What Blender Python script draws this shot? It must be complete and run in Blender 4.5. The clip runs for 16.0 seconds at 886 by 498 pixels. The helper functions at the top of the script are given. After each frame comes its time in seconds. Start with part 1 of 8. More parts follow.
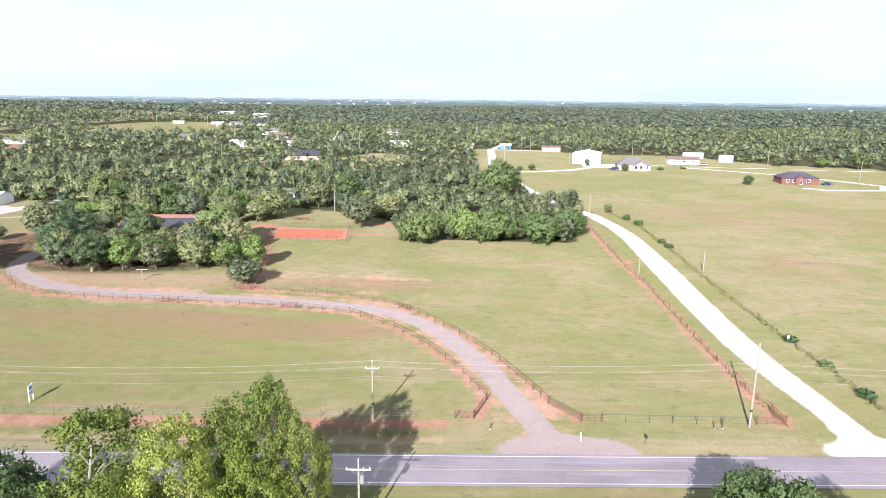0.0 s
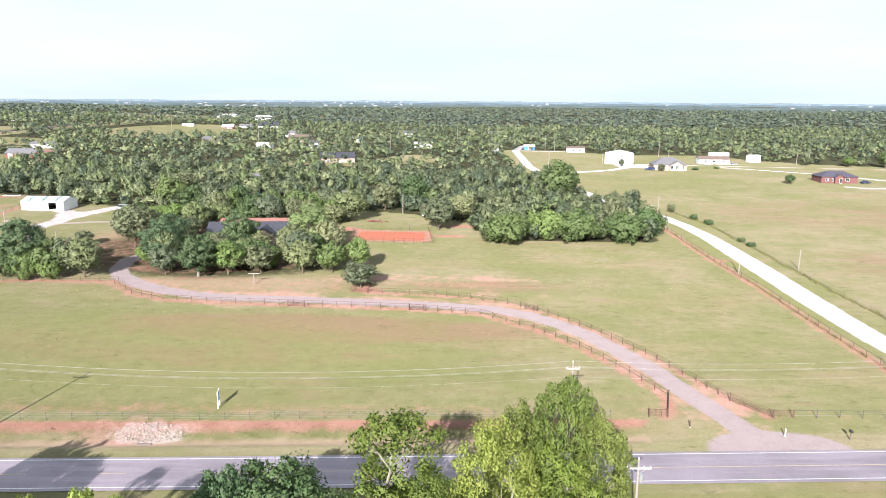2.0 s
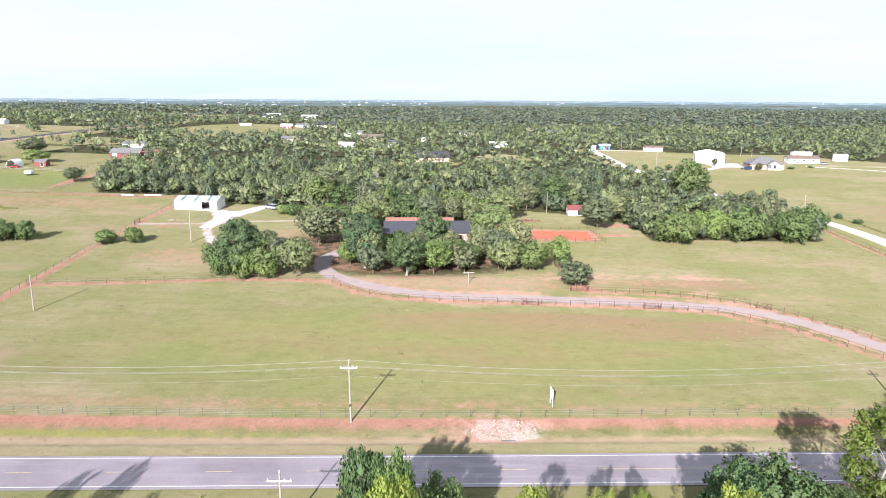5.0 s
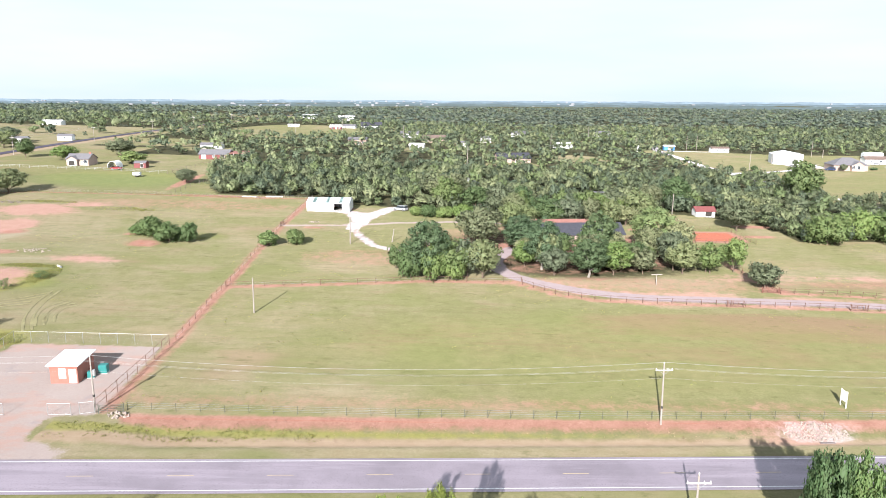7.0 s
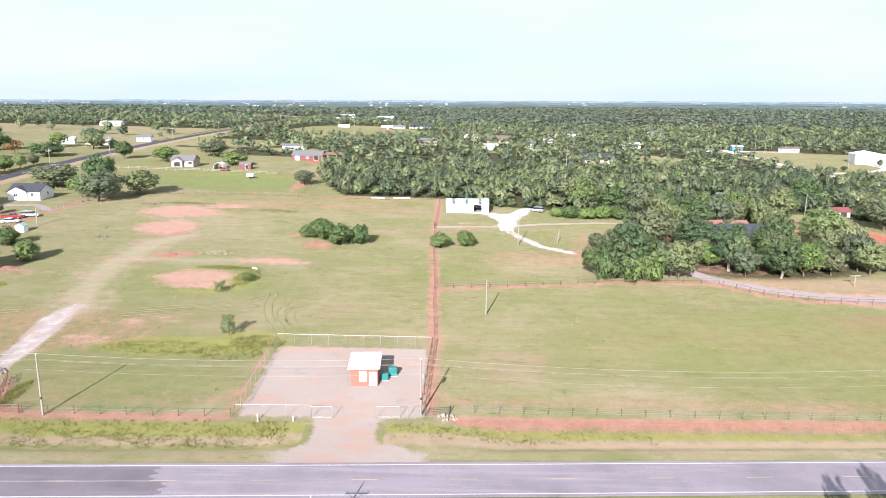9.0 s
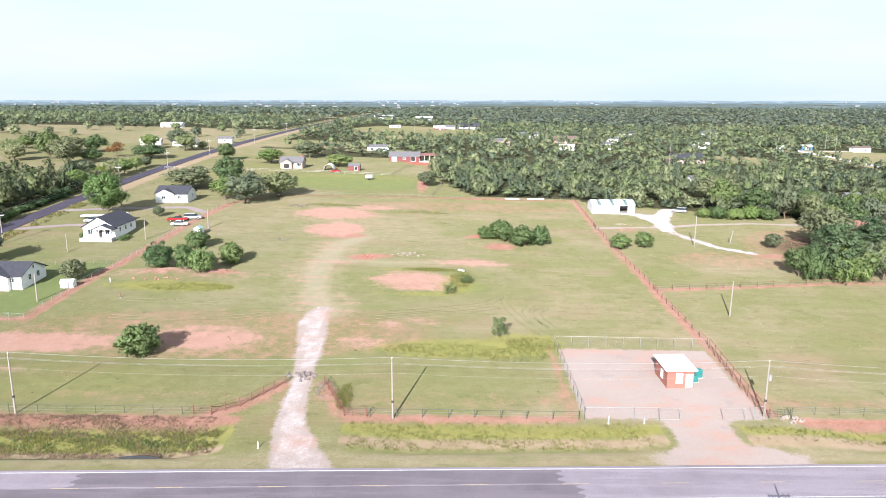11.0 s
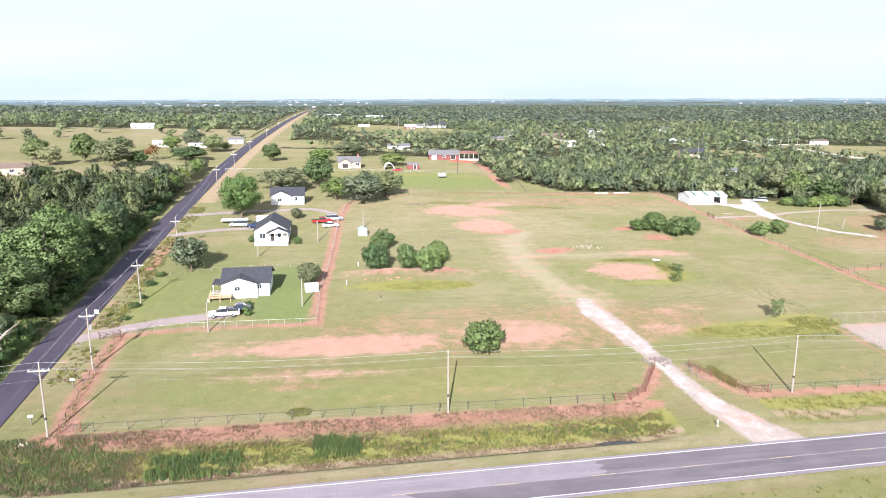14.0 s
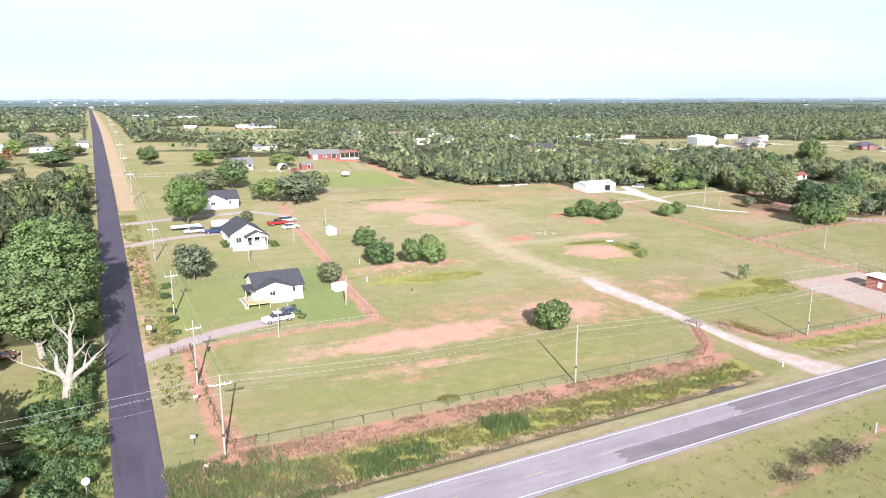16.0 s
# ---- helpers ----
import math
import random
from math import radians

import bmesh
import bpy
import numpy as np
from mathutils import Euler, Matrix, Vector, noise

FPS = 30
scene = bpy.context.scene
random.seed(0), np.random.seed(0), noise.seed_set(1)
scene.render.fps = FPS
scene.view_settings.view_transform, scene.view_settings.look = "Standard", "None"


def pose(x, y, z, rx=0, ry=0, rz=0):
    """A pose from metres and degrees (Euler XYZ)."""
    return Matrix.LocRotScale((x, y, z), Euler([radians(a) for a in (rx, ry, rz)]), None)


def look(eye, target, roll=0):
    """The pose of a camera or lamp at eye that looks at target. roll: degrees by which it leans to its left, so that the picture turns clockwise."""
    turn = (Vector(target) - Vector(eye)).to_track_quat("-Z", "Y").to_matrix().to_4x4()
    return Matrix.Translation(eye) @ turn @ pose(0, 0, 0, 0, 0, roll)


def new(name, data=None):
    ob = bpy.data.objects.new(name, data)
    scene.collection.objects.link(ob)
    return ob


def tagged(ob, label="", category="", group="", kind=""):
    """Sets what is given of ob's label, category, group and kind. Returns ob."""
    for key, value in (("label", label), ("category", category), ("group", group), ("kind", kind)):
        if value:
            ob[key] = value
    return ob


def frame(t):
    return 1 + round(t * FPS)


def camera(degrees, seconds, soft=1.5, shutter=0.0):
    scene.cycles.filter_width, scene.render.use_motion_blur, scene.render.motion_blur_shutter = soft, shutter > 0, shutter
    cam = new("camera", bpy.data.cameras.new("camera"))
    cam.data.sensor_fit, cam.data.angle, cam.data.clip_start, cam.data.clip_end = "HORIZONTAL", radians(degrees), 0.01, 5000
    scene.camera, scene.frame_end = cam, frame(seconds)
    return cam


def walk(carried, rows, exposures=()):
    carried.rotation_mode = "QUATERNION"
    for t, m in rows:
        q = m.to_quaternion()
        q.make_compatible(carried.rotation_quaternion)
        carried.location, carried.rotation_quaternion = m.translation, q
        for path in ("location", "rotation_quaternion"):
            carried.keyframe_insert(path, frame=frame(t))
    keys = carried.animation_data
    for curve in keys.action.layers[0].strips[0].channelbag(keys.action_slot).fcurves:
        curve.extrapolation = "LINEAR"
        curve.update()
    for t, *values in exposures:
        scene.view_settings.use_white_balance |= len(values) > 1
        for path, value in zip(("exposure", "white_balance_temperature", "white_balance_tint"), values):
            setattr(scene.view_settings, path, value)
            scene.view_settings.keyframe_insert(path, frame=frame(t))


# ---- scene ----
cam = camera(64.1, 16.0, soft=0.9)
METRES, EYE, TILT, LEAN, TURN = 343.0, 44.0, -12.0, -0.6, 1.5
ROWS = [
    (0.0, 0.0, 0.0, 0.0, 0.0, 0.0, -0.0),
    (0.1, -0.0038, -0.0001, 0.0, -0.66, 0.01, 0.17),
    (0.2, -0.0077, -0.0003, 0.0, -1.5, 0.01, 0.4),
    (0.3, -0.0116, -0.0004, 0.0, -1.75, 0.02, 0.47),
    (0.5, -0.0194, -0.0007, 0.0, -1.76, 0.03, 0.47),
    (1.0, -0.0406, -0.0013, 0.0001, -1.73, 0.05, 0.51),
    (1.5, -0.0653, -0.001, 0.0003, -1.72, 0.08, 0.6),
    (2.0, -0.0897, -0.0006, 0.0006, -1.65, 0.09, 0.59),
    (2.5, -0.112, -0.0007, 0.0007, -1.58, 0.07, 0.6),
    (3.0, -0.1327, -0.0008, 0.001, -1.47, 0.03, 0.58),
    (3.5, -0.1532, -0.0009, 0.0011, -1.38, -0.01, 0.56),
    (6.0, -0.2928, 0.0008, 0.003, -1.3, 0.06, 0.57),
    (6.5, -0.3252, 0.001, 0.0037, -1.29, 0.07, 0.57),
    (7.0, -0.3578, 0.0011, 0.0045, -1.26, 0.05, 0.59),
    (7.5, -0.3906, 0.0017, 0.005, -1.23, 0.06, 0.62),
    (8.0, -0.4239, 0.0021, 0.0057, -1.2, 0.06, 0.63),
    (10.5, -0.6, 0.0049, 0.0098, -1.36, 0.01, 0.81),
    (11.0, -0.6365, 0.0055, 0.0106, -1.4, 0.02, 0.86),
    (11.5, -0.6731, 0.0065, 0.0112, -1.45, 0.01, 0.92),
    (12.0, -0.7101, 0.0074, 0.012, -1.5, 0.0, 0.97),
    (12.5, -0.7468, 0.0083, 0.0127, -1.78, -0.02, 1.07),
    (13.0, -0.7825, 0.0097, 0.0134, -2.67, -0.06, 1.29),
    (13.1, -0.7897, 0.0101, 0.0135, -2.92, -0.07, 1.34),
    (13.2, -0.797, 0.0104, 0.0136, -3.33, -0.08, 1.43),
    (13.3, -0.8042, 0.0108, 0.0138, -4.02, -0.1, 1.58),
    (13.4, -0.8114, 0.0111, 0.0139, -5.02, -0.13, 1.8),
    (13.5, -0.8187, 0.0115, 0.014, -6.12, -0.17, 2.04),
    (14.0, -0.8556, 0.0142, 0.0148, -10.14, -0.36, 2.87),
    (14.5, -0.8918, 0.0185, 0.0159, -14.37, -0.62, 3.71),
    (15.0, -0.9275, 0.0246, 0.0173, -18.53, -0.92, 4.56),
    (15.5, -0.9624, 0.0329, 0.019, -22.95, -1.31, 5.41),
    (16.0, -0.9962, 0.0431, 0.0213, -27.26, -1.73, 6.22),
]
walk(cam, [(t, pose(0, 0, EYE, TILT, LEAN, TURN) @ pose(METRES * x, METRES * y, METRES * z, 90 + pitch, roll, yaw)) for t, x, y, z, yaw, pitch, roll in ROWS],
     exposures=[(0.0, 1.17, 6000, 15.5), (7.5, 1.15, 5960, 15.2), (10.5, 1.11, 5880, 14.7), (13.2, 1.12, 5890, 14.9), (14.5, 1.18, 5980, 15.6), (16.0, 1.20, 5980, 15.6)])

# ---- daylight: morning sun behind the camera, thin bright cloud ----
SUN_EL, SUN_FROM = radians(24.5), Vector((-0.245, -0.97, 0)).normalized()
world = bpy.data.worlds.new("sky")
scene.world = world
world.use_nodes = True
wn, wl = world.node_tree.nodes, world.node_tree.links
wn.clear()
w_out, w_bg, w_sky = wn.new("ShaderNodeOutputWorld"), wn.new("ShaderNodeBackground"), wn.new("ShaderNodeTexSky")
w_sky.sky_type, w_sky.sun_disc, w_sky.sun_elevation = "NISHITA", False, SUN_EL
w_sky.sun_rotation = math.atan2(SUN_FROM.x, SUN_FROM.y)
w_sky.dust_density, w_sky.air_density, w_sky.ozone_density = 2.0, 1.0, 1.0
w_co, w_map, w_noise, w_ramp, w_mix = (wn.new("ShaderNode" + k) for k in ("TexCoord", "Mapping", "TexNoise", "ValToRGB", "Mix"))
w_map.inputs["Scale"].default_value = (1.0, 1.6, 7.0)
w_noise.inputs["Scale"].default_value, w_noise.inputs["Detail"].default_value = 1.6, 7.0
w_ramp.color_ramp.elements[0].position, w_ramp.color_ramp.elements[1].position = 0.28, 0.62
w_mix.data_type = "RGBA"
w_tone = wn.new("ShaderNodeMix")
w_tone.data_type = "RGBA"
w_tone.inputs["A"].default_value, w_tone.inputs["B"].default_value = (3.75, 4.72, 4.66, 1), (4.55, 4.72, 4.72, 1)
wl.new(w_ramp.outputs["Color"], w_tone.inputs["Factor"])
wl.new(w_tone.outputs["Result"], w_mix.inputs["B"])
wl.new(w_co.outputs["Generated"], w_map.inputs["Vector"])
wl.new(w_map.outputs[0], w_noise.inputs["Vector"])
wl.new(w_noise.outputs["Fac"], w_ramp.inputs[0])
w_fac = wn.new("ShaderNodeMath")
w_fac.operation = "MULTIPLY_ADD"
w_fac.inputs[1].default_value, w_fac.inputs[2].default_value = 0.14, 0.82
wl.new(w_ramp.outputs["Color"], w_fac.inputs[0])
wl.new(w_fac.outputs[0], w_mix.inputs["Factor"])
wl.new(w_sky.outputs[0], w_mix.inputs["A"])
wl.new(w_mix.outputs["Result"], w_bg.inputs["Color"])
w_bg.inputs["Strength"].default_value = 0.10
wl.new(w_bg.outputs[0], w_out.inputs["Surface"])
sun = new("sun", bpy.data.lights.new("sun", "SUN"))
sun.data.energy, sun.data.angle, sun.data.color = 5.0, radians(0.6), (1.0, 0.93, 0.82)
sun.matrix_world = look(SUN_FROM * 100 + Vector((0, 0, 100 * math.tan(SUN_EL))), (0, 0, 0))


# ---- materials ----
def mat(name, rough=0.8, metal=0.0):
    m = bpy.data.materials.new(name)
    m.use_nodes = True
    b = m.node_tree.nodes["Principled BSDF"]
    b.inputs["Roughness"].default_value, b.inputs["Metallic"].default_value = rough, metal
    b.inputs["Specular IOR Level"].default_value = 0.3
    return m, m.node_tree.nodes, m.node_tree.links, b


def noise_of(nt, scale, detail=4.0, rough=0.6, coord="Object", stretch=None):
    n, l = nt.nodes, nt.links
    co, tx = n.new("ShaderNodeTexCoord"), n.new("ShaderNodeTexNoise")
    tx.inputs["Scale"].default_value, tx.inputs["Detail"].default_value, tx.inputs["Roughness"].default_value = scale, detail, rough
    if stretch:
        mp = n.new("ShaderNodeMapping")
        mp.inputs["Scale"].default_value = stretch
        l.new(co.outputs[coord], mp.inputs["Vector"])
        l.new(mp.outputs[0], tx.inputs["Vector"])
    else:
        l.new(co.outputs[coord], tx.inputs["Vector"])
    return tx.outputs["Fac"]


def ramp(nt, fac, *stops):
    r = nt.nodes.new("ShaderNodeValToRGB")
    while len(r.color_ramp.elements) < len(stops):
        r.color_ramp.elements.new(0.5)
    for e, (p, c) in zip(r.color_ramp.elements, stops):
        e.position = p
        e.color = (*c, 1) if len(c) == 3 else c
    nt.links.new(fac, r.inputs[0])
    return r.outputs["Color"]


def blend(nt, fac, a, b, mode="MIX"):
    m = nt.nodes.new("ShaderNodeMix")
    m.data_type, m.blend_type = "RGBA", mode
    for sock, v in (("Factor", fac), ("A", a), ("B", b)):
        if hasattr(v, "links"):
            nt.links.new(v, m.inputs[sock])
        else:
            m.inputs[sock].default_value = v if sock == "Factor" else (*v, 1)
    return m.outputs["Result"]


def calc(nt, op, a, b=0.0, c=0.0):
    m = nt.nodes.new("ShaderNodeMath")
    m.operation = op
    for i, v in enumerate((a, b, c)):
        if hasattr(v, "links"):
            nt.links.new(v, m.inputs[i])
        else:
            m.inputs[i].default_value = v
    return m.outputs[0]


def edge(nt, d, lo, hi):
    m = nt.nodes.new("ShaderNodeMapRange")
    m.interpolation_type = "SMOOTHSTEP"
    nt.links.new(d, m.inputs["Value"])
    m.inputs["From Min"].default_value, m.inputs["From Max"].default_value = lo, hi
    return m.outputs["Result"]


def bump(nt, b, h, strength=0.3, dist=0.05):
    n = nt.nodes.new("ShaderNodeBump")
    n.inputs["Strength"].default_value, n.inputs["Distance"].default_value = strength, dist
    nt.links.new(h, n.inputs["Height"])
    nt.links.new(n.outputs[0], b.inputs["Normal"])


def plain(name, c, rough=0.7, metal=0.0, vary=0.12, scale=1.5, grain=12.0, relief=0.15):
    """A surface of one colour with stains at two scales and a fine relief."""
    m, n, l, b = mat(name, rough, metal)
    nt = m.node_tree
    big, fine = noise_of(nt, scale, 5), noise_of(nt, grain, 3)
    dark, light = tuple(v * (1 - vary) for v in c), tuple(min(1, v * (1 + vary)) for v in c)
    col = ramp(nt, big, (0.3, dark), (0.7, light))
    col = blend(nt, 0.35, col, ramp(nt, fine, (0.3, dark), (0.7, light)))
    rnd = n.new("ShaderNodeObjectInfo").outputs["Random"]
    col = blend(nt, calc(nt, "MULTIPLY", rnd, 0.25), col, dark)
    l.new(col, b.inputs["Base Color"])
    bump(nt, b, fine, relief, 0.02)
    return m


def attr(nt, name):
    a = nt.nodes.new("ShaderNodeAttribute")
    a.attribute_name = name
    return a.outputs["Fac"]


def ground_material():
    m, n, l, b = mat("pasture", 0.95)
    nt = m.node_tree
    b.inputs["Specular IOR Level"].default_value = 0.1
    b.inputs["Diffuse Roughness"].default_value = 1.0
    n60, n12, n3, n05 = noise_of(nt, 0.016, 4), noise_of(nt, 0.085, 5, 0.65), noise_of(nt, 0.4, 5, 0.7), noise_of(nt, 3.0, 4, 0.7)
    streak = noise_of(nt, 0.22, 4, 0.6, stretch=(0.25, 1.5, 1))
    green = ramp(nt, n3, (0.25, (0.192, 0.190, 0.074)), (0.75, (0.275, 0.258, 0.116)))
    dry = ramp(nt, n3, (0.25, (0.295, 0.248, 0.137)), (0.75, (0.375, 0.320, 0.190)))
    f = calc(nt, "ADD", calc(nt, "MULTIPLY", n60, 1.1), calc(nt, "MULTIPLY", n12, 1.15))
    f = calc(nt, "ADD", f, calc(nt, "MULTIPLY", streak, 0.32))
    f = calc(nt, "ADD", f, calc(nt, "MULTIPLY", attr(nt, "dry"), 1.0))
    f = calc(nt, "SUBTRACT", f, calc(nt, "MULTIPLY", attr(nt, "lush"), 1.0))
    col = blend(nt, edge(nt, f, 1.08, 1.65), green, dry)
    col = blend(nt, edge(nt, n05, 0.38, 0.72), blend(nt, 0.26, col, (0.07, 0.075, 0.025)), col)
    stain = noise_of(nt, 0.055, 5, 0.6, stretch=(0.5, 1.4, 1))
    col = blend(nt, calc(nt, "MULTIPLY", edge(nt, stain, 0.54, 0.72), 0.5), col, (0.29, 0.20, 0.125))
    col = blend(nt, calc(nt, "MULTIPLY", edge(nt, noise_of(nt, 0.9, 3, 0.7, stretch=(0.35, 1.3, 1)), 0.60, 0.76), 0.30), col, (0.10, 0.105, 0.04))
    lines = noise_of(nt, 0.8, 4, 0.65, stretch=(0.10, 1.0, 1))
    col = blend(nt, calc(nt, "MULTIPLY", edge(nt, lines, 0.46, 0.66), 0.22), col, (0.155, 0.16, 0.06))
    warm = noise_of(nt, 0.035, 4, 0.6, stretch=(0.45, 1.5, 1))
    col = blend(nt, calc(nt, "MULTIPLY", edge(nt, warm, 0.48, 0.68), 0.24), col, (0.33, 0.25, 0.14))
    col = blend(nt, calc(nt, "MULTIPLY", edge(nt, calc(nt, "ADD", attr(nt, "brown"), calc(nt, "MULTIPLY", calc(nt, "SUBTRACT", blend(nt, 0.5, n12, lines), 0.5), 2.4)), 0.0, 0.75), 0.72), col, (0.25, 0.160, 0.096))
    fresh = noise_of(nt, 0.06, 5, 0.68, stretch=(0.7, 1.5, 1))
    col = blend(nt, calc(nt, "MULTIPLY", edge(nt, fresh, 0.47, 0.62), 0.38), col, (0.175, 0.192, 0.062))
    flecks = noise_of(nt, 0.55, 5, 0.75, stretch=(0.5, 1.2, 1))
    col = blend(nt, calc(nt, "MULTIPLY", edge(nt, flecks, 0.55, 0.70), 0.55), col, (0.105, 0.115, 0.035))
    straw = ramp(nt, n3, (0.3, (0.36, 0.31, 0.205)), (0.7, (0.43, 0.375, 0.26)))
    col = blend(nt, calc(nt, "MULTIPLY", edge(nt, calc(nt, "ADD", attr(nt, "dry"), calc(nt, "MULTIPLY", calc(nt, "SUBTRACT", n12, 0.5), 1.2)), 0.6, 1.6), 0.6), col, straw)
    lush = ramp(nt, n3, (0.3, (0.168, 0.188, 0.054)), (0.7, (0.262, 0.262, 0.085)))
    col = blend(nt, calc(nt, "MULTIPLY", edge(nt, attr(nt, "lush"), 0.15, 1.0), 0.8), col, lush)
    rag0 = calc(nt, "MULTIPLY", calc(nt, "SUBTRACT", n3, 0.5), 3.0)
    mown = ramp(nt, blend(nt, 0.5, n3, n05), (0.3, (0.125, 0.165, 0.055)), (0.7, (0.185, 0.215, 0.078)))
    col = blend(nt, calc(nt, "MULTIPLY", edge(nt, calc(nt, "ADD", attr(nt, "lawn"), calc(nt, "MULTIPLY", calc(nt, "SUBTRACT", n12, 0.5), 0.7)), 0.1, 1.0), 0.85), col, mown)
    dead = ramp(nt, blend(nt, 0.5, n3, lines), (0.3, (0.30, 0.21, 0.125)), (0.7, (0.41, 0.315, 0.205)))
    col = blend(nt, calc(nt, "MULTIPLY", edge(nt, calc(nt, "ADD", attr(nt, "tan"), calc(nt, "MULTIPLY", rag0, 1.1)), -0.9, 0.9), 0.85), col, dead)
    rank = ramp(nt, blend(nt, 0.5, n3, n05), (0.3, (0.19, 0.195, 0.05)), (0.7, (0.31, 0.285, 0.085)))
    col = blend(nt, calc(nt, "MULTIPLY", edge(nt, calc(nt, "ADD", attr(nt, "rank"), rag0), -0.6, 0.7), 0.85), col, rank)
    rag = calc(nt, "ADD", calc(nt, "MULTIPLY", calc(nt, "SUBTRACT", n3, 0.5), 3.0), calc(nt, "MULTIPLY", calc(nt, "SUBTRACT", n05, 0.5), 1.2))
    wood = ramp(nt, n3, (0.3, (0.035, 0.042, 0.018)), (0.7, (0.085, 0.075, 0.035)))
    col = blend(nt, edge(nt, calc(nt, "ADD", attr(nt, "litter"), calc(nt, "MULTIPLY", rag, 0.5)), 0.2, 0.9), col, wood)
    red = ramp(nt, blend(nt, 0.5, n3, n05), (0.3, (0.265, 0.122, 0.083)), (0.55, (0.38, 0.205, 0.142)), (0.8, (0.47, 0.295, 0.215)))
    red = blend(nt, edge(nt, attr(nt, "red"), 1.6, 2.6), red, ramp(nt, n05, (0.3, (0.36, 0.105, 0.06)), (0.7, (0.44, 0.155, 0.095))))
    col = blend(nt, calc(nt, "MULTIPLY", edge(nt, calc(nt, "ADD", attr(nt, "red"), calc(nt, "MULTIPLY", rag, 0.8)), -0.5, 0.9), 0.92), col, red)
    pale = ramp(nt, blend(nt, 0.5, n3, n05), (0.3, (0.37, 0.205, 0.145)), (0.7, (0.475, 0.30, 0.22)))
    col = blend(nt, calc(nt, "MULTIPLY", edge(nt, calc(nt, "ADD", calc(nt, "ADD", attr(nt, "pale"), calc(nt, "MULTIPLY", rag, 2.3)), calc(nt, "MULTIPLY", calc(nt, "SUBTRACT", blend(nt, 0.5, n12, streak), 0.5), 15.0)), -1.3, 2.6), 0.9), col, pale)
    grey = ramp(nt, blend(nt, 0.5, n3, n05), (0.3, (0.275, 0.218, 0.195)), (0.7, (0.375, 0.312, 0.28)))
    col = blend(nt, edge(nt, calc(nt, "ADD", attr(nt, "grey"), calc(nt, "MULTIPLY", rag, 0.35)), -0.35, 0.35), col, grey)
    pad = ramp(nt, blend(nt, 0.5, n12, n05), (0.3, (0.332, 0.264, 0.212)), (0.7, (0.408, 0.348, 0.286)))
    stain2 = noise_of(nt, 0.13, 5, 0.7, stretch=(0.7, 1.6, 1))
    pad = blend(nt, calc(nt, "MULTIPLY", edge(nt, stain2, 0.49, 0.66), 0.75), pad, (0.41, 0.265, 0.195))
    pad = blend(nt, calc(nt, "MULTIPLY", edge(nt, noise_of(nt, 0.3, 4, 0.7), 0.58, 0.72), 0.35), pad, (0.25, 0.225, 0.22))
    col = blend(nt, edge(nt, calc(nt, "ADD", attr(nt, "pad"), calc(nt, "MULTIPLY", rag, 0.75)), -0.3, 0.6), col, pad)
    white = ramp(nt, blend(nt, 0.5, n3, n05), (0.3, (0.53, 0.485, 0.44)), (0.7, (0.66, 0.62, 0.575)))
    col = blend(nt, edge(nt, calc(nt, "ADD", attr(nt, "white"), calc(nt, "MULTIPLY", rag, 0.35)), -0.4, 0.4), col, white)
    col = blend(nt, 1.0, col, (0.600, 0.608, 0.69), "MULTIPLY")
    l.new(col, b.inputs["Base Color"])
    bump(nt, b, calc(nt, "ADD", n05, calc(nt, "MULTIPLY", n3, 1.5)), 0.32, 0.14)
    return m


def leaf_material(name, dark, light, source="object", glow=0.33):
    m, n, l, b = mat(name, 0.6)
    nt = m.node_tree
    isl = n.new("ShaderNodeNewGeometry").outputs["Random Per Island"]
    rnd = n.new("ShaderNodeObjectInfo").outputs["Random"] if source == "object" else attr(nt, "tint")
    mid = tuple((a + 1.1 * c) / 2.3 for a, c in zip(dark, light))
    cool = (dark[0] * 0.95, dark[1] * 1.0, dark[2] * 1.1)
    col = ramp(nt, rnd, (0.0, cool), (0.35, dark), (0.6, mid), (0.8, (mid[0] * 1.0, mid[1] * 1.12, mid[2] * 0.9)), (1.0, light))
    hue = n.new("ShaderNodeHueSaturation")
    l.new(calc(nt, "MULTIPLY_ADD", isl, 0.03, 0.485), hue.inputs["Hue"])
    l.new(calc(nt, "MULTIPLY_ADD", isl, 0.24, 0.88), hue.inputs["Value"])
    l.new(col, hue.inputs["Color"])
    l.new(hue.outputs[0], b.inputs["Base Color"])
    tr, mx = n.new("ShaderNodeBsdfTranslucent"), n.new("ShaderNodeMixShader")
    l.new(hue.outputs[0], tr.inputs["Color"])
    mx.inputs[0].default_value = glow
    l.new(b.outputs[0], mx.inputs[1])
    l.new(tr.outputs[0], mx.inputs[2])
    l.new(mx.outputs[0], n["Material Output"].inputs["Surface"])
    return m


def asphalt(name, c, worn):
    m, n, l, b = mat(name, 0.85)
    nt = m.node_tree
    a, g, s = noise_of(nt, 0.12, 5), noise_of(nt, 6.0, 4, 0.7), noise_of(nt, 0.5, 4, stretch=worn)
    col = ramp(nt, a, (0.35, tuple(v * 0.85 for v in c)), (0.65, tuple(v * 1.15 for v in c)))
    col = blend(nt, edge(nt, s, 0.45, 0.7), col, tuple(v * 1.22 for v in c))
    col = blend(nt, edge(nt, g, 0.5, 0.75), col, tuple(v * 0.7 for v in c))
    l.new(col, b.inputs["Base Color"])
    bump(nt, b, g, 0.3, 0.02)
    return m


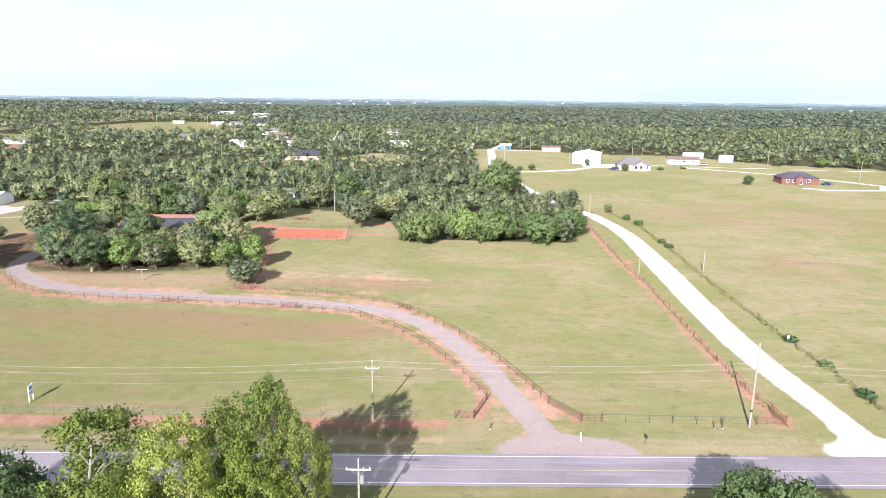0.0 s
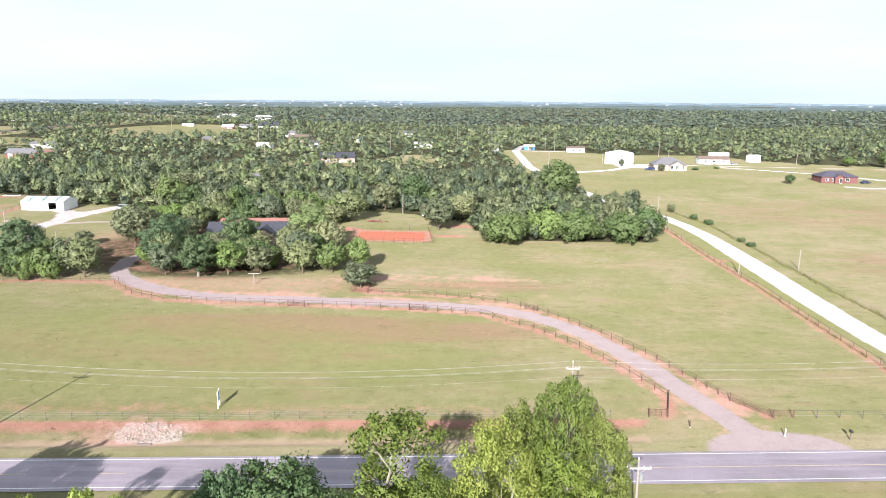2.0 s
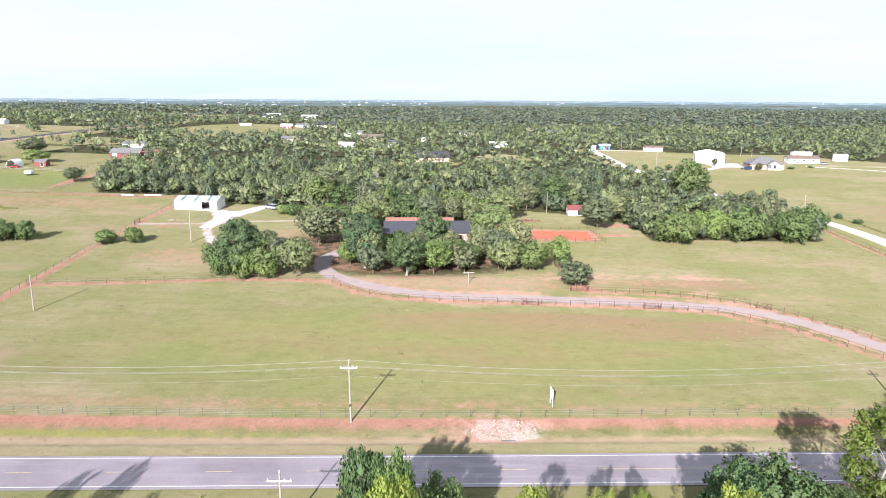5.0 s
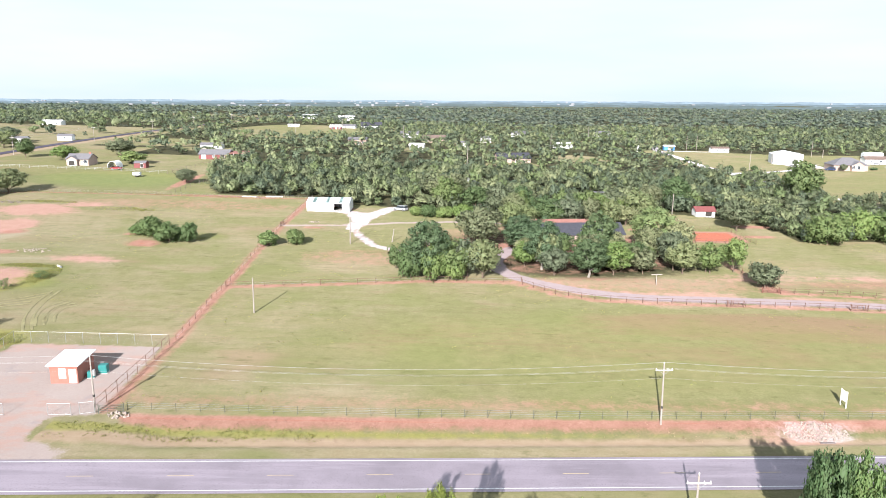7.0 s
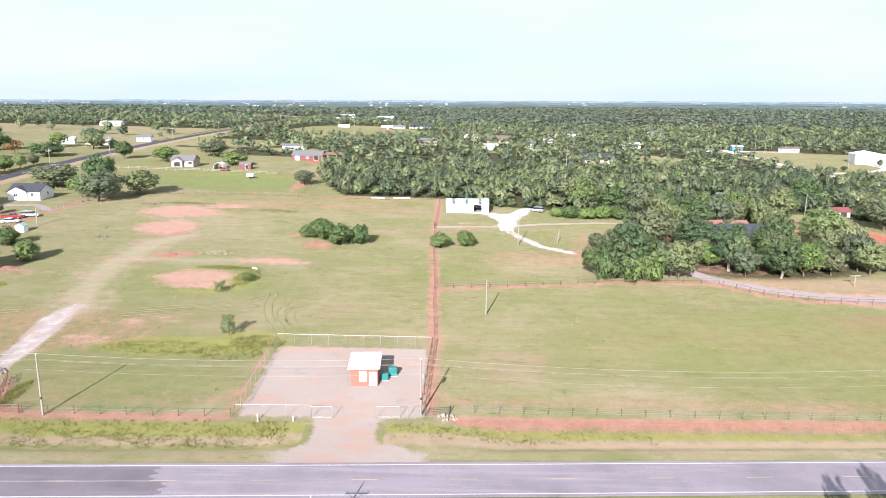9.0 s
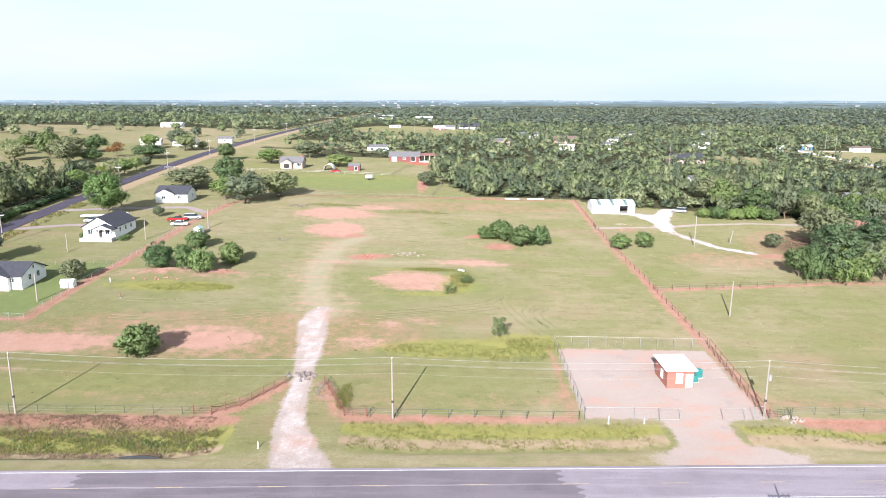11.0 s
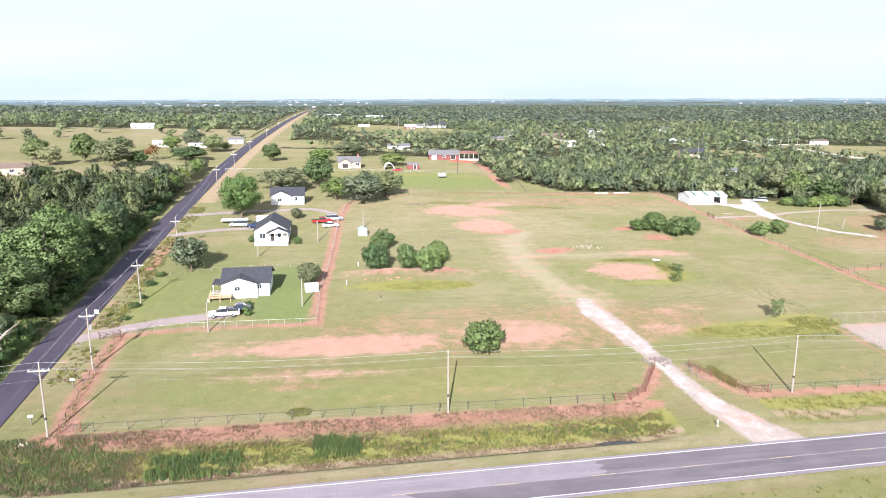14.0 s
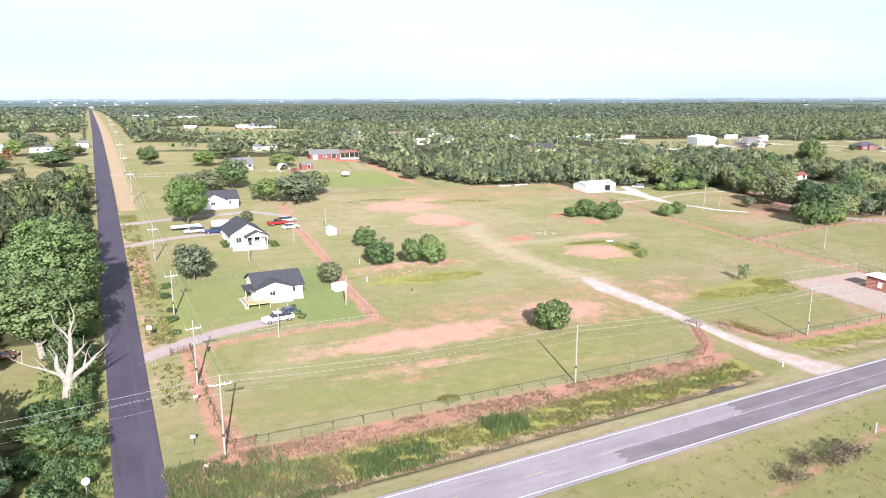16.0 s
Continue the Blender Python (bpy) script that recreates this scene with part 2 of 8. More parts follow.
M_GROUND = ground_material()
M_ROAD = asphalt("worn_asphalt", (0.232, 0.200, 0.232), (0.12, 1.5, 1))
M_PATCH = asphalt("newer_asphalt", (0.15, 0.127, 0.148), (0.12, 1.5, 1))
M_DARKROAD = asphalt("fresh_asphalt", (0.060, 0.050, 0.075), (1.5, 0.06, 1))
M_LINE_W = plain("road_paint_white", (0.60, 0.60, 0.60), 0.6, vary=0.25, grain=3.0)
M_LINE_Y = plain("road_paint_yellow", (0.45, 0.36, 0.23), 0.6, vary=0.3, grain=2.0)
M_OAK = leaf_material("oak_leaves", (0.118, 0.168, 0.066), (0.262, 0.325, 0.120))
M_POPLAR = leaf_material("cottonwood_leaves", (0.165, 0.215, 0.045), (0.37, 0.405, 0.105), glow=0.38)
M_BRIGHT = leaf_material("bright_bush_leaves", (0.138, 0.195, 0.072), (0.275, 0.345, 0.125))
M_COTTON = leaf_material("cool_cottonwood_leaves", (0.130, 0.176, 0.042), (0.33, 0.372, 0.088), glow=0.36)
M_SHRUB = leaf_material("shrub_leaves", (0.10, 0.158, 0.062), (0.205, 0.275, 0.105))
M_WOODS = leaf_material("woods_leaves", (0.135, 0.166, 0.094), (0.285, 0.318, 0.170), "tint")
# greyer and bluer than the nearer woods: distance haze put into the leaf colour
M_FARWOODS = leaf_material("hazed_blackjack_leaves", (0.130, 0.160, 0.118), (0.215, 0.245, 0.170), "tint")
# darker copy of the woods leaves: shaded crown sides put into the colour
M_ROADWOODS = leaf_material("shaded_mixed_leaves", (0.080, 0.100, 0.050), (0.190, 0.215, 0.098), "tint")
M_OLIVE = leaf_material("blackjack_oak_leaves", (0.165, 0.19, 0.105), (0.30, 0.315, 0.165))
M_RUST = leaf_material("withered_leaves", (0.16, 0.07, 0.03), (0.30, 0.14, 0.06))
M_ELM = leaf_material("elm_leaves", (0.118, 0.17, 0.08), (0.25, 0.315, 0.132))
M_GREYWEED = leaf_material("withered_twigs", (0.14, 0.11, 0.08), (0.27, 0.22, 0.16))
M_WEED = leaf_material("weeds", (0.225, 0.235, 0.07), (0.40, 0.365, 0.125), "tint", 0.45)
M_REED = leaf_material("reeds", (0.125, 0.185, 0.068), (0.25, 0.30, 0.11), "tint", 0.42)
M_BROWNWEED = leaf_material("dead_weeds", (0.30, 0.20, 0.145), (0.45, 0.33, 0.235), "tint", 0.45)
M_BARK = plain("bark", (0.16, 0.12, 0.09), 0.9, vary=0.35, scale=3, grain=15, relief=0.6)
M_PALEBARK = plain("pale_bark", (0.27, 0.245, 0.21), 0.85, vary=0.35, scale=2, grain=12, relief=0.5)
M_DEADWOOD = plain("bleached_dead_wood", (0.33, 0.30, 0.265), 0.9, vary=0.45, scale=1.2, grain=9, relief=0.7)
M_POLE = plain("weathered_pole", (0.31, 0.275, 0.245), 0.85, vary=0.25, scale=2.0)
M_ARM = plain("crossarm_wood", (0.58, 0.55, 0.50), 0.8, vary=0.2)
M_WIRE = plain("aluminium_wire", (0.46, 0.46, 0.46), 0.35, 0.4)
M_STEEL = plain("galvanised_steel", (0.40, 0.41, 0.41), 0.45, 0.5)
M_RUSTPIPE = plain("rusty_pipe", (0.15, 0.085, 0.065), 0.8, vary=0.35, scale=2, grain=9)
M_DARKPIPE = plain("dark_green_pipe", (0.10, 0.105, 0.085), 0.7, vary=0.3)
M_REDGATE = plain("red_gate_paint", (0.18, 0.075, 0.058), 0.6, vary=0.25)
M_WHITEWALL = plain("white_siding", (0.80, 0.80, 0.78), 0.6, vary=0.05)
M_METALWALL = plain("white_sheet_metal", (0.78, 0.79, 0.80), 0.45, 0.1, vary=0.05)
M_SHINGLE = plain("dark_shingles", (0.055, 0.056, 0.07), 0.9, vary=0.3, scale=1.2, grain=6, relief=0.5)
M_GREYROOF = plain("grey_shingles", (0.16, 0.155, 0.165), 0.9, vary=0.2, grain=6, relief=0.4)
M_BROWNROOF = plain("brown_shingles", (0.17, 0.125, 0.105), 0.9, vary=0.25, grain=6, relief=0.4)
M_REDROOF = plain("terracotta_roof", (0.27, 0.13, 0.108), 0.8, vary=0.25, grain=5, relief=0.4)
M_WHITEROOF = plain("white_metal_roof", (0.82, 0.82, 0.81), 0.4, 0.1, vary=0.06)
M_BARNROOF = plain("grey_white_sheet_roof", (0.56, 0.57, 0.59), 0.45, 0.2, vary=0.08)
M_GLASS_D, _n, _l, _b = mat("window_glass", 0.06)
_b.inputs["Base Color"].default_value = (0.035, 0.045, 0.055, 1)
_b.inputs["Specular IOR Level"].default_value = 0.6
M_TRIM = plain("white_trim", (0.80, 0.80, 0.79), 0.5, vary=0.05)
M_BRICK = plain("red_brick", (0.36, 0.15, 0.115), 0.85, vary=0.2, scale=2.0, grain=10, relief=0.4)
M_DARKBRICK = plain("dark_red_brick", (0.185, 0.085, 0.078), 0.85, vary=0.2, scale=2.0, grain=10, relief=0.4)
M_TANBRICK = plain("tan_brick", (0.42, 0.32, 0.27), 0.85, vary=0.15, scale=2.0, grain=10)
M_REDWALL = plain("red_barn_siding", (0.20, 0.065, 0.062), 0.65, vary=0.2)
M_CONCRETE = plain("concrete", (0.42, 0.395, 0.365), 0.85, vary=0.15, scale=0.8, grain=8)
M_ROCK = plain("white_rubble", (0.33, 0.275, 0.24), 0.9, vary=0.35, scale=2.0, grain=8, relief=0.7)
M_BROKEN = plain("broken_asphalt", (0.20, 0.165, 0.155), 0.9, vary=0.3, scale=2.0, grain=8, relief=0.6)
M_SOIL = plain("dry_soil", (0.36, 0.20, 0.14), 0.95, vary=0.2, grain=6, relief=0.6)
M_LUMBER = plain("new_lumber", (0.50, 0.35, 0.21), 0.7, vary=0.15)
M_GREYWOOD = plain("grey_wood", (0.19, 0.16, 0.135), 0.85, vary=0.35)
M_TEAL = plain("teal_cabinet_paint", (0.035, 0.20, 0.19), 0.5)
M_SKYLIGHT = plain("skylight_sheet", (0.30, 0.42, 0.40), 0.4)
# near-black: shade inside open bays painted as colour; also used for dark fittings
M_DARKIN = plain("dark_interior", (0.05, 0.045, 0.04), 0.9)
M_TYRE = plain("tyre_rubber", (0.03, 0.03, 0.03), 0.9)
M_CARWHITE = plain("white_car_paint", (0.80, 0.80, 0.80), 0.25, vary=0.03, relief=0.0)
M_CARRED = plain("red_car_paint", (0.34, 0.03, 0.03), 0.25, vary=0.05, relief=0.0)
M_CARBLUE = plain("navy_car_paint", (0.03, 0.045, 0.11), 0.25, vary=0.05, relief=0.0)
M_CARSILVER = plain("silver_car_paint", (0.50, 0.51, 0.53), 0.3, 0.4, vary=0.05, relief=0.0)
M_BLUEROOF = plain("blue_sheet", (0.10, 0.28, 0.55), 0.6)


def netting():
    m, n, l, b = mat("chain_link", 0.5, 0.3)
    b.inputs["Base Color"].default_value = (0.40, 0.41, 0.40, 1)
    b.inputs["Alpha"].default_value = 0.045
    return m


M_NET = netting()


# ---- mesh helpers ----
def finish(bm, name):
    me = bpy.data.meshes.new(name)
    bm.to_mesh(me)
    bm.free()
    return me


def part(name, data, material, parent, label="", m=None):
    """Links a bmesh or mesh as one object under a thing or part."""
    me = finish(data, name) if isinstance(data, bmesh.types.BMesh) else data
    if not me.materials:
        me.materials.append(material)
    ob = new(name, me)
    ob.parent = parent
    if m is not None:
        ob.matrix_basis = m
    if label:
        ob["label"] = label
    return ob


def root(name, m, label, category, group="", kind=""):
    ob = new(name)
    ob.empty_display_size = 0.5
    ob.matrix_basis = m
    return tagged(ob, label, category, group, kind)


def box(bm, x0, x1, y0, y1, z0, z1, bevel=0.0):
    vs = [bm.verts.new((x, y, z)) for z in (z0, z1) for x, y in ((x0, y0), (x1, y0), (x1, y1), (x0, y1))]
    fs = [bm.faces.new([vs[i] for i in q]) for q in ((3, 2, 1, 0), (4, 5, 6, 7), (0, 1, 5, 4), (1, 2, 6, 5), (2, 3, 7, 6), (3, 0, 4, 7))]
    if bevel:
        bmesh.ops.bevel(bm, geom=list({e for f in fs for e in f.edges}), offset=bevel, segments=1, affect="EDGES")
    return bm


def tube(bm, a, b, r0, r1=None, n=6, caps=True):
    a, b = Vector(a), Vector(b)
    r1 = r0 if r1 is None else r1
    d = (b - a).normalized()
    u = d.orthogonal().normalized()
    w = d.cross(u)
    rings = []
    for p, r in ((a, r0), (b, r1)):
        rings.append([bm.verts.new(p + r * (math.cos(k * math.tau / n) * u + math.sin(k * math.tau / n) * w)) for k in range(n)])
    for k in range(n):
        bm.faces.new((rings[0][k], rings[0][(k + 1) % n], rings[1][(k + 1) % n], rings[1][k]))
    if caps:
        bm.faces.new(rings[0][::-1])
        bm.faces.new(rings[1])
    return bm


def prism(bm, outline, y0, y1):
    """Extrudes an outline of (x, z) from y0 to y1."""
    a = [bm.verts.new((x, y0, z)) for x, z in outline]
    b = [bm.verts.new((x, y1, z)) for x, z in outline]
    k = len(outline)
    bm.faces.new(a)
    bm.faces.new(b[::-1])
    for i in range(k):
        bm.faces.new((a[i], b[i], b[(i + 1) % k], a[(i + 1) % k]))
    bmesh.ops.recalc_face_normals(bm, faces=bm.faces)
    return bm


def np_mesh(name, verts, faces, tint=None, normals=None):
    """A mesh from arrays; all faces have the same number of corners."""
    me = bpy.data.meshes.new(name)
    verts, faces = np.asarray(verts, np.float32), np.asarray(faces, np.int32)
    k = faces.shape[1]
    me.vertices.add(len(verts))
    me.vertices.foreach_set("co", verts.ravel())
    me.loops.add(faces.size)
    me.loops.foreach_set("vertex_index", faces.ravel())
    me.polygons.add(len(faces))
    me.polygons.foreach_set("loop_start", np.arange(0, faces.size, k, dtype=np.int32))
    me.polygons.foreach_set("loop_total", np.full(len(faces), k, np.int32))
    if tint is not None:
        me.attributes.new("tint", "FLOAT", "POINT").data.foreach_set("value", np.asarray(tint, np.float32))
    me.update(calc_edges=True)
    if normals is not None:
        me.normals_split_custom_set_from_vertices(np.asarray(normals, np.float32))
    return me


# ---- the lie of the land ----
LAND = (-0.471, 9.753, 10.979, -2.238, 2.33, -13.253, 2.584, 7.582, -4.752)
FENCE_X, FENCE_Y = (-332, -250, -232, -172, -100, 0, 50), (89.9, 90.0, 90.0, 91.0, 91.2, 93.6, 94.1)


def road_far(x):
    return 83.3 + 0.031 * np.asarray(x, float)


def step(a, b, v):
    t = np.clip((v - a) / (b - a), 0, 1)
    return t * t * (3 - 2 * t)


def base_land(x, y):
    x, y = np.asarray(x, float), np.asarray(y, float)
    u, v = np.tanh((np.maximum(y, 20) - 80) / 260), np.tanh((x + 140) / 300)
    c = LAND
    z = c[0] + c[1] * u + c[2] * u * u + c[3] * v + c[4] * v * v + c[5] * u * v + c[6] * u * v * v + c[7] * u * u * v + c[8] * u ** 3
    far = np.clip(y - 600, 0, None)
    z = z + (17.0 - z) * step(700, 1900, y)
    return z + 0.0016 * far + np.sin(x / 310 + 1) * np.sin(y / 270) * 4.0 * step(700, 1500, y)


def land(x, y):
    x, y = np.asarray(x, float), np.asarray(y, float)
    z = base_land(x, y)
    s = y - road_far(x)
    depth = np.interp(x, (-336, -325, -252, -246, -231, -224, -194, -190, -168, -160, -80, -60, -4, 4), (0, 1.3, 1.3, 0, 0, 0.7, 0.7, 0, 0, 0.9, 0.9, 0.9, 0.8, 0))
    yf = np.interp(x, FENCE_X, FENCE_Y)
    z = z - depth * step(2.5, 6.0, s) * (1 - step(yf - 3.6, yf - 0.9, y))
    for cx, cy, rx, ry, up in MOUNDS:
        z = z + up * np.exp(-((x - cx) / rx) ** 2 - ((y - cy) / ry) ** 2)
    return z


MOUNDS = ((-277, 153.5, 14, 3.5, 1.0), (-203, 187, 9, 4.5, 1.3), (-225, 153, 9, 4, 0.7), (-252, 218, 12, 8, 0.6), (-283.5, 152.4, 1.7, 1.5, 0.7), (-280.2, 153.6, 1.6, 1.5, 0.8), (-268.4, 153.4, 2.0, 1.6, 0.9), (-265.4, 151.6, 1.6, 1.4, 0.6), (-208, 192.5, 2.6, 2.2, 0.7))


def z_at(x, y):
    return float(land(x, y))


def on(x, y, turn=0.0, up=0.0):
    return pose(x, y, z_at(x, y) + up, 0, 0, turn)


# ---- the ground: one sheet to the horizon ----
def spread(edges):
    """Grid lines: (start, end, first step, growth) pieces joined."""
    out = []
    for a, b, s, g in edges:
        p = a
        while p < b:
            out.append(p)
            p += s
            s *= g
    return out


def path_dist(px, py, line):
    best = np.full(px.shape, 1e9)
    for (ax, ay), (bx, by) in zip(line, line[1:]):
        dx, dy = bx - ax, by - ay
        t = np.clip(((px - ax) * dx + (py - ay) * dy) / (dx * dx + dy * dy), 0, 1)
        best = np.minimum(best, np.hypot(px - ax - t * dx, py - ay - t * dy))
    return best


def oval(px, py, cx, cy, rx, ry):
    return (1 - np.hypot((px - cx) / rx, (py - cy) / ry)) * min(rx, ry)


def rect(px, py, x0, x1, y0, y1):
    return np.minimum(np.minimum(px - x0, x1 - px), np.minimum(py - y0, y1 - py))


DRIVE = [(13.5, 84.5), (11.2, 93), (9.2, 98.5), (7.3, 104.5), (4.9, 112.4), (1.4, 119.9), (-2.5, 127.6), (-6.8, 133.2), (-12.1, 138.3), (-19.2, 141.9), (-28.8, 143.8), (-41.0, 145.2), (-53.4, 146.2), (-65.7, 146.8), (-78.0, 147.4), (-85.0, 149.0), (-92.4, 151.7), (-99.8, 156.2), (-105.8, 161.6), (-109, 167.4), (-110, 176), (-104, 188)]
GRAVEL = [(55.2, 83), (54.8, 97), (53.8, 107), (52.8, 116), (52.2, 126), (52, 140), (52, 154), (52.2, 178), (52.0, 196), (51.7, 212), (49.6, 229), (46, 244), (40.5, 255), (36, 265), (27, 302), (20, 345), (17, 380), (18.6, 433), (19.5, 474), (30, 520)]
CROSS = [(-340.6, -250), (-340.5, 90), (-339.6, 180), (-338.8, 255), (-336.6, 540), (-334.3, 1185), (-331, 2200), (-329, 3600)]
FENCE_ROAD_W = [(-329.6, 89.9), (-300, 90.1), (-251, 90.0)]
GATE_W = [(-251, 90.0), (-247.6, 92.4), (-242.6, 100.0)]
GATE_E = [(-236.6, 100.2), (-232.2, 90.0)]
FENCE_ROAD_M = [(-232.2, 90.0), (-199.0, 89.8)]
FENCE_ROAD_E = [(-168, 92.0), (-129.5, 91.2), (-100, 91.2), (-64.5, 92.1), (-33, 93.3), (-0.3, 94.0)]
DRIVE_IN = [(2.4, 93.9), (4.5, 100.3), (0.9, 109.6), (-5.2, 121.0), (-12.4, 130.6), (-22.3, 138.6), (-36.9, 141.4), (-61.4, 142.9), (-80, 143.8), (-90, 145.2), (-98, 148.8), (-104.6, 155.4)]
DRIVE_OUT = [(17.6, 93.8), (13.6, 99.4), (10.9, 106.4), (5.9, 117.9), (-1.2, 130.1), (-8.3, 139.3), (-16, 145.8), (-26.4, 149.8), (-34.3, 151.2), (-46.5, 152.2)]
FENCE_GRAVEL = [(46.6, 94.1), (45.6, 106.1), (44.9, 125.6), (44.4, 161), (42.8, 183.2), (41.5, 228), (36, 246)]
FENCE_FIELD = [(63.2, 90), (63, 112), (62.1, 129.5), (60.6, 157.8), (59.8, 190.4), (58.6, 228), (52, 252)]
DIVIDER = [(-170.6, 118), (-171.2, 140), (-171.1, 153), (-171.8, 176.3), (-171.8, 211.5), (-170.5, 252.5)]
CROSS_FENCE = [(-171, 149), (-146.5, 152.9), (-126, 156.6), (-104.6, 157.4)]
FAR_FENCE = [(-288.7, 229), (-284, 240), (-271, 247), (-230.5, 250), (-190, 249), (-170.5, 252.5)]
YARD_FENCE = [(-330.5, 122.2), (-319.8, 124.4), (-297.2, 124.8)]
YARD_SIDE = [(-297.2, 124.8), (-296.6, 143.4), (-294.8, 160), (-293.1, 182.7), (-291.8, 207), (-288.7, 229)]
CORNER = [(-329.6, 89.9), (-330.4, 100), (-330.8, 111.6), (-330.5, 122.2)]
PADDOCK = [(-46.5, 152.2), (-48, 165), (-51, 182), (-55.3, 199.3), (-57.4, 213.6), (-34.2, 215.6), (-32.5, 198.3), (-55.3, 199.3)]


def build_ground():
    far_step = [(-4900, -1200, 180, 1.0), (-1200, -420, 50, 0.945), (-420, 180, 1.9, 1.0), (180, 1400, 2.0, 1.075), (1400, 4950, 170, 1.0)]
    xs = np.array(spread(far_step))
    ys = np.array(spread([(-4900, -300, 250, 1.0), (-300, 40, 9, 1.0), (40, 70, 1.5, 1.0), (70, 98, 0.55, 1.0), (98, 260, 1.5, 1.0), (260, 620, 3.4, 1.0), (620, 4950, 4.0, 1.04)]))
    X, Y = np.meshgrid(xs, ys)
    px, py = X.ravel(), Y.ravel()
    rng = np.random.RandomState(5)
    z = land(px, py)
    i = np.arange(len(xs) * len(ys)).reshape(len(ys), len(xs))
    f = np.stack([i[:-1, :-1], i[:-1, 1:], i[1:, 1:], i[1:, :-1]], -1).reshape(-1, 4)
    me = np_mesh("ground", np.stack([px, py, z], -1), f)
    me.shade_smooth()

    def strip(line, half):
        return half - path_dist(px, py, line)

    red = np.full(px.shape, -8.0)
    for line, half in ((GATE_W, 1.4), (GATE_E, 1.3), (FENCE_ROAD_M, 0.9), (DRIVE_IN, 1.2), (DRIVE_OUT, 1.1), (FENCE_GRAVEL, 1.4), (DIVIDER, 1.35), (CROSS_FENCE, 1.2),
                       (FAR_FENCE, 1.1), (YARD_FENCE, 1.1), (YARD_SIDE, 1.6), (CORNER, 1.7), (PADDOCK[:4], 1.2), ([(-275, 56.5), (-262, 58.5), (-248, 60.8), (-226, 63)], 0.7), ([(-334.4, 160), (-334.0, 186)], 1.2), ([(-199.2, 90), (-199.3, 116)], 0.7), ([(-171.0, 92), (-170.4, 118)], 1.3)):
        red = np.maximum(red, strip(line, half))
    yf = np.interp(px, FENCE_X, FENCE_Y)
    sf = yf - road_far(px)
    u = (py - road_far(px)) / sf
    xs3 = (-250, -231, -199, -165)
    t0, t1, t2 = (np.interp(px, xs3, v) for v in ((0.335, 0.45, 0.45, 0.375), (0.46, 0.64, 0.64, 0.625), (0.82, 0.87, 0.87, 0.77)))
    roadside = (px > -334) & (px < -1) & ~((px > -246) & (px < -232)) & ~((px > -188) & (px < -177))
    tan = np.where(roadside, np.minimum(u - t0, t1 - u) * sf, -8)
    rank = np.where(roadside, np.minimum(u - t1, t2 - u) * sf - np.interp(px, (-130, -90, -4), (0, 1.0, 1.4)), -8)
    red = np.maximum(red, np.where(roadside & ~((px > -199) & (px < -169)), np.minimum(np.minimum(u - t2, 0.99 - u) * sf, 1.2), -8))
    red = np.maximum(red, np.where(roadside & (px > -168), np.minimum(np.minimum(u - t2 - 0.05, 0.97 - u) * sf * 2.6, 2.05), -8))
    red = np.maximum(red, rect(px, py, -57, -33, 199.6, 214.5))
    for o in ((-60, 215, 6, 3), (-86, 206, 10, 4), (-74, 200, 7, 3), (-28, 208, 6, 2), (-24, 222, 7, 2.4), (-158, 236, 6, 3), (-162, 207, 4, 1.5), (-208, 192.5, 4.5, 3.5), (-203, 182, 5, 2.4), (-268.4, 153.8, 4, 2.6), (-283, 153, 4, 1.8), (-238, 170.5, 4.5, 2.8), (-246, 192, 7, 3), (-190, 250.5, 15, 1.6), (-229, 345, 8, 8), (-223, 318, 2.5, 18), (-226, 280, 2.5, 20), (-95, 190, 14, 6), (-47, 154, 4, 2),
              (-200, 251, 22, 2), (-130, 180, 7, 2.2), (52, 183, 5, 1.2), (44, 184, 4, 1.6), (-235, 172, 5, 2), (-300, 100, 4, 0.8)):
        red = np.maximum(red, oval(px, py, *o))
    brown = np.zeros(px.shape)
    for o, k in (((-52, 129, 56, 9), 1.0), ((-64, 133, 40, 6), 0.9), ((-70, 116, 50, 8), 0.4), ((-112, 122, 40, 10), 0.3), ((-20, 158, 26, 6), 0.45), ((-292, 104, 34, 8), 0.35), ((-225, 128, 26, 9), 0.4), ((110, 250, 70, 40), 0.35), ((90, 180, 26, 20), 0.3)):
        brown = np.maximum(brown, k * step(0, 0.6, 1 - np.hypot((px - o[0]) / o[2], (py - o[1]) / o[3])))
    for o in ((-80, 156.5, 34, 6.5), (-28, 160, 18, 3), (-140, 176, 20, 8), (-95, 190, 40, 26), (-260, 120, 40, 12), (-210, 235, 40, 8), (-130, 95.5, 160, 2)):
        red = np.maximum(red, np.minimum(oval(px, py, *o) * 0.25 - 0.35, 0.02))
    pale = np.full(px.shape, -8.0)
    red = np.maximum(red, np.minimum(oval(px, py, -184, 93, 4, 7) * 0.35 - 0.5, 0.15))
    for o in ((-293, 114.8, 20, 5.0), (-262, 116.4, 11.5, 6.8), (-252, 219, 14, 9), (-249, 198, 9, 9), (-241, 229, 7, 4), (-225, 151.8, 9.5, 6.5), (-277, 153.6, 13, 2.4), (-228, 125.7, 3.4, 2.0), (-221, 126.7, 3.4, 2.2), (-234.6, 117.2, 4, 2.6), (-211, 167.4, 9, 2.6), (-300, 104, 10, 1.4), (-50, 163, 10, 3), (-28, 165, 12, 1.6), (-20, 152, 8, 1.2), (-70.6, 89.0, 6.0, 2.8)):
        pale = np.maximum(pale, oval(px, py, *o))
    pale = np.maximum(pale, np.minimum(strip([(-241.5, 132), (-245.5, 143), (-247.5, 160), (-247, 182)], 6.0) * 0.4, 0.5) - 1.3)
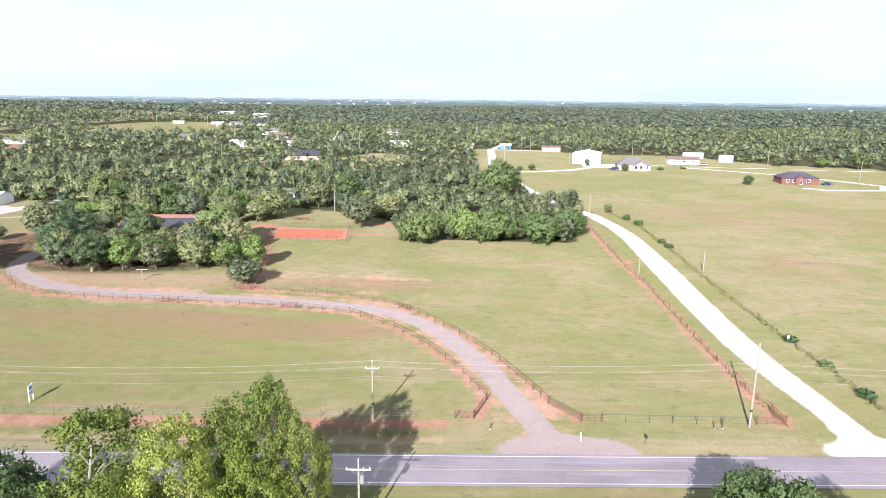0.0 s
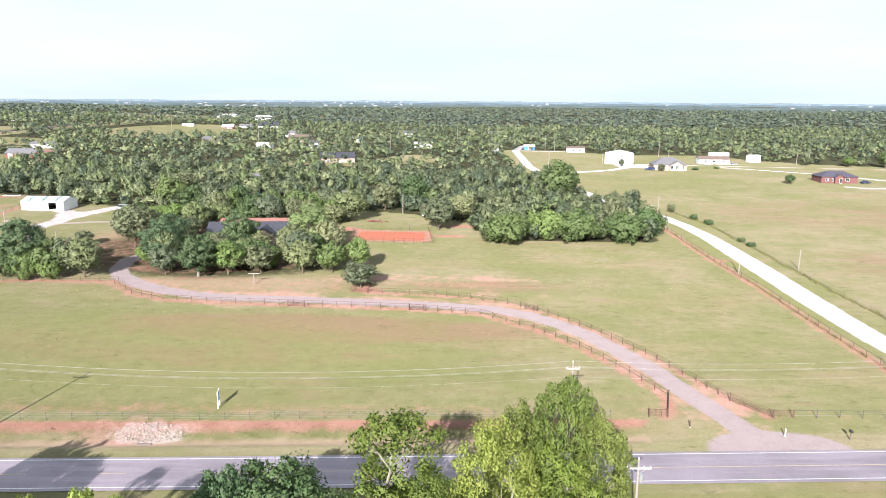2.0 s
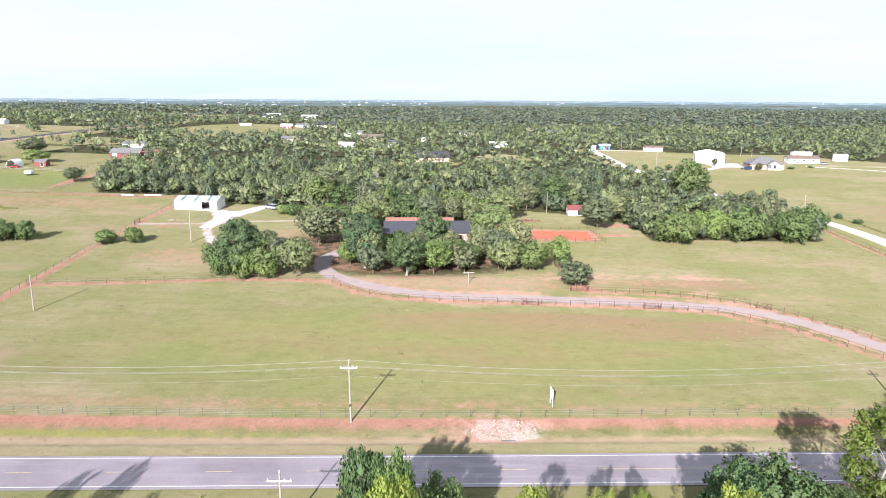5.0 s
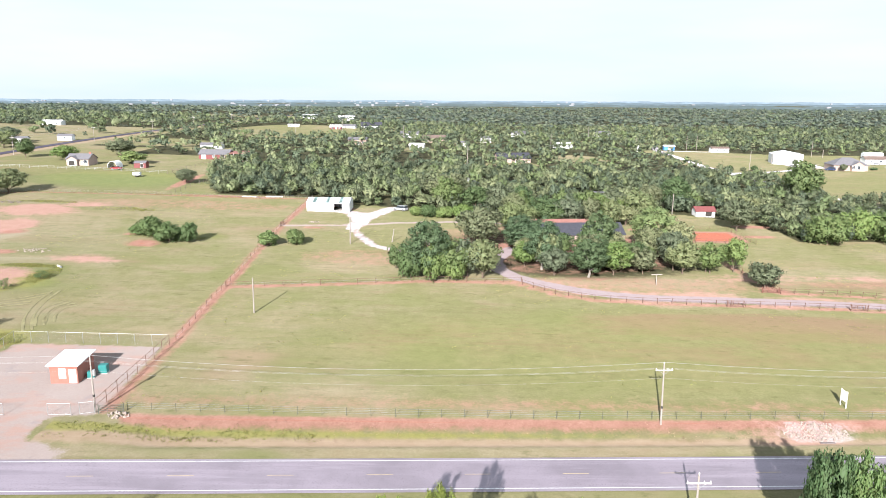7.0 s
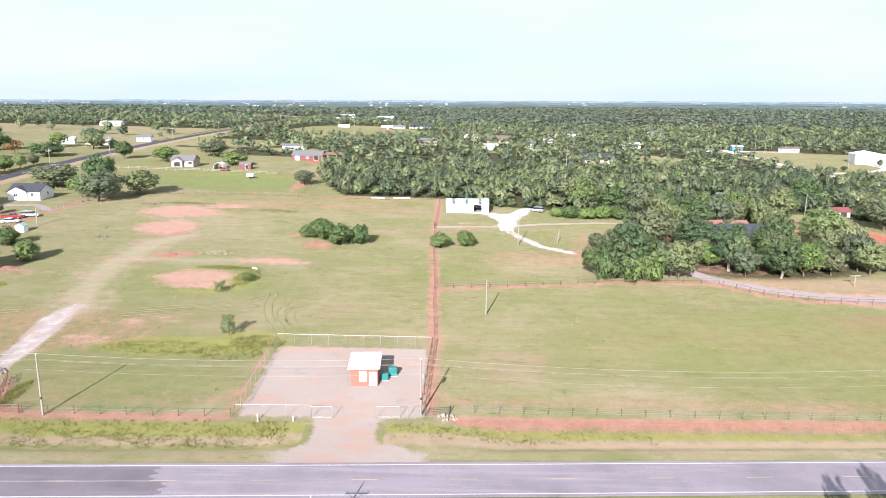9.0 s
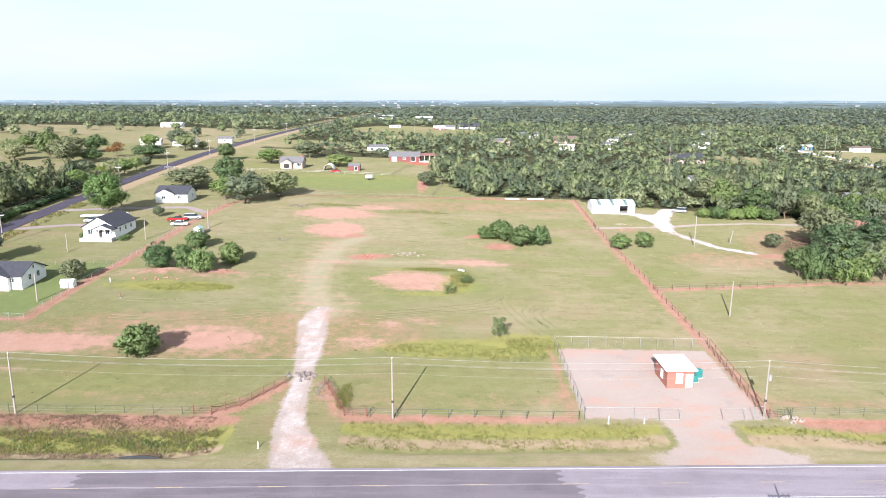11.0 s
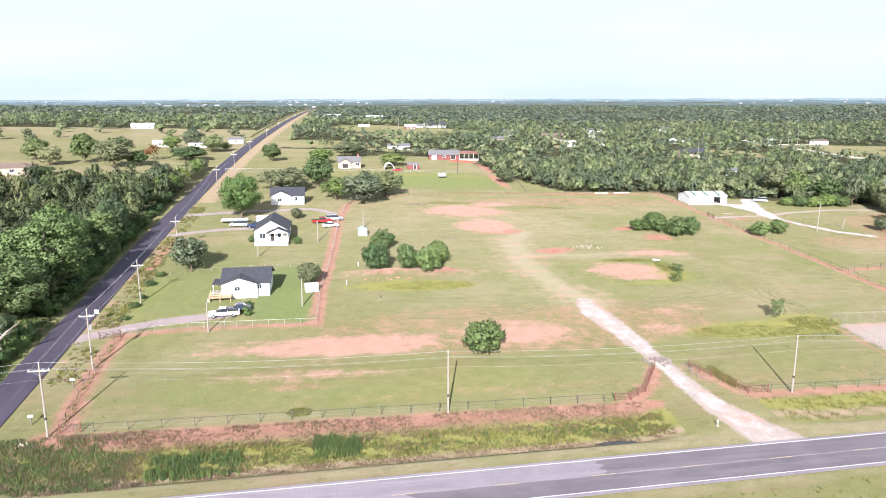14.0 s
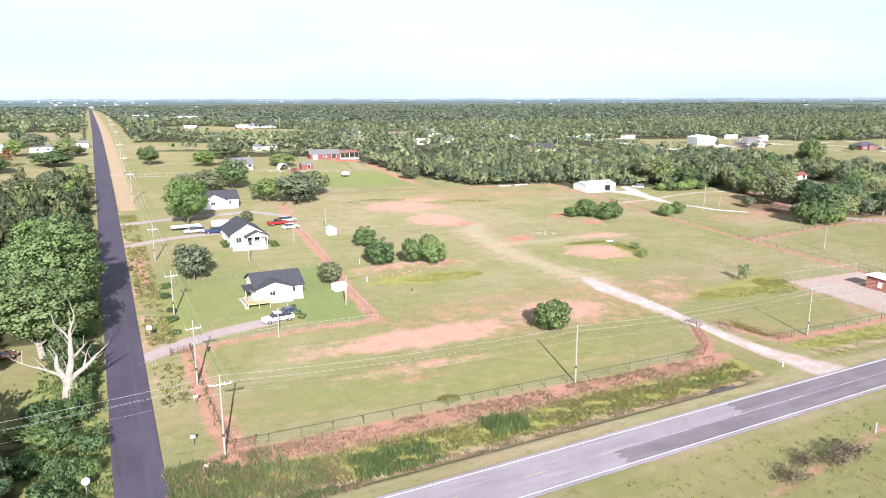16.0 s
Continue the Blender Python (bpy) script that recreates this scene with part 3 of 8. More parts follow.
    pale = np.maximum(pale, np.minimum(strip(DRIVE[:18], 3.9) * 0.9, 0.7))
    cx = np.interp(py, [c[1] for c in CROSS], [c[0] for c in CROSS])
    pale = np.maximum(pale, np.where((py > 84) & (py < 230), 0.7 - np.abs(px - cx - 3.1) * 1.6, -8))
    dry_edge = np.where((py > 230) & (py < 1400), 2.6 - np.abs(px - cx - 5.4), -8)
    gw = np.interp(py, (90, 97, 107, 126, 154, 180, 212, 229, 265), (2.8, 2.2, 2.5, 2.9, 3.2, 3.2, 2.7, 2.4, 2.3))
    white = np.maximum(gw - path_dist(px, py, GRAVEL[:14]), strip(GRAVEL[13:], 2.3))
    white = np.maximum(white, oval(px, py, 57, 86.5, 8.5, 4.2))
    white = np.maximum(white, np.minimum(oval(px, py, -70.6, 89.1, 5.2, 2.2), -0.12))
    for line, half in (([(20, 352), (38, 356), (57, 366), (76, 386)], 1.9), ([(152, 315), (160, 310), (185, 312), (192, 325), (160, 360), (120, 385)], 1.7), ([(60, 470), (20, 476)], 2.0), ([(80, 396), (220, 378)], 1.3)):
        white = np.maximum(white, strip(line, half))
    white = np.maximum(white, rect(px, py, 66, 84, 378, 393))
    white = np.maximum(white, np.where((py > 104.5) & (py < 136), np.minimum(-0.14, np.interp(py, (104.5, 106, 111, 119, 125, 131, 135), (1.0, 1.6, 2.3, 2.6, 2.9, 2.3, 0.8)) - 0.5 - path_dist(px, py, [(-240.8, 104.5), (-241.1, 111.5), (-242, 119), (-242.8, 125), (-242.9, 131), (-242.3, 135)])), -8))
    pad = np.maximum(rect(px, py, -198.2, -171.8, 90.0, 115.4), rect(px, py, -187, -178, 79, 92))
    pad = np.maximum(pad, oval(px, py, -181, 79.5, 10, 4))
    white = np.maximum(white, np.where((py > 76) & (py < 104), np.minimum(-0.16, np.interp(py, (76, 81, 87, 94, 104), (3.4, 2.6, 1.8, 1.4, 1.1)) - path_dist(px, py, [(-235.2, 75.5), (-237.3, 81), (-239.2, 87), (-240, 93.5), (-240, 98), (-240.8, 105.7)])), -8))
    cw = np.interp(py, (76, 81, 87, 94, 99, 105, 111, 119, 125, 131, 135), (4.1, 3.3, 2.4, 2.0, 1.8, 1.7, 2.4, 2.7, 3.0, 2.4, 1.0))
    pad = np.maximum(pad, np.where((py > 75) & (py < 136), cw - path_dist(px, py, [(-235.2, 75.5), (-237.3, 81), (-239.2, 87), (-240, 93.5), (-240, 98), (-240.8, 105.7), (-241.1, 111.5), (-242, 119), (-242.8, 125), (-242.9, 131), (-242.3, 134)]), -8))
    for line, half in (([(-172, 208.3), (-160, 210.4), (-150, 211.4)], 1.2), ([(-148, 212.5), (-138, 216.2), (-120, 220), (-95, 219)], 1.2)):
        pad = np.maximum(pad, strip(line, half))
    for line, half in (([(-150.4, 208), (-146.5, 197), (-142.2, 188), (-134.9, 182.4)], 1.5), ([(-153.4, 229), (-150, 219), (-150.2, 207)], 2.2), ([(-156.5, 231.6), (-150, 228)], 2.6), ([(-149.6, 212), (-147, 225), (-142, 236), (-140, 239)], 2.7)):
        court = strip(line, half)
        pad = np.maximum(pad, court)
        white = np.maximum(white, np.minimum(court, 0.0))
    grey = strip(DRIVE, 2.15)
    grey = np.maximum(grey, oval(px, py, 14.5, 84.8, 9.5, 5))
    for line, half in (([(-337.5, 121.5), (-331, 125.6), (-324, 128.6), (-314, 131)], 1.7), ([(-336, 190), (-325, 195.5), (-309, 198)], 1.3), ([(-336, 213), (-319, 218.7), (-300, 222.3), (-293, 216)], 1.5), ([(-337, 296), (-300, 300)], 1.0)):
        grey = np.maximum(grey, strip(line, half))
    lush = np.full(px.shape, 0.0)
    for o, k in (((-315, 140, 19, 15), 0.5), ((-277, 145, 14, 3), 0.9), ((-210, 115, 18, 5), 0.8), ((-213, 149, 6, 6), 0.8), ((-203, 190, 10, 5), 0.7), ((-255, 282, 40, 26), 0.85), ((-300, 300, 30, 40), 0.4), ((-190, 193, 8, 4), 0.6), ((48, 180, 5, 70), 0.4), ((-40, 120, 30, 8), 0.2), ((60, 330, 60, 30), 0.25)):
        lush = np.maximum(lush, k * step(0, 0.5, 1 - np.hypot((px - o[0]) / o[2], (py - o[1]) / o[3])))
    lawn = 1.0 * step(-1.5, 1.5, rect(px, py, -311, -297.5, 127, 160) + 0.25 * (px + 304))
    for o, k in (((-322, 150, 16, 40), 0.5), ((-304, 105, 36, 16), 0.42), ((-290, 170, 30, 30), 0.3), ((-330, 215, 12, 40), 0.4), ((-215, 100, 18, 12), 0.35), ((-250, 150, 75, 75), 0.34), ((-255, 276, 48, 22), 0.6)):
        lawn = np.maximum(lawn, k * step(0, 0.5, 1 - np.hypot((px - o[0]) / o[2], (py - o[1]) / o[3])))
    for o in ((-214, 114.6, 17, 4.0), (-203, 118, 7, 4.0), (-277, 145.2, 14, 3.4), (-215.6, 150.5, 4, 6.5), (-222, 143.6, 8, 1.2), (-224, 161, 8, 1.4)):
        rank = np.maximum(rank, np.minimum(oval(px, py, *o), 0.5))
    s = py - road_far(px)
    for o, k in (((-273.5, 145, 11, 3.2), 0.9), ((-220, 113.4, 12, 4), 0.7), ((-330.5, 142, 3, 18), 0.9), ((-304, 133, 8, 9), 0.5), ((-349, 95, 8, 40), 0.9), ((-214, 155, 4, 8), 0.6), ((-85, 118, 82, 27), 0.45), ((-290, 100, 44, 10), 0.5), ((-215, 100, 18, 10), 0.3), ((-303.6, 137, 8.5, 15), 0.85), ((-325, 140, 8, 30), 0.5)):
        lush = np.maximum(lush, k * step(0, 0.5, 1 - np.hypot((px - o[0]) / o[2], (py - o[1]) / o[3])))
    lush = np.maximum(lush, np.where((px > -332) & (px < -188), 0.7 * step(3.5, 6, s) * (1 - step(yf - 4, yf - 2.5, py)), 0) * np.where((px > -247) & (px < -231), 0, 1))
    lush = np.maximum(lush, np.where((s < -9) & (py > 35), 0.42, 0.0))
    dry = 0.25 * step(350, 600, py) * (px < -345) + 0.35 * step(0, 4, s + 1) * (1 - step(3, 7, s)) + 0.06 * ((px > 62) & (py < 300)) + 0.12 * np.where((px > -240) & (px < -200) & (py > 160) & (py < 240), 1, 0)
    for o, k in (((-30, 168, 26, 10), 0.25), ((-80, 158, 30, 6), 0.7), ((-140, 170, 24, 14), 0.25), ((-215, 130, 26, 12), 0.25), ((-236, 200, 26, 26), 0.3)):
        dry = np.maximum(dry, k * step(0, 0.6, 1 - np.hypot((px - o[0]) / o[2], (py - o[1]) / o[3])))
    dry = np.maximum(dry, 1.5 * step(0, 8, strip([(-241.5, 130), (-245.5, 143), (-248, 160), (-246, 182), (-240, 190)], 8.0)))
    dry = np.maximum(dry, 1.2 * step(0, 4, strip([(-246, 168), (-232, 166), (-214, 168), (-205, 166)], 4.0)))
    tan = np.maximum(tan, dry_edge)
    litter = np.where(wooded(px, py), np.where(py < 1500, 1.0, 0.75), 0.0)
    litter = np.maximum(litter, oval(px, py, -90, 185, 44, 28) / 8)
    for name, val in (("red", red), ("pale", pale), ("white", white), ("pad", pad), ("grey", grey), ("lush", lush), ("dry", dry), ("litter", litter), ("tan", tan), ("rank", rank), ("brown", brown), ("lawn", lawn)):
        me.attributes.new(name, "FLOAT", "POINT").data.foreach_set("value", np.clip(val, -8, 8).astype(np.float32))
    me.materials.append(M_GROUND)
    tagged(new("ground", me), "mown green and tan pasture with red soil and gravel", "ground", kind="structure")


# open land inside the woods: (x, y, half width, half depth)
CLEARINGS = ((-243, 600, 54, 105), (-190, 640, 30, 26), (-140, 441, 12, 16), (-107, 366, 8, 10), (-45, 405, 16, 26), (-420, 900, 70, 60), (-60, 700, 30, 25), (80, 800, 60, 40), (-120, 510, 16, 12), (-90, 525, 10, 8), (-86, 372, 16, 9), (-300, 430, 34, 30), (-255, 400, 18, 12), (-20, 560, 14, 10), (-330, 1000, 14, 900), (-180, 1100, 60, 50), (200, 1300, 90, 60), (-600, 1400, 140, 90))


def wooded(x, y):
    x, y = np.asarray(x, float), np.asarray(y, float)
    edge_y = np.interp(x, (-420, -345, -300, -284, -228, -222, -212, -205, -168, -166, -146, -128, -112, -80, -60, -40, -20, -18, 2, 34, 44, 48, 62, 66, 100, 140, 160, 185, 230, 400),
                       (1e4, 1e4, 1e4, 365, 362, 300, 268, 254, 254, 242, 242, 236, 226, 238, 245, 240, 226, 202, 204, 204, 262, 470, 470, 462, 452, 452, 420, 402, 388, 380))
    w = y > edge_y
    w &= ~((x > 8) & (x < 66) & (y > 318) & (y < 480)) & ~((x > 24) & (x < 46) & (y > 262) & (y < 480))
    left = (x < -343.8) & (y > 20) & (y < 262 - (-343 - x) * 0.30) & (x > -520) & ~((x < -343) & (x > -363) & (y > 100) & (y < 134)) & ~((x > -353) & (y < 102))
    left |= (x < -346) & (y > 560) & (y > 520 - (x + 346) * 0.1)
    left |= (x >= -345) & (x < -283) & (y > 395)
    w = w | left
    for cx, cy, rx, ry in CLEARINGS:
        w &= ~(np.hypot((x - cx) / rx, (y - cy) / ry) < 1)
    w &= ~(np.abs(x + 338 - (y - 255) * 0.0045) < 7)
    return w


build_ground()


# ---- roads ----
def ribbon(name, x_of, ts, lo, hi, material, up, label="", parent=None, cross=6):
    """A strip along ts between the offsets lo and hi; x_of(t, offset) gives (x, y)."""
    v, f = [], []
    for i, t in enumerate(ts):
        for k in range(cross + 1):
            x, y = x_of(t, lo + (hi - lo) * k / cross)
            v.append((x, y))
    v = np.array(v)
    z = base_land(v[:, 0], v[:, 1]) + up
    n = cross + 1
    for i in range(len(ts) - 1):
        for k in range(cross):
            a = i * n + k
            f.append((a, a + 1, a + n + 1, a + n))
    me = np_mesh(name, np.column_stack([v, z]), f)
    me.materials.append(material)
    ob = new(name, me)
    ob.parent = parent
    return ob


def along_road(t, o):
    return t, float(road_far(t)) + o


def along_cross(t, o):
    xs, ys = zip(*CROSS)
    return float(np.interp(t, ys, xs)) + o, t


road = tagged(ribbon("road", along_road, list(range(-1500, 1501, 6)), -7.0, 0.55, M_ROAD, 0.10), "worn grey two-lane asphalt road", "road", kind="structure")
ribbon("edge_line", along_road, list(range(-1500, 1501, 6)), -6.42, -6.28, M_LINE_W, 0.115, parent=road, cross=1)
ribbon("edge_line", along_road, list(range(-1500, -346, 6)), -0.06, 0.08, M_LINE_W, 0.115, parent=road, cross=1)
ribbon("edge_line", along_road, list(range(-334, 42, 2)), -0.06, 0.08, M_LINE_W, 0.115, parent=road, cross=1)
ribbon("edge_line", along_road, list(range(66, 1501, 6)), -0.06, 0.08, M_LINE_W, 0.115, parent=road, cross=1)
ribbon("centre_line", along_road, list(range(-60, 61, 4)), -3.30, -3.18, M_LINE_Y, 0.115, parent=road, cross=1)
for x in range(-324, -60, 12):
    ribbon("centre_dash", along_road, [x, x + 1.5, x + 3.2], -3.29, -3.18, M_LINE_Y, 0.115, parent=road, cross=1)
for lo, hi, x0, x1 in ((-3.1, -0.12, -262, -204), (-6.2, -3.36, -286, -202)):
    ribbon("patch", lambda t, o: (t + (0.6 * math.sin(o * 5.1 + t) if t in (x0, x1) else 0), float(road_far(t)) + o + 0.05 * math.sin(t * 0.9)), list(range(x0, x1 + 1, 2)), lo, hi, M_PATCH, 0.106, parent=road, cross=8)
tagged(ribbon("side_road", along_cross, spread([(-240, 76.0, 6, 1.0), (73.0, 700, 4, 1.0), (700, 3500, 30, 1.0)]), -2.7, 2.7, M_DARKROAD, 0.13), "freshly laid dark asphalt country road", "road", kind="structure")


# ---- plants ----
def leaves(rng, centres, radii, per, size, flat=0.85, top=0.25, inner=0.62, corners=4, round_off=(0.42, 0.62, 0.50)):
    """Leaf sprays on the skins of a crown's clumps, as loose kites."""
    c = np.repeat(centres, per, 0)
    r = np.repeat(radii, per)
    d = rng.normal(size=(len(c), 3))
    d[:, 2] += top
    d /= np.linalg.norm(d, axis=1)[:, None]
    p = c + d * (r * (inner + (1.12 - inner) * rng.rand(len(c)) ** 0.7))[:, None] * np.array((1, 1, flat))
    nrm = d + 0.8 * rng.normal(size=d.shape)
    nrm /= np.linalg.norm(nrm, axis=1)[:, None]
    a = np.cross(nrm, rng.normal(size=d.shape))
    a /= np.linalg.norm(a, axis=1)[:, None]
    b = np.cross(nrm, a)
    s = (size * (0.55 + 0.9 * rng.rand(len(c))))[:, None]
    mid = np.array((0, 0, (centres[:, 2].min() + centres[:, 2].max()) * 0.42))
    out = p - mid
    out /= np.linalg.norm(out, axis=1)[:, None] + 1e-6
    soft = round_off[0] * d + round_off[1] * out + round_off[2] * nrm
    soft /= np.linalg.norm(soft, axis=1)[:, None]
    soft = np.repeat(soft, corners, 0)
    if corners == 3:
        q = np.stack([p - a * s * 0.6, p + a * s * 0.35 - b * s * 0.55, p + a * s * 0.35 + b * s * 0.55], 1).reshape(-1, 3)
        return q, np.arange(len(q)).reshape(-1, 3), soft
    q = np.stack([p - a * s * 0.62, p - b * s * 0.36, p + a * s * 0.62, p + b * s * 0.36], 1).reshape(-1, 3)
    return q, np.arange(len(q)).reshape(-1, 4), soft


OCTA = np.array(((1, 0, 0), (-1, 0, 0), (0, 1, 0), (0, -1, 0), (0, 0, 1), (0, 0, -1)), float)
OCTA_FACES = np.array(((0, 2, 4), (2, 1, 4), (1, 3, 4), (3, 0, 4), (2, 0, 5), (1, 2, 5), (3, 1, 5), (0, 3, 5)))


def cores(rng, centres, radii, size=0.72):
    """Small leafy knots at the heart of each clump, as loose triangles with rounded normals."""
    spin = rng.normal(size=(len(centres), 3, 3))
    turn = np.linalg.qr(spin)[0]
    turn *= np.sign(np.linalg.det(turn))[:, None, None]
    dirs = OCTA[OCTA_FACES].reshape(-1, 3)
    d = np.einsum("nij,kj->nki", turn, dirs)
    jag = (size * (0.75 + 0.5 * rng.rand(len(centres), 6)))[:, OCTA_FACES.ravel()]
    v = (centres[:, None, :] + d * (radii[:, None] * jag)[:, :, None]).reshape(-1, 3)
    mid = np.array((0, 0, (centres[:, 2].min() + centres[:, 2].max()) * 0.42))
    out = v - mid
    out /= np.linalg.norm(out, axis=1)[:, None] + 1e-6
    soft = 0.5 * d.reshape(-1, 3) + 0.8 * out
    return v, soft / np.linalg.norm(soft, axis=1)[:, None]


def clumps(rng, n, radius, z0, z1, lobe, hollow=0.35):
    """Centres and radii of the clumps of a crown between z0 and z1."""
    u = rng.normal(size=(n, 3))
    u /= np.linalg.norm(u, axis=1)[:, None]
    boughs = rng.normal(size=(9, 3))
    boughs[:, 2] *= 0.8
    boughs /= np.linalg.norm(boughs, axis=1)[:, None]
    k = (hollow + (1 - hollow) * rng.rand(n) ** 0.5)[:, None] * (0.76 + 0.32 * np.clip((u @ boughs.T).max(1), 0, 1) ** 2)[:, None]
    mid, half = (z0 + z1) / 2, (z1 - z0) / 2
    r = radius * lobe * (0.65 + 0.7 * rng.rand(n))
    c = u * k * np.array((radius, radius, half))
    c *= (1 - 0.8 * r / radius)[:, None]
    c[:, 2] = c[:, 2] * 1.02 + mid
    c[:, 2] -= 0.12 * half * (np.hypot(c[:, 0], c[:, 1]) / radius) ** 2
    return c, r


def trunk_mesh(rng, height, r0, spread_r, limbs, n=6):
    bm = bmesh.new()
    p, r = Vector((0, 0, -0.3)), r0
    pts = [(p.copy(), r)]
    for k in range(5):
        p = p + Vector((rng.uniform(-0.05, 0.05) * height, rng.uniform(-0.05, 0.05) * height, height / 5))
        r *= 0.78
        pts.append((p.copy(), r))
    for (a, ra), (b, rb) in zip(pts, pts[1:]):
        tube(bm, a, b, ra, rb, n, caps=False)
    for k in range(limbs):
        a, ra = pts[1 + k % 4]
        ang = k * 2.4 + rng.uniform(-0.4, 0.4)
        e = a + Vector((math.cos(ang) * spread_r * 0.4, math.sin(ang) * spread_r * 0.4, height * rng.uniform(0.05, 0.2)))
        e.z = min(e.z, height * 0.95)
        mid = a.lerp(e, 0.5) + Vector((0, 0, height * 0.06))
        tube(bm, a, mid, ra * 0.55, ra * 0.38, 5, caps=False)
        tube(bm, mid, e, ra * 0.38, ra * 0.12, 5, caps=False)
        for s in (-0.5, 0.5):
            tube(bm, mid, mid + Vector((math.cos(ang + s) * spread_r * 0.2, math.sin(ang + s) * spread_r * 0.2, height * 0.08)), ra * 0.25, ra * 0.08, 4, caps=False)
    return bm


TREE_KINDS = {}


def tree_kind(key, seed, radius, height, base, n_clump, per, leaf, leaf_mat, bark, lobe=0.36, trunk_r=0.22, trunk_h=0.7, limbs=8, top=0.25, flat=0.85, hollow=0.35, corners=3, core=0.45):
    rng = np.random.RandomState(seed)
    c, r = clumps(rng, n_clump, radius, base, height, lobe, hollow)
    v, f, soft = leaves(rng, c, r, per, leaf, flat, top, 0.40, corners)
    if core:
        cv, cs = cores(rng, c, r, core)
        v, soft = np.concatenate([v, cv]), np.concatenate([soft, cs])
        f = np.arange(len(v)).reshape(-1, 3)
    crown = np_mesh("crown", v, f, normals=soft)
    crown.materials.append(leaf_mat)
    stem = finish(trunk_mesh(rng, height * trunk_h, trunk_r, radius, limbs), "trunk")
    stem.materials.append(bark)
    reach = float(np.percentile(np.hypot(v[:, 0], v[:, 1]), 97))
    TREE_KINDS[key] = (crown, stem, reach, float(v[:, 2].max()))


def plant(key, x, y, r, h, label, category="tree", name="tree", group="", up=0.0):
    crown, stem, r0, h0 = TREE_KINDS[key]
    turn = (x * 37.3 + y * 91.7) % 360
    t = root(name, on(x, y, turn, up) @ Matrix.Diagonal((r / r0, r / r0, h / h0, 1)), label, category, group)
    part("trunk", stem, None, t)
    part("crown", crown, None, t)
    return t


for k, seed in enumerate((11, 12, 13, 14)):
    tree_kind(f"oak{k}", seed, 5.0, 10.0, 1.0 + 0.3 * k, 58 + 8 * k, 60, 0.40, M_OLIVE if k in (1, 2) else M_OAK, M_BARK, lobe=0.25, hollow=0.3, limbs=10)
for k, seed in enumerate((21, 22)):
    tree_kind(f"bush{k}", seed, 3.0, 5.0, -0.2, 70, 70, 0.25, M_SHRUB if k else M_BRIGHT, M_BARK, trunk_r=0.1, lobe=0.25)
for k, seed in enumerate((31, 32, 33)):
    tree_kind(f"poplar{k}", seed, 7.0, 18.0, 2.5, 190, 140, 0.20, M_POPLAR if k == 2 else M_COTTON, M_PALEBARK, lobe=0.14, core=0.0, trunk_r=0.36, trunk_h=0.72, limbs=14, hollow=0.45)
tree_kind("sparse", 41, 4.5, 15.0, 4.0, 90, 100, 0.21, M_POPLAR, M_PALEBARK, core=0.0, lobe=0.17, trunk_r=0.26, trunk_h=0.74, limbs=14, hollow=0.5)
tree_kind("thick", 42, 5.5, 10.0, 0.6, 100, 130, 0.26, M_SHRUB, M_BARK, lobe=0.22)
tree_kind("hedge", 46, 5.5, 8.0, -0.4, 80, 66, 0.38, M_BRIGHT, M_BARK, lobe=0.26)
for k, seed in enumerate((51, 52)):
    tree_kind(f"elm{k}", seed, 6.0, 16.0, 1.8, 120, 105, 0.32, M_ELM, M_PALEBARK, lobe=0.19, trunk_r=0.42, trunk_h=0.7, limbs=12, hollow=0.45)
for k, seed in enumerate((61, 62, 63)):
    tree_kind(f"scrub{k}", seed, 2.4, 3.6, -0.3, 20, 110, 0.22, M_SHRUB, M_BARK, lobe=0.32, trunk_r=0.07)
tree_kind("sprout", 48, 3.0, 5.0, 0.0, 26, 40, 0.24, M_BRIGHT, M_BARK, trunk_r=0.08, lobe=0.26, core=0.0)
tree_kind("twigs", 47, 5.0, 6.0, 0.0, 18, 60, 0.32, M_GREYWEED, M_BARK, lobe=0.32, limbs=12, core=0.0)
tree_kind("rust", 43, 5.0, 7.0, 1.2, 16, 22, 0.6, M_RUST, M_BARK, lobe=0.30, limbs=12, core=0.0)

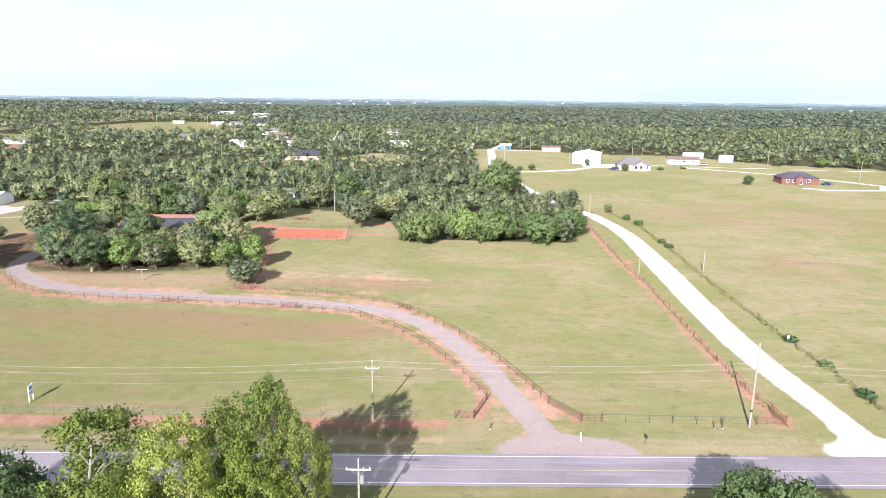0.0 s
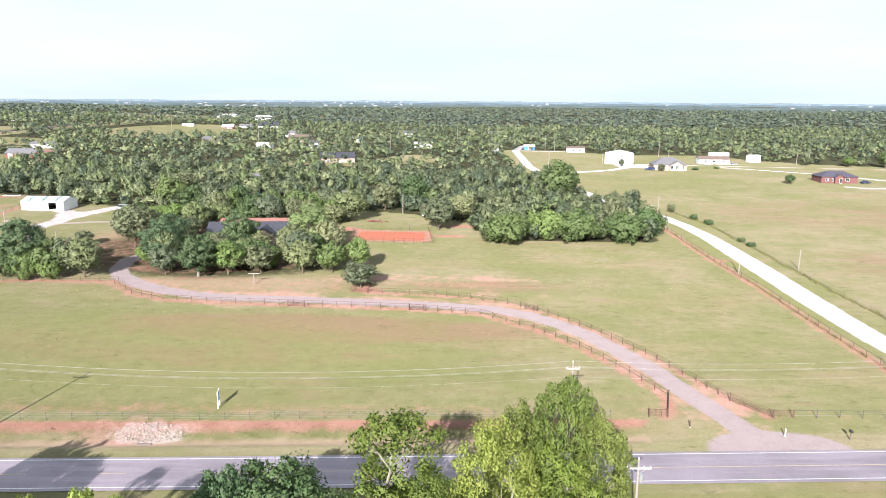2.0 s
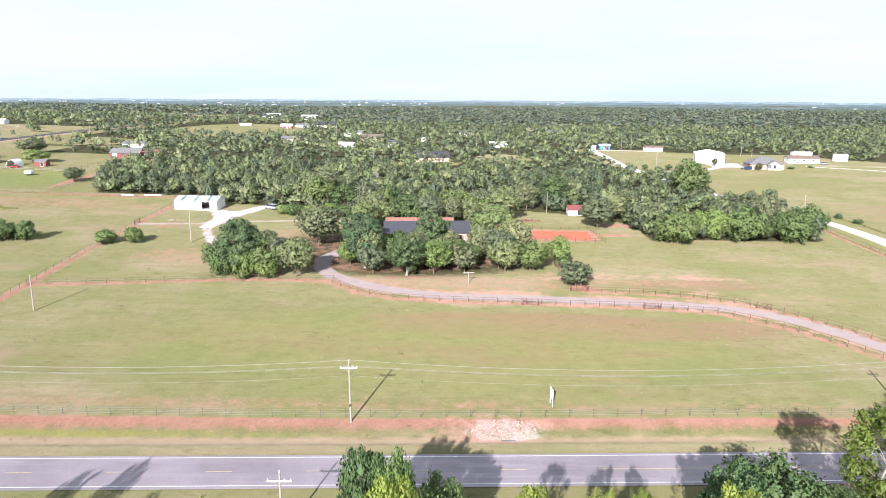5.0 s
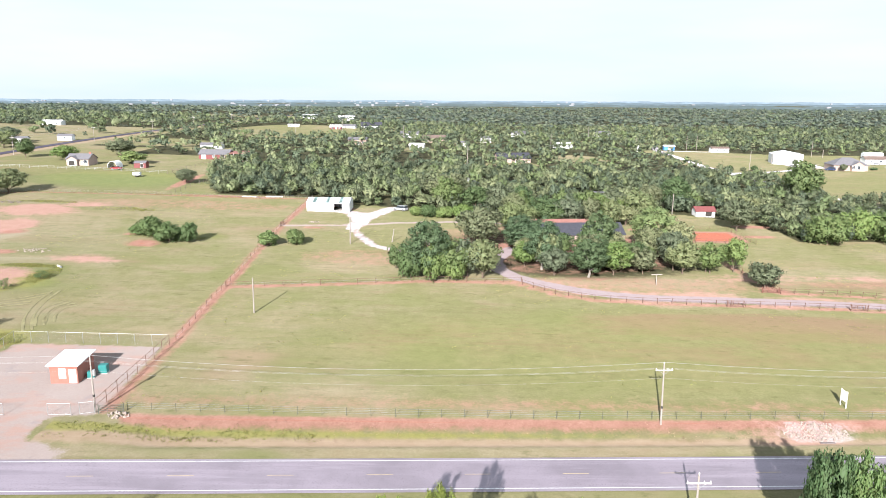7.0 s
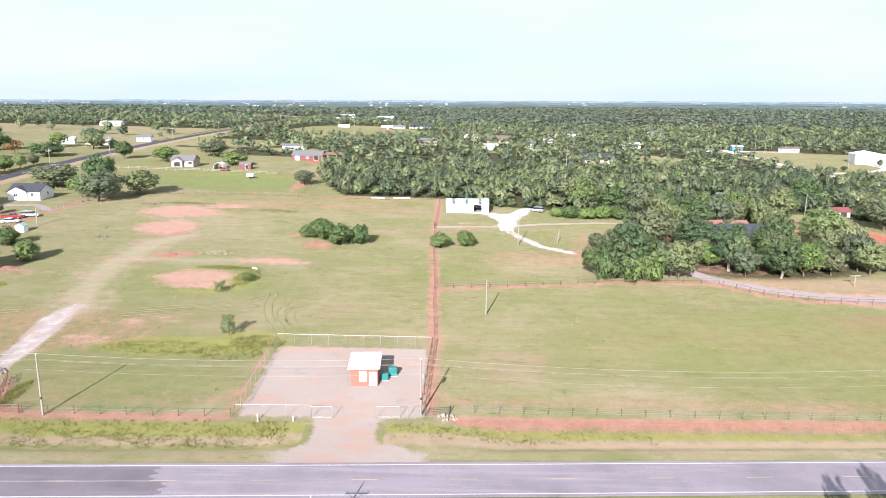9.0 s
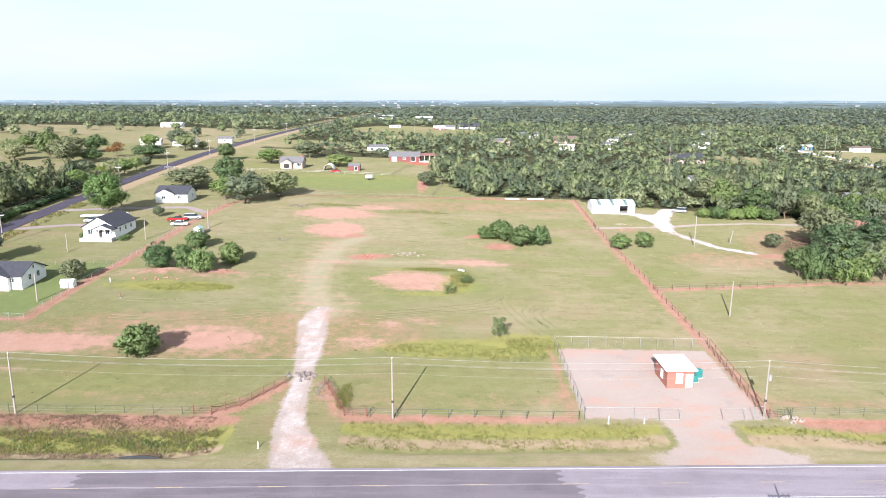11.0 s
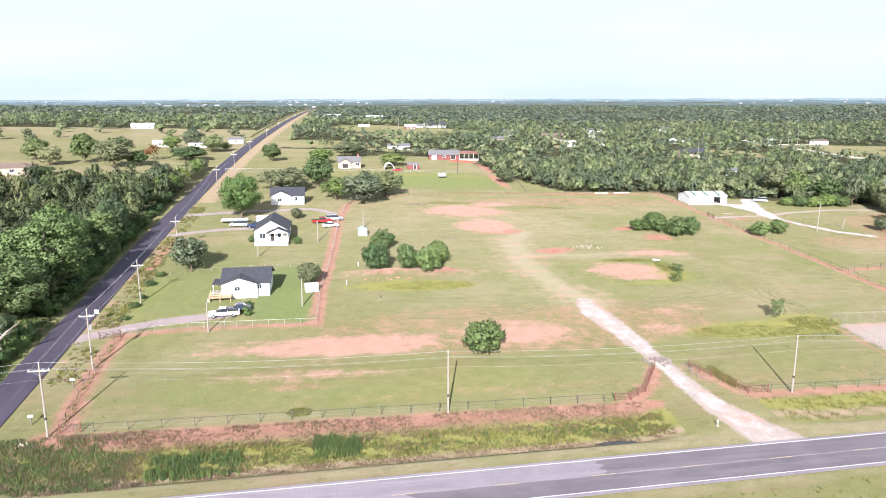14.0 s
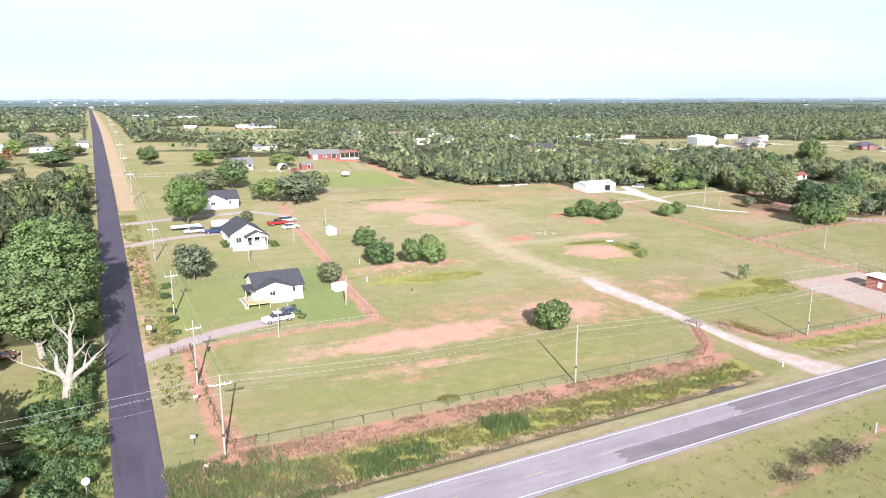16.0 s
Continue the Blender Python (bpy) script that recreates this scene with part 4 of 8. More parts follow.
# ---- single trees of the pastures and yards ----
for x, y, r, h, k, label in (
        (-320, 209, 6.0, 13.4, "thick", "large dense round tree beside a dirt drive"), (-325, 158, 4.2, 8.2, 1, "spreading thin-leaved tree on a lawn"), (-299, 147, 2.7, 5.0, 2, "small dark round tree by a white shed"),
        (-284, 157, 3.4, 6.6, "bush1", "dense pear-shaped tree on a dirt mound"), (-281, 175, 3.0, 5.4, "bush1", "small loose tree on the pasture"), (-277, 154.5, 2.4, 6.0, "bush0", "narrow young tree on a dirt mound"), (-272.6, 152.5, 3.1, 6.2, "bush1", "dense young tree on a dirt mound"), (-268.7, 162, 2.8, 5.4, "bush0", "dark round tree on the pasture"),
        (-311, 253, 9, 8.2, 1, "broad low tree behind a white house"), (-298, 262, 5.8, 11.6, 3, "tall pale-green tree behind houses"), (-284, 230.5, 7, 10.7, 1, "wide grey-green oak at the fence corner"), (-275, 243, 6, 9, 2, "gnarled oak at the fence corner"), (-292, 236, 5, 8, 0, "grey-green oak at the fence corner"), (-266, 322, 6.5, 6.2, 0, "round tree beside a hoop shelter"), (-304, 208, 1.8, 3.4, 2, "small round tree in a yard"),
        (-408, 312, 5.2, 8, 1, "lone oak on a dry pasture"), (-397, 320, 6.4, 13, 0, "tall oak on a dry pasture"), (-381, 305, 7.2, 12.5, 2, "broad oak on a dry pasture"), (-373, 311, 4.4, 7, 3, "oak standing on a dry pasture"), (-359, 243, 7, 9, 1, "oak on the side road verge"), (-320, 332, 4.3, 8.7, 3, "round tree on a roadside lawn"), (-298, 326, 6, 7.3, 0, "round tree on a house lawn"), (-285, 353, 7, 8.4, 1, "yard tree behind a brick house"),
        (-224, 275, 4, 6, 2, "round tree beside a red track"), (-356, 331, 8, 7, 3, "broad low pasture tree"), (-401, 286, 4.6, 3.4, 0, "low thicket on a dry pasture"), (-348, 255, 5.2, 6.5, 2, "oak beside the dark side road"), (-420, 330, 5, 8, 1, "oak standing on a dry pasture"), (-434, 300, 5, 7, 2, "oak standing on a dry pasture"), (-390, 350, 6, 9, 3, "oak standing on a dry pasture"), (-372, 372, 5, 8, 0, "oak standing on a dry pasture"), (-352, 368, 6, 9, 1, "oak beside the dark side road"), (-365, 395, 6, 9, 2, "tree beside a long white house"), (-430, 360, 5, 7, 3, "oak standing on a dry pasture"),
        (-126, 158.5, 5.6, 14.5, "elm1", "tall dense tree at the end of a tree row"), (-133, 161.5, 3.4, 8.0, 3, "leafy tree in the row along a red fence"), (-121, 159, 4.6, 10.4, 3, "dense tree in the row along a red fence"), (-113.6, 160, 4.6, 9.8, 2, "grey-green tree in the row beside the drive"), (-117, 160.5, 4.2, 9.6, 1, "tree in the row along a red fence"), (-98.5, 168, 4.8, 13.5, "elm0", "tree in the row beside the drive"), (-96, 163.5, 3.4, 7, 2, "small tree beside the drive"), (-88, 162.5, 4.8, 10.5, "elm0", "tree in the row before the farmhouse"), (-81.5, 164.5, 4.2, 8.6, 0, "tree in the row before the farmhouse"), (-74, 166, 3.9, 7, 1, "low tree in the row before the farmhouse"), (-64, 167, 4.4, 8.4, 2, "tree in the row before the farmhouse"), (-57, 167.5, 3.8, 8, 3, "forked tree in the row before the farmhouse"), (-50.5, 169, 3.5, 9, 0, "tree at the end of the front row"),
        (-48.7, 155.5, 4.2, 6.3, 1, "broad low tree at the fence corner"), (-31, 216.5, 5.6, 10.6, 2, "round dense tree behind the red paddock"), (-33, 252, 4.6, 6.4, 3, "tree beside a small red barn"), (-66, 187, 6.4, 13, "elm1", "tall tree beside the farmhouse"), (-82, 179, 4.8, 13.4, "elm0", "tall yellow-green tree before the farmhouse"), (-101.6, 183, 5.4, 10.8, "elm1", "leafy tree beside the farmhouse"), (-113.5, 188, 6.2, 12, 2, "broad tree on the farmyard"),
        (-127, 188, 2.4, 4.4, 2, "small round tree beside the farm track"), (-76, 224, 5.2, 11, 3, "dense tree behind the farmhouse"), (-122, 246, 8.4, 12, 1, "broad tree at the edge of the woods"),
        (-11, 200, 6.8, 9.8, "hedge", "round dense tree at the thicket edge"), (15, 269, 7.2, 16.8, 3, "tall pale tree above the thicket"), (25.6, 225, 3.8, 11, 1, "tree standing in the thicket"), (23.4, 203, 5.8, 9.8, "hedge", "dense green tree at the thicket edge"), (9.6, 204, 7, 10.5, "hedge", "dense green tree at the thicket edge"), (33, 212, 5.5, 9.5, "hedge", "dense green tree at the thicket edge"), (1, 206, 5.5, 10, "hedge", "leafy tree at the thicket edge"),
        (129.6, 322, 2.4, 4.6, 0, "lone small tree on an open field"), (52.3, 250, 1.6, 3.4, 1, "small tree beside the gravel road"), (176, 398, 3, 5, 2, "young tree along a far lane"), (196, 392, 3.4, 6, 3, "young tree along a far lane"), (213, 386, 4.5, 10, 0, "tall tree along a far lane"), (226, 380, 3, 5, 1, "young tree along a far lane"), (68, 384, 1.6, 4.4, 2, "small tree before a white metal building"), (84, 365, 1.8, 4, 2, "small tree beside a tan house"), (24, 362, 1.8, 3, 0, "small round bush along a lane"), (30, 360, 1.5, 2.4, 1, "small round bush along a lane"), (36, 361, 1.8, 3.2, 3, "small round bush along a lane")):
    plant(k if isinstance(k, str) else f"oak{k}", x, y, r, h, label)
for x, y, r, h, k, label in (
        (-269.2, 109.4, 3.6, 5.8, 0, "dense round green bush on bare soil"), (-217, 143.6, 1.5, 2.6, "sprout", "ragged bush beside a soil heap"), (-208, 119.6, 1.5, 4.4, "sprout", "thin sapling in tall weeds"), (-202, 186, 3.6, 5.6, 0, "dense bush on a red soil mound"), (-196.7, 183.5, 3.7, 6.0, 1, "dense bush on a soil mound"), (-206, 188, 2.8, 3.6, 1, "low bush on a soil mound"), (-192, 185, 2.6, 5.5, 0, "bush on a soil mound"), (-170, 184.5, 2.9, 4.5, 1, "round small tree at the red fence line"), (-163, 186.5, 2.5, 4.5, 0, "small loose tree in the pasture"), (-213, 151, 1.7, 2.0, "sprout", "low weedy bush on a heap")):
    plant(k if k == "sprout" else f"bush{k}", x, y, r, h, label, "bush", "bush")
plant("rust", -371, 332, 5.3, 7.5, "half-bare tree with rust-red leaves", up=0.0)

# ---- tall trees on the near roadside ----
for x, y, r, h, k, label in (
        (-23.0, 62.6, 3.6, 17.4, "poplar0", "tall full cottonwood beside the road"), (-18.9, 62.4, 3.9, 19.8, "poplar2", "tall spired cottonwood beside the road"), (-15.0, 61.6, 3.3, 16.8, "poplar0", "tall cottonwood beside the road"), (-19.6, 59.4, 4.4, 14.0, "poplar1", "full cottonwood beside the road"), (-25.5, 57.5, 4.6, 17.5, "poplar1", "cottonwood with pale stems beside the road"), (-35, 62.5, 5.0, 16.2, "sparse", "open yellow-green cottonwood with pale limbs"), (-30, 57, 4.5, 12.5, "poplar2", "leafy cottonwood beside the road"),
        (-46.5, 62, 6.0, 11.0, "thick", "dense dark tree on the near roadside"), (-41, 58, 4.5, 9.5, "thick", "dense dark tree on the near roadside"), (-51, 60, 3.4, 11.6, "thick", "dense tree on the near roadside"), (-56, 46.5, 3.0, 17.4, "sparse", "slender cottonwood beside the road"),
        (-86.4, 57, 2.6, 14.9, "thick", "dark dense tree on the near roadside"), (-83.6, 57.5, 2.6, 14.3, "thick", "dark dense tree on the near roadside"), (-79.6, 56.5, 2.8, 12.4, "thick", "dark tree on the near roadside"), (-71.3, 53.5, 1.9, 13.4, "sparse", "slender thin-leaved tree on the near roadside"), (-65.8, 52.5, 1.9, 13.2, "sparse", "slender thin-leaved tree on the near roadside"), (-61.4, 53.5, 2.0, 12.6, "poplar2", "slender leafy tree on the near roadside"), (-83, 46.5, 2.6, 18.6, "sparse", "slender cottonwood beside the road"), (-122.7, 52, 2.0, 14.2, "poplar2", "slender young cottonwood on the verge"), (-127.5, 53, 1.8, 12.2, "poplar1", "slender young cottonwood on the verge"), (-117.5, 51, 1.6, 11, "poplar0", "slender young cottonwood on the verge"),
        (28.5, 57.5, 5.6, 13.2, "thick", "broad round tree on the near roadside"), (38.5, 55, 3.6, 12.0, "poplar1", "yellow-green tree on the near roadside"), (-166, 49, 2.2, 11.0, "poplar2", "slender young cottonwood on the verge"), (-161.5, 49, 2.2, 11.6, "poplar0", "slender young cottonwood on the verge"), (-62, 57, 3.0, 8, "thick", "low dense tree on the near roadside"), (-68, 56, 3.0, 7, "thick", "low dense tree on the near roadside")):
    plant(k, x, y, r, h, label)


# ---- the woods: uncountable trees in three stretches ----
def far_kinds(seed, n, n_clump, per, leaf, low=0.2, lobe=0.36, core=0.5):
    out = []
    for k in range(n):
        rng = np.random.RandomState(seed + k)
        c, r = clumps(rng, n_clump, 5.0, low, 9.6, lobe)
        v, _, w = leaves(rng, c, r, per, leaf, 0.85, 0.7, 0.45, 3, (0.34, 0.85, 0.24))
        cv, cw = cores(rng, c, r, core)
        out.append((np.concatenate([v, cv]), np.concatenate([w, cw])))
    return out


def woods(name, seed, spots, kinds, radii, heights, label, material=None):
    rng = np.random.RandomState(seed)
    vs, ns, tint = [], [], []
    z = land(spots[:, 0], spots[:, 1])
    inner = wooded(spots[:, 0], spots[:, 1] - 8.0)
    for (x, y), zz, r, h, deep in zip(spots, z, radii, heights, inner):
        pool = kinds[1] if deep else kinds[0]
        v, w = pool[rng.randint(len(pool))]
        a = rng.rand() * math.tau
        ca, sa = math.cos(a), math.sin(a)
        q = np.empty_like(v)
        q[:, 0] = (v[:, 0] * ca - v[:, 1] * sa) * r / 5 + x
        q[:, 1] = (v[:, 0] * sa + v[:, 1] * ca) * r / 5 + y
        q[:, 2] = v[:, 2] * h / 10 + zz - 0.3
        vs.append(q)
        ns.append(np.column_stack([w[:, 0] * ca - w[:, 1] * sa, w[:, 0] * sa + w[:, 1] * ca, w[:, 2]]))
        grove = 0.5 + 0.10 * math.sin(x / 23 + 1.3 * math.sin(y / 31)) + 0.08 * math.sin(y / 17 + x / 60)
        tint.append(np.full(len(v), np.clip(rng.normal(grove, 0.36), 0, 1)))
    v = np.concatenate(vs)
    me = np_mesh(name, v, np.arange(len(v)).reshape(-1, 3), np.concatenate(tint), np.concatenate(ns))
    me.materials.append(material or M_WOODS)
    tagged(new(name, me), label, "trees", kind="stuff")


def scatter(seed, x0, x1, y0, y1, gap, keep=None):
    rng = np.random.RandomState(seed)
    gx, gy = np.meshgrid(np.arange(x0, x1, gap), np.arange(y0, y1, gap))
    p = np.stack([gx.ravel(), gy.ravel()], -1) + rng.uniform(-0.48, 0.48, (gx.size, 2)) * gap
    k = wooded(p[:, 0], p[:, 1])
    if keep is not None:
        k &= keep(p[:, 0], p[:, 1], rng)
    return p[k], rng


def in_view(x, y, rng):
    return (x > -345 - 0.62 * y) & ((x < 40 + 0.66 * y) | ((x < -320 + 1.72 * y) & (rng.rand(len(x)) < 0.75)))


spots, rng = scatter(71, -420, 240, 40, 330, 4.3, lambda x, y, r: in_view(x, y, r) & (r.rand(len(x)) < 0.86) & (x > -342))
woods("near_woods", 1, spots, (far_kinds(300, 8, 22, 20, 0.62, 0.2, 0.34), far_kinds(400, 8, 17, 18, 0.62, 3.2, 0.34)), rng.uniform(1.9, 3.5, len(spots)) + 1.6 * (rng.rand(len(spots)) < 0.12), 3.4 + 5.2 * rng.rand(len(spots)) ** 1.3, "dense oak and blackjack woods in full leaf")
spots, rng = scatter(70, -440, -343, 40, 330, 4.9, lambda x, y, r: in_view(x, y, r) & (r.rand(len(x)) < 0.86))
woods("roadside_woods", 6, spots, (far_kinds(310, 8, 20, 22, 0.6), far_kinds(410, 8, 18, 18, 0.6, 2.0)), rng.uniform(2.2, 4.6, len(spots)), rng.uniform(5.5, 11.5, len(spots)), "tall mixed woods west of the dark side road", M_ROADWOODS)
spots, rng = scatter(72, -760, 960, 330, 760, 6.6, lambda x, y, r: in_view(x, y, r) & (r.rand(len(x)) < 0.88))
woods("middle_woods", 2, spots, (far_kinds(320, 8, 5, 10, 1.15, 0.2, 0.5), far_kinds(420, 8, 4, 9, 1.15, 3.6, 0.5)), rng.uniform(2.3, 4.4, len(spots)), 3.2 + 5.6 * rng.rand(len(spots)) ** 1.4, "dense oak woods in full leaf")
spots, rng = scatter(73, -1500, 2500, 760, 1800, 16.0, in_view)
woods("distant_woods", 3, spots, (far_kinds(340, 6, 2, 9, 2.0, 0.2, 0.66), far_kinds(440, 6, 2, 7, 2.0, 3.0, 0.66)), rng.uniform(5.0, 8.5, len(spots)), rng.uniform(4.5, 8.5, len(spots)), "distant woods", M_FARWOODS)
# loose trees over the open western pasture
rng = np.random.RandomState(75)
p = np.stack([rng.uniform(-820, -346, 130), rng.uniform(330, 640, 130)], -1)
p = p[in_view(p[:, 0], p[:, 1], rng) & ~wooded(p[:, 0], p[:, 1]) & (p[:, 0] < -350)][:70]
woods("pasture_trees", 5, p, (far_kinds(380, 4, 24, 14, 0.8),) * 2, rng.uniform(3.0, 5.5, len(p)), rng.uniform(5, 9, len(p)), "scattered oaks on a dry pasture")

# the grove round the farmhouse
rng = np.random.RandomState(90)
placed = []
for _ in range(900):
    x, y = rng.uniform(-132, -44), rng.uniform(166, 238)
    if len(placed) > 44:
        break
    house_gap = x < -112 or (-101 < x < -62 and 184 < y < 214) or (x > -60 and y > 172) or x > -54 or (x > -63 and y > 185) or (x < -108 and 205 < y < 222) or (y < 184 and x < -112) or abs(x + 108) < 4.5 or (x < -100 and y > 214 and x < -118)
    if house_gap or any((x - a) ** 2 + (y - b) ** 2 < 30 for a, b in placed):
        continue
    placed.append((x, y))
    plant(f"oak{rng.randint(4)}", x, y, rng.uniform(2.6, 4.8), rng.uniform(5.5, 10.5), "leafy tree in the grove round the farmhouse", group="farmhouse grove")
for x, y in ((-122, 238), (-112, 234), (-104, 230), (-97, 232), (-60, 226), (-66, 234), (-90, 224), (-24, 230), (-40, 250), (-50, 246)):
    plant(f"oak{rng.randint(4)}", x, y, rng.uniform(4.0, 6.2), rng.uniform(8, 12.5), "leafy tree at the edge of the woods", group="wood edge trees")
for x, y, r, h in ((-132, 228, 2.6, 3.4), (-128, 226.5, 3.4, 4.4), (-122.5, 226, 3.2, 4.0), (-117, 227, 3.6, 4.8), (-111.5, 226.5, 3.0, 4.2)):
    plant("hedge", x, y, r, h, "dense green thicket beside the gravel court", "bush", "bush", "court thickets")
for x, y, r, h, k in ((-130.5, 158.6, 3.2, 8.8, "hedge"), (-125.2, 157.2, 3.4, 9.6, "hedge"), (-120, 157.8, 3.0, 6.8, "hedge"), (-88, 170.6, 3.2, 7.6, "oak0"), (-83, 170.4, 3.0, 7.2, "hedge"), (-78, 169.6, 3.2, 7.8, "oak3"), (-72.5, 170, 2.8, 6.2, "hedge")):
    plant(k, x, y, r, h, "bright green low-branched tree in the row before the farmhouse", group="farmhouse grove")
# trees along the west edge of the side road, towards the pasture
for x, y, r, h, k, label in ((-347.6, 246, 4.2, 7.4, "oak0", "leafy roadside oak"), (-346.8, 262, 3.4, 6.2, "poplar2", "yellow-green roadside tree"), (-347.4, 272, 4.0, 7.4, "oak1", "olive roadside oak"), (-346.6, 283, 3.4, 6.6, "oak3", "leafy roadside oak"), (-346.0, 293, 3.0, 6.0, "oak0", "round roadside oak"), (-345.8, 302, 2.6, 4.8, "oak2", "low roadside oak"), (-346.4, 378, 3.0, 4.4, "oak2", "low roadside oak"), (-353, 254, 4.6, 8.2, "oak2", "broad roadside oak"), (-354, 266, 4.4, 7.6, "oak1", "broad roadside oak")):
    plant(k, x, y, r, h, label + " west of the dark road", group="side road trees")
# tall trees west of the side road
for x, y, r, h, k in ((-351.4, 127, 7.2, 14.5, "elm1"), (-349.8, 144.5, 8.2, 18.4, "elm0"), (-352, 160, 6.0, 15, "elm1"), (-357, 140, 5.5, 13, "elm0"), (-348.4, 172, 4.6, 11, "elm1"), (-349, 186, 4.6, 11, "elm0"), (-348, 118.5, 2.6, 7.5, "elm0"), (-364, 116, 5.2, 12, "elm0"), (-362, 98, 5.0, 10, "elm1"), (-357, 86, 4.2, 8, "elm1"), (-366, 128, 5, 12, "elm1")):
    plant(k, x, y, r, h, "tall leafy tree west of the dark side road", group="side road trees")
rng = random.Random(17)
for k in range(78):
    y = 58 + k * 1.75 if k < 30 else 104 + (k - 30) * 2.9
    x = -345.0 - (rng.uniform(0, 7.5) if k < 30 else rng.uniform(0, 1.6))
    if not (k >= 30 and 124 < y < 131):
        plant(f"scrub{k % 3}", x, y, rng.uniform(1.3, 2.6), rng.uniform(1.6, 4.4), "rank green shrub at the dark road's edge", "bush", "bush", "side road shrubs")
for x, y, r, h in ((-310, 130.2, 0.9, 1.0), (-310.2, 132.4, 1.0, 1.2), (-310.5, 135.0, 0.9, 1.1), (-331.6, 130, 1.0, 0.9), (-331.8, 136, 1.2, 1.1), (-331.2, 141, 1.0, 0.9), (-331.4, 149, 1.2, 1.2), (-331.0, 155, 1.2, 1.1), (-302.6, 180.4, 1.2, 1.3), (-314.4, 182.6, 1.0, 1.4)):
    plant("scrub1", x, y, r, h, "low green shrub beside a fence or verge", "bush", "bush", "yard shrubs")
bm = bmesh.new()
rng = random.Random(5)


def limb(bm, a, b, r0, r1, twigs):
    """A crooked bare limb with a few snapped twigs."""
    a, b = Vector(a), Vector(b)
    pts = [a.lerp(b, k / 3) + (Vector((rng.uniform(-1, 1), rng.uniform(-1, 1), rng.uniform(-1, 1))) * (b - a).length * 0.05 if 0 < k < 3 else Vector()) for k in range(4)]
    for k in range(3):
        tube(bm, pts[k], pts[k + 1], r0 + (r1 - r0) * k / 3, r0 + (r1 - r0) * (k + 1) / 3, 8)
    for k in range(twigs):
        p = pts[rng.randint(1, 3)]
        d = (b - a).normalized() * 0.6 + Vector((rng.uniform(-1, 1), rng.uniform(-0.6, 0.6), rng.uniform(0.1, 1.0)))
        e = p + d * rng.uniform(0.5, 1.5)
        tube(bm, p, e, 0.07, 0.04, 5)
        tube(bm, e, e + (d + Vector((rng.uniform(-0.6, 0.6), 0, 0.3))) * rng.uniform(0.3, 0.8), 0.04, 0.015, 4)


limb(bm, (0, 0, -0.3), (0.1, 0, 2.6), 1.0, 0.72, 0)
for a, b, r0, r1 in (((0.1, 0, 2.3), (-1.0, 0.2, 4.6), 0.42, 0.30), ((-1.0, 0.2, 4.6), (-0.9, 0.3, 6.4), 0.30, 0.14), ((0.2, 0, 2.4), (0.8, 0, 6.0), 0.46, 0.32), ((0.8, 0, 6.0), (1.0, 0.2, 9.8), 0.32, 0.14), ((0.8, 0, 5.8), (2.4, 0.2, 7.0), 0.2, 0.08), ((0.4, 0, 2.7), (3.2, -0.3, 5.0), 0.34, 0.19), ((3.2, -0.3, 5.0), (4.2, -0.2, 5.9), 0.19, 0.10), ((2.2, 0, 4.3), (2.6, 0, 5.8), 0.15, 0.07), ((-0.4, 0, 3.4), (-2.8, 0, 5.0), 0.2, 0.12), ((-2.8, 0, 5.0), (-5.0, 0.1, 6.2), 0.12, 0.05), ((0.9, 0.1, 8.3), (-0.8, 0.2, 11.0), 0.16, 0.05), ((1.0, 0.2, 9.4), (1.7, 0.3, 11.8), 0.13, 0.04)):
    limb(bm, a, b, r0 * 1.2, r1 * 1.1, 2)
dead = root("dead_tree", on(-347.7, 111.3, 8), "bare dead tree with bleached white trunk and broken limbs", "tree")
part("trunk", bm, M_DEADWOOD, dead)


# ---- fences ----
def unit_tube(name, r, along="z", n=6):
    bm = bmesh.new()
    tube(bm, (0, 0, 0), (0, 0, 1) if along == "z" else (1, 0, 0), r, r, n)
    return finish(bm, name)


def sampled(line, gap):
    pts = []
    for (ax, ay), (bx, by) in zip(line, line[1:]):
        n = max(1, round(math.hypot(bx - ax, by - ay) / gap))
        pts += [(ax + (bx - ax) * k / n, ay + (by - ay) * k / n) for k in range(n)]
    return pts + [line[-1]]


POST_MESH = {}


def shared(key, make, material):
    if key not in POST_MESH:
        POST_MESH[key] = make()
        POST_MESH[key].materials.append(material)
    return POST_MESH[key]


def net_mesh():
    bm = bmesh.new()
    bm.faces.new([bm.verts.new(p) for p in ((0, 0, 0), (1, 0, 0), (1, 0, 1), (0, 0, 1))])
    return finish(bm, "netting")


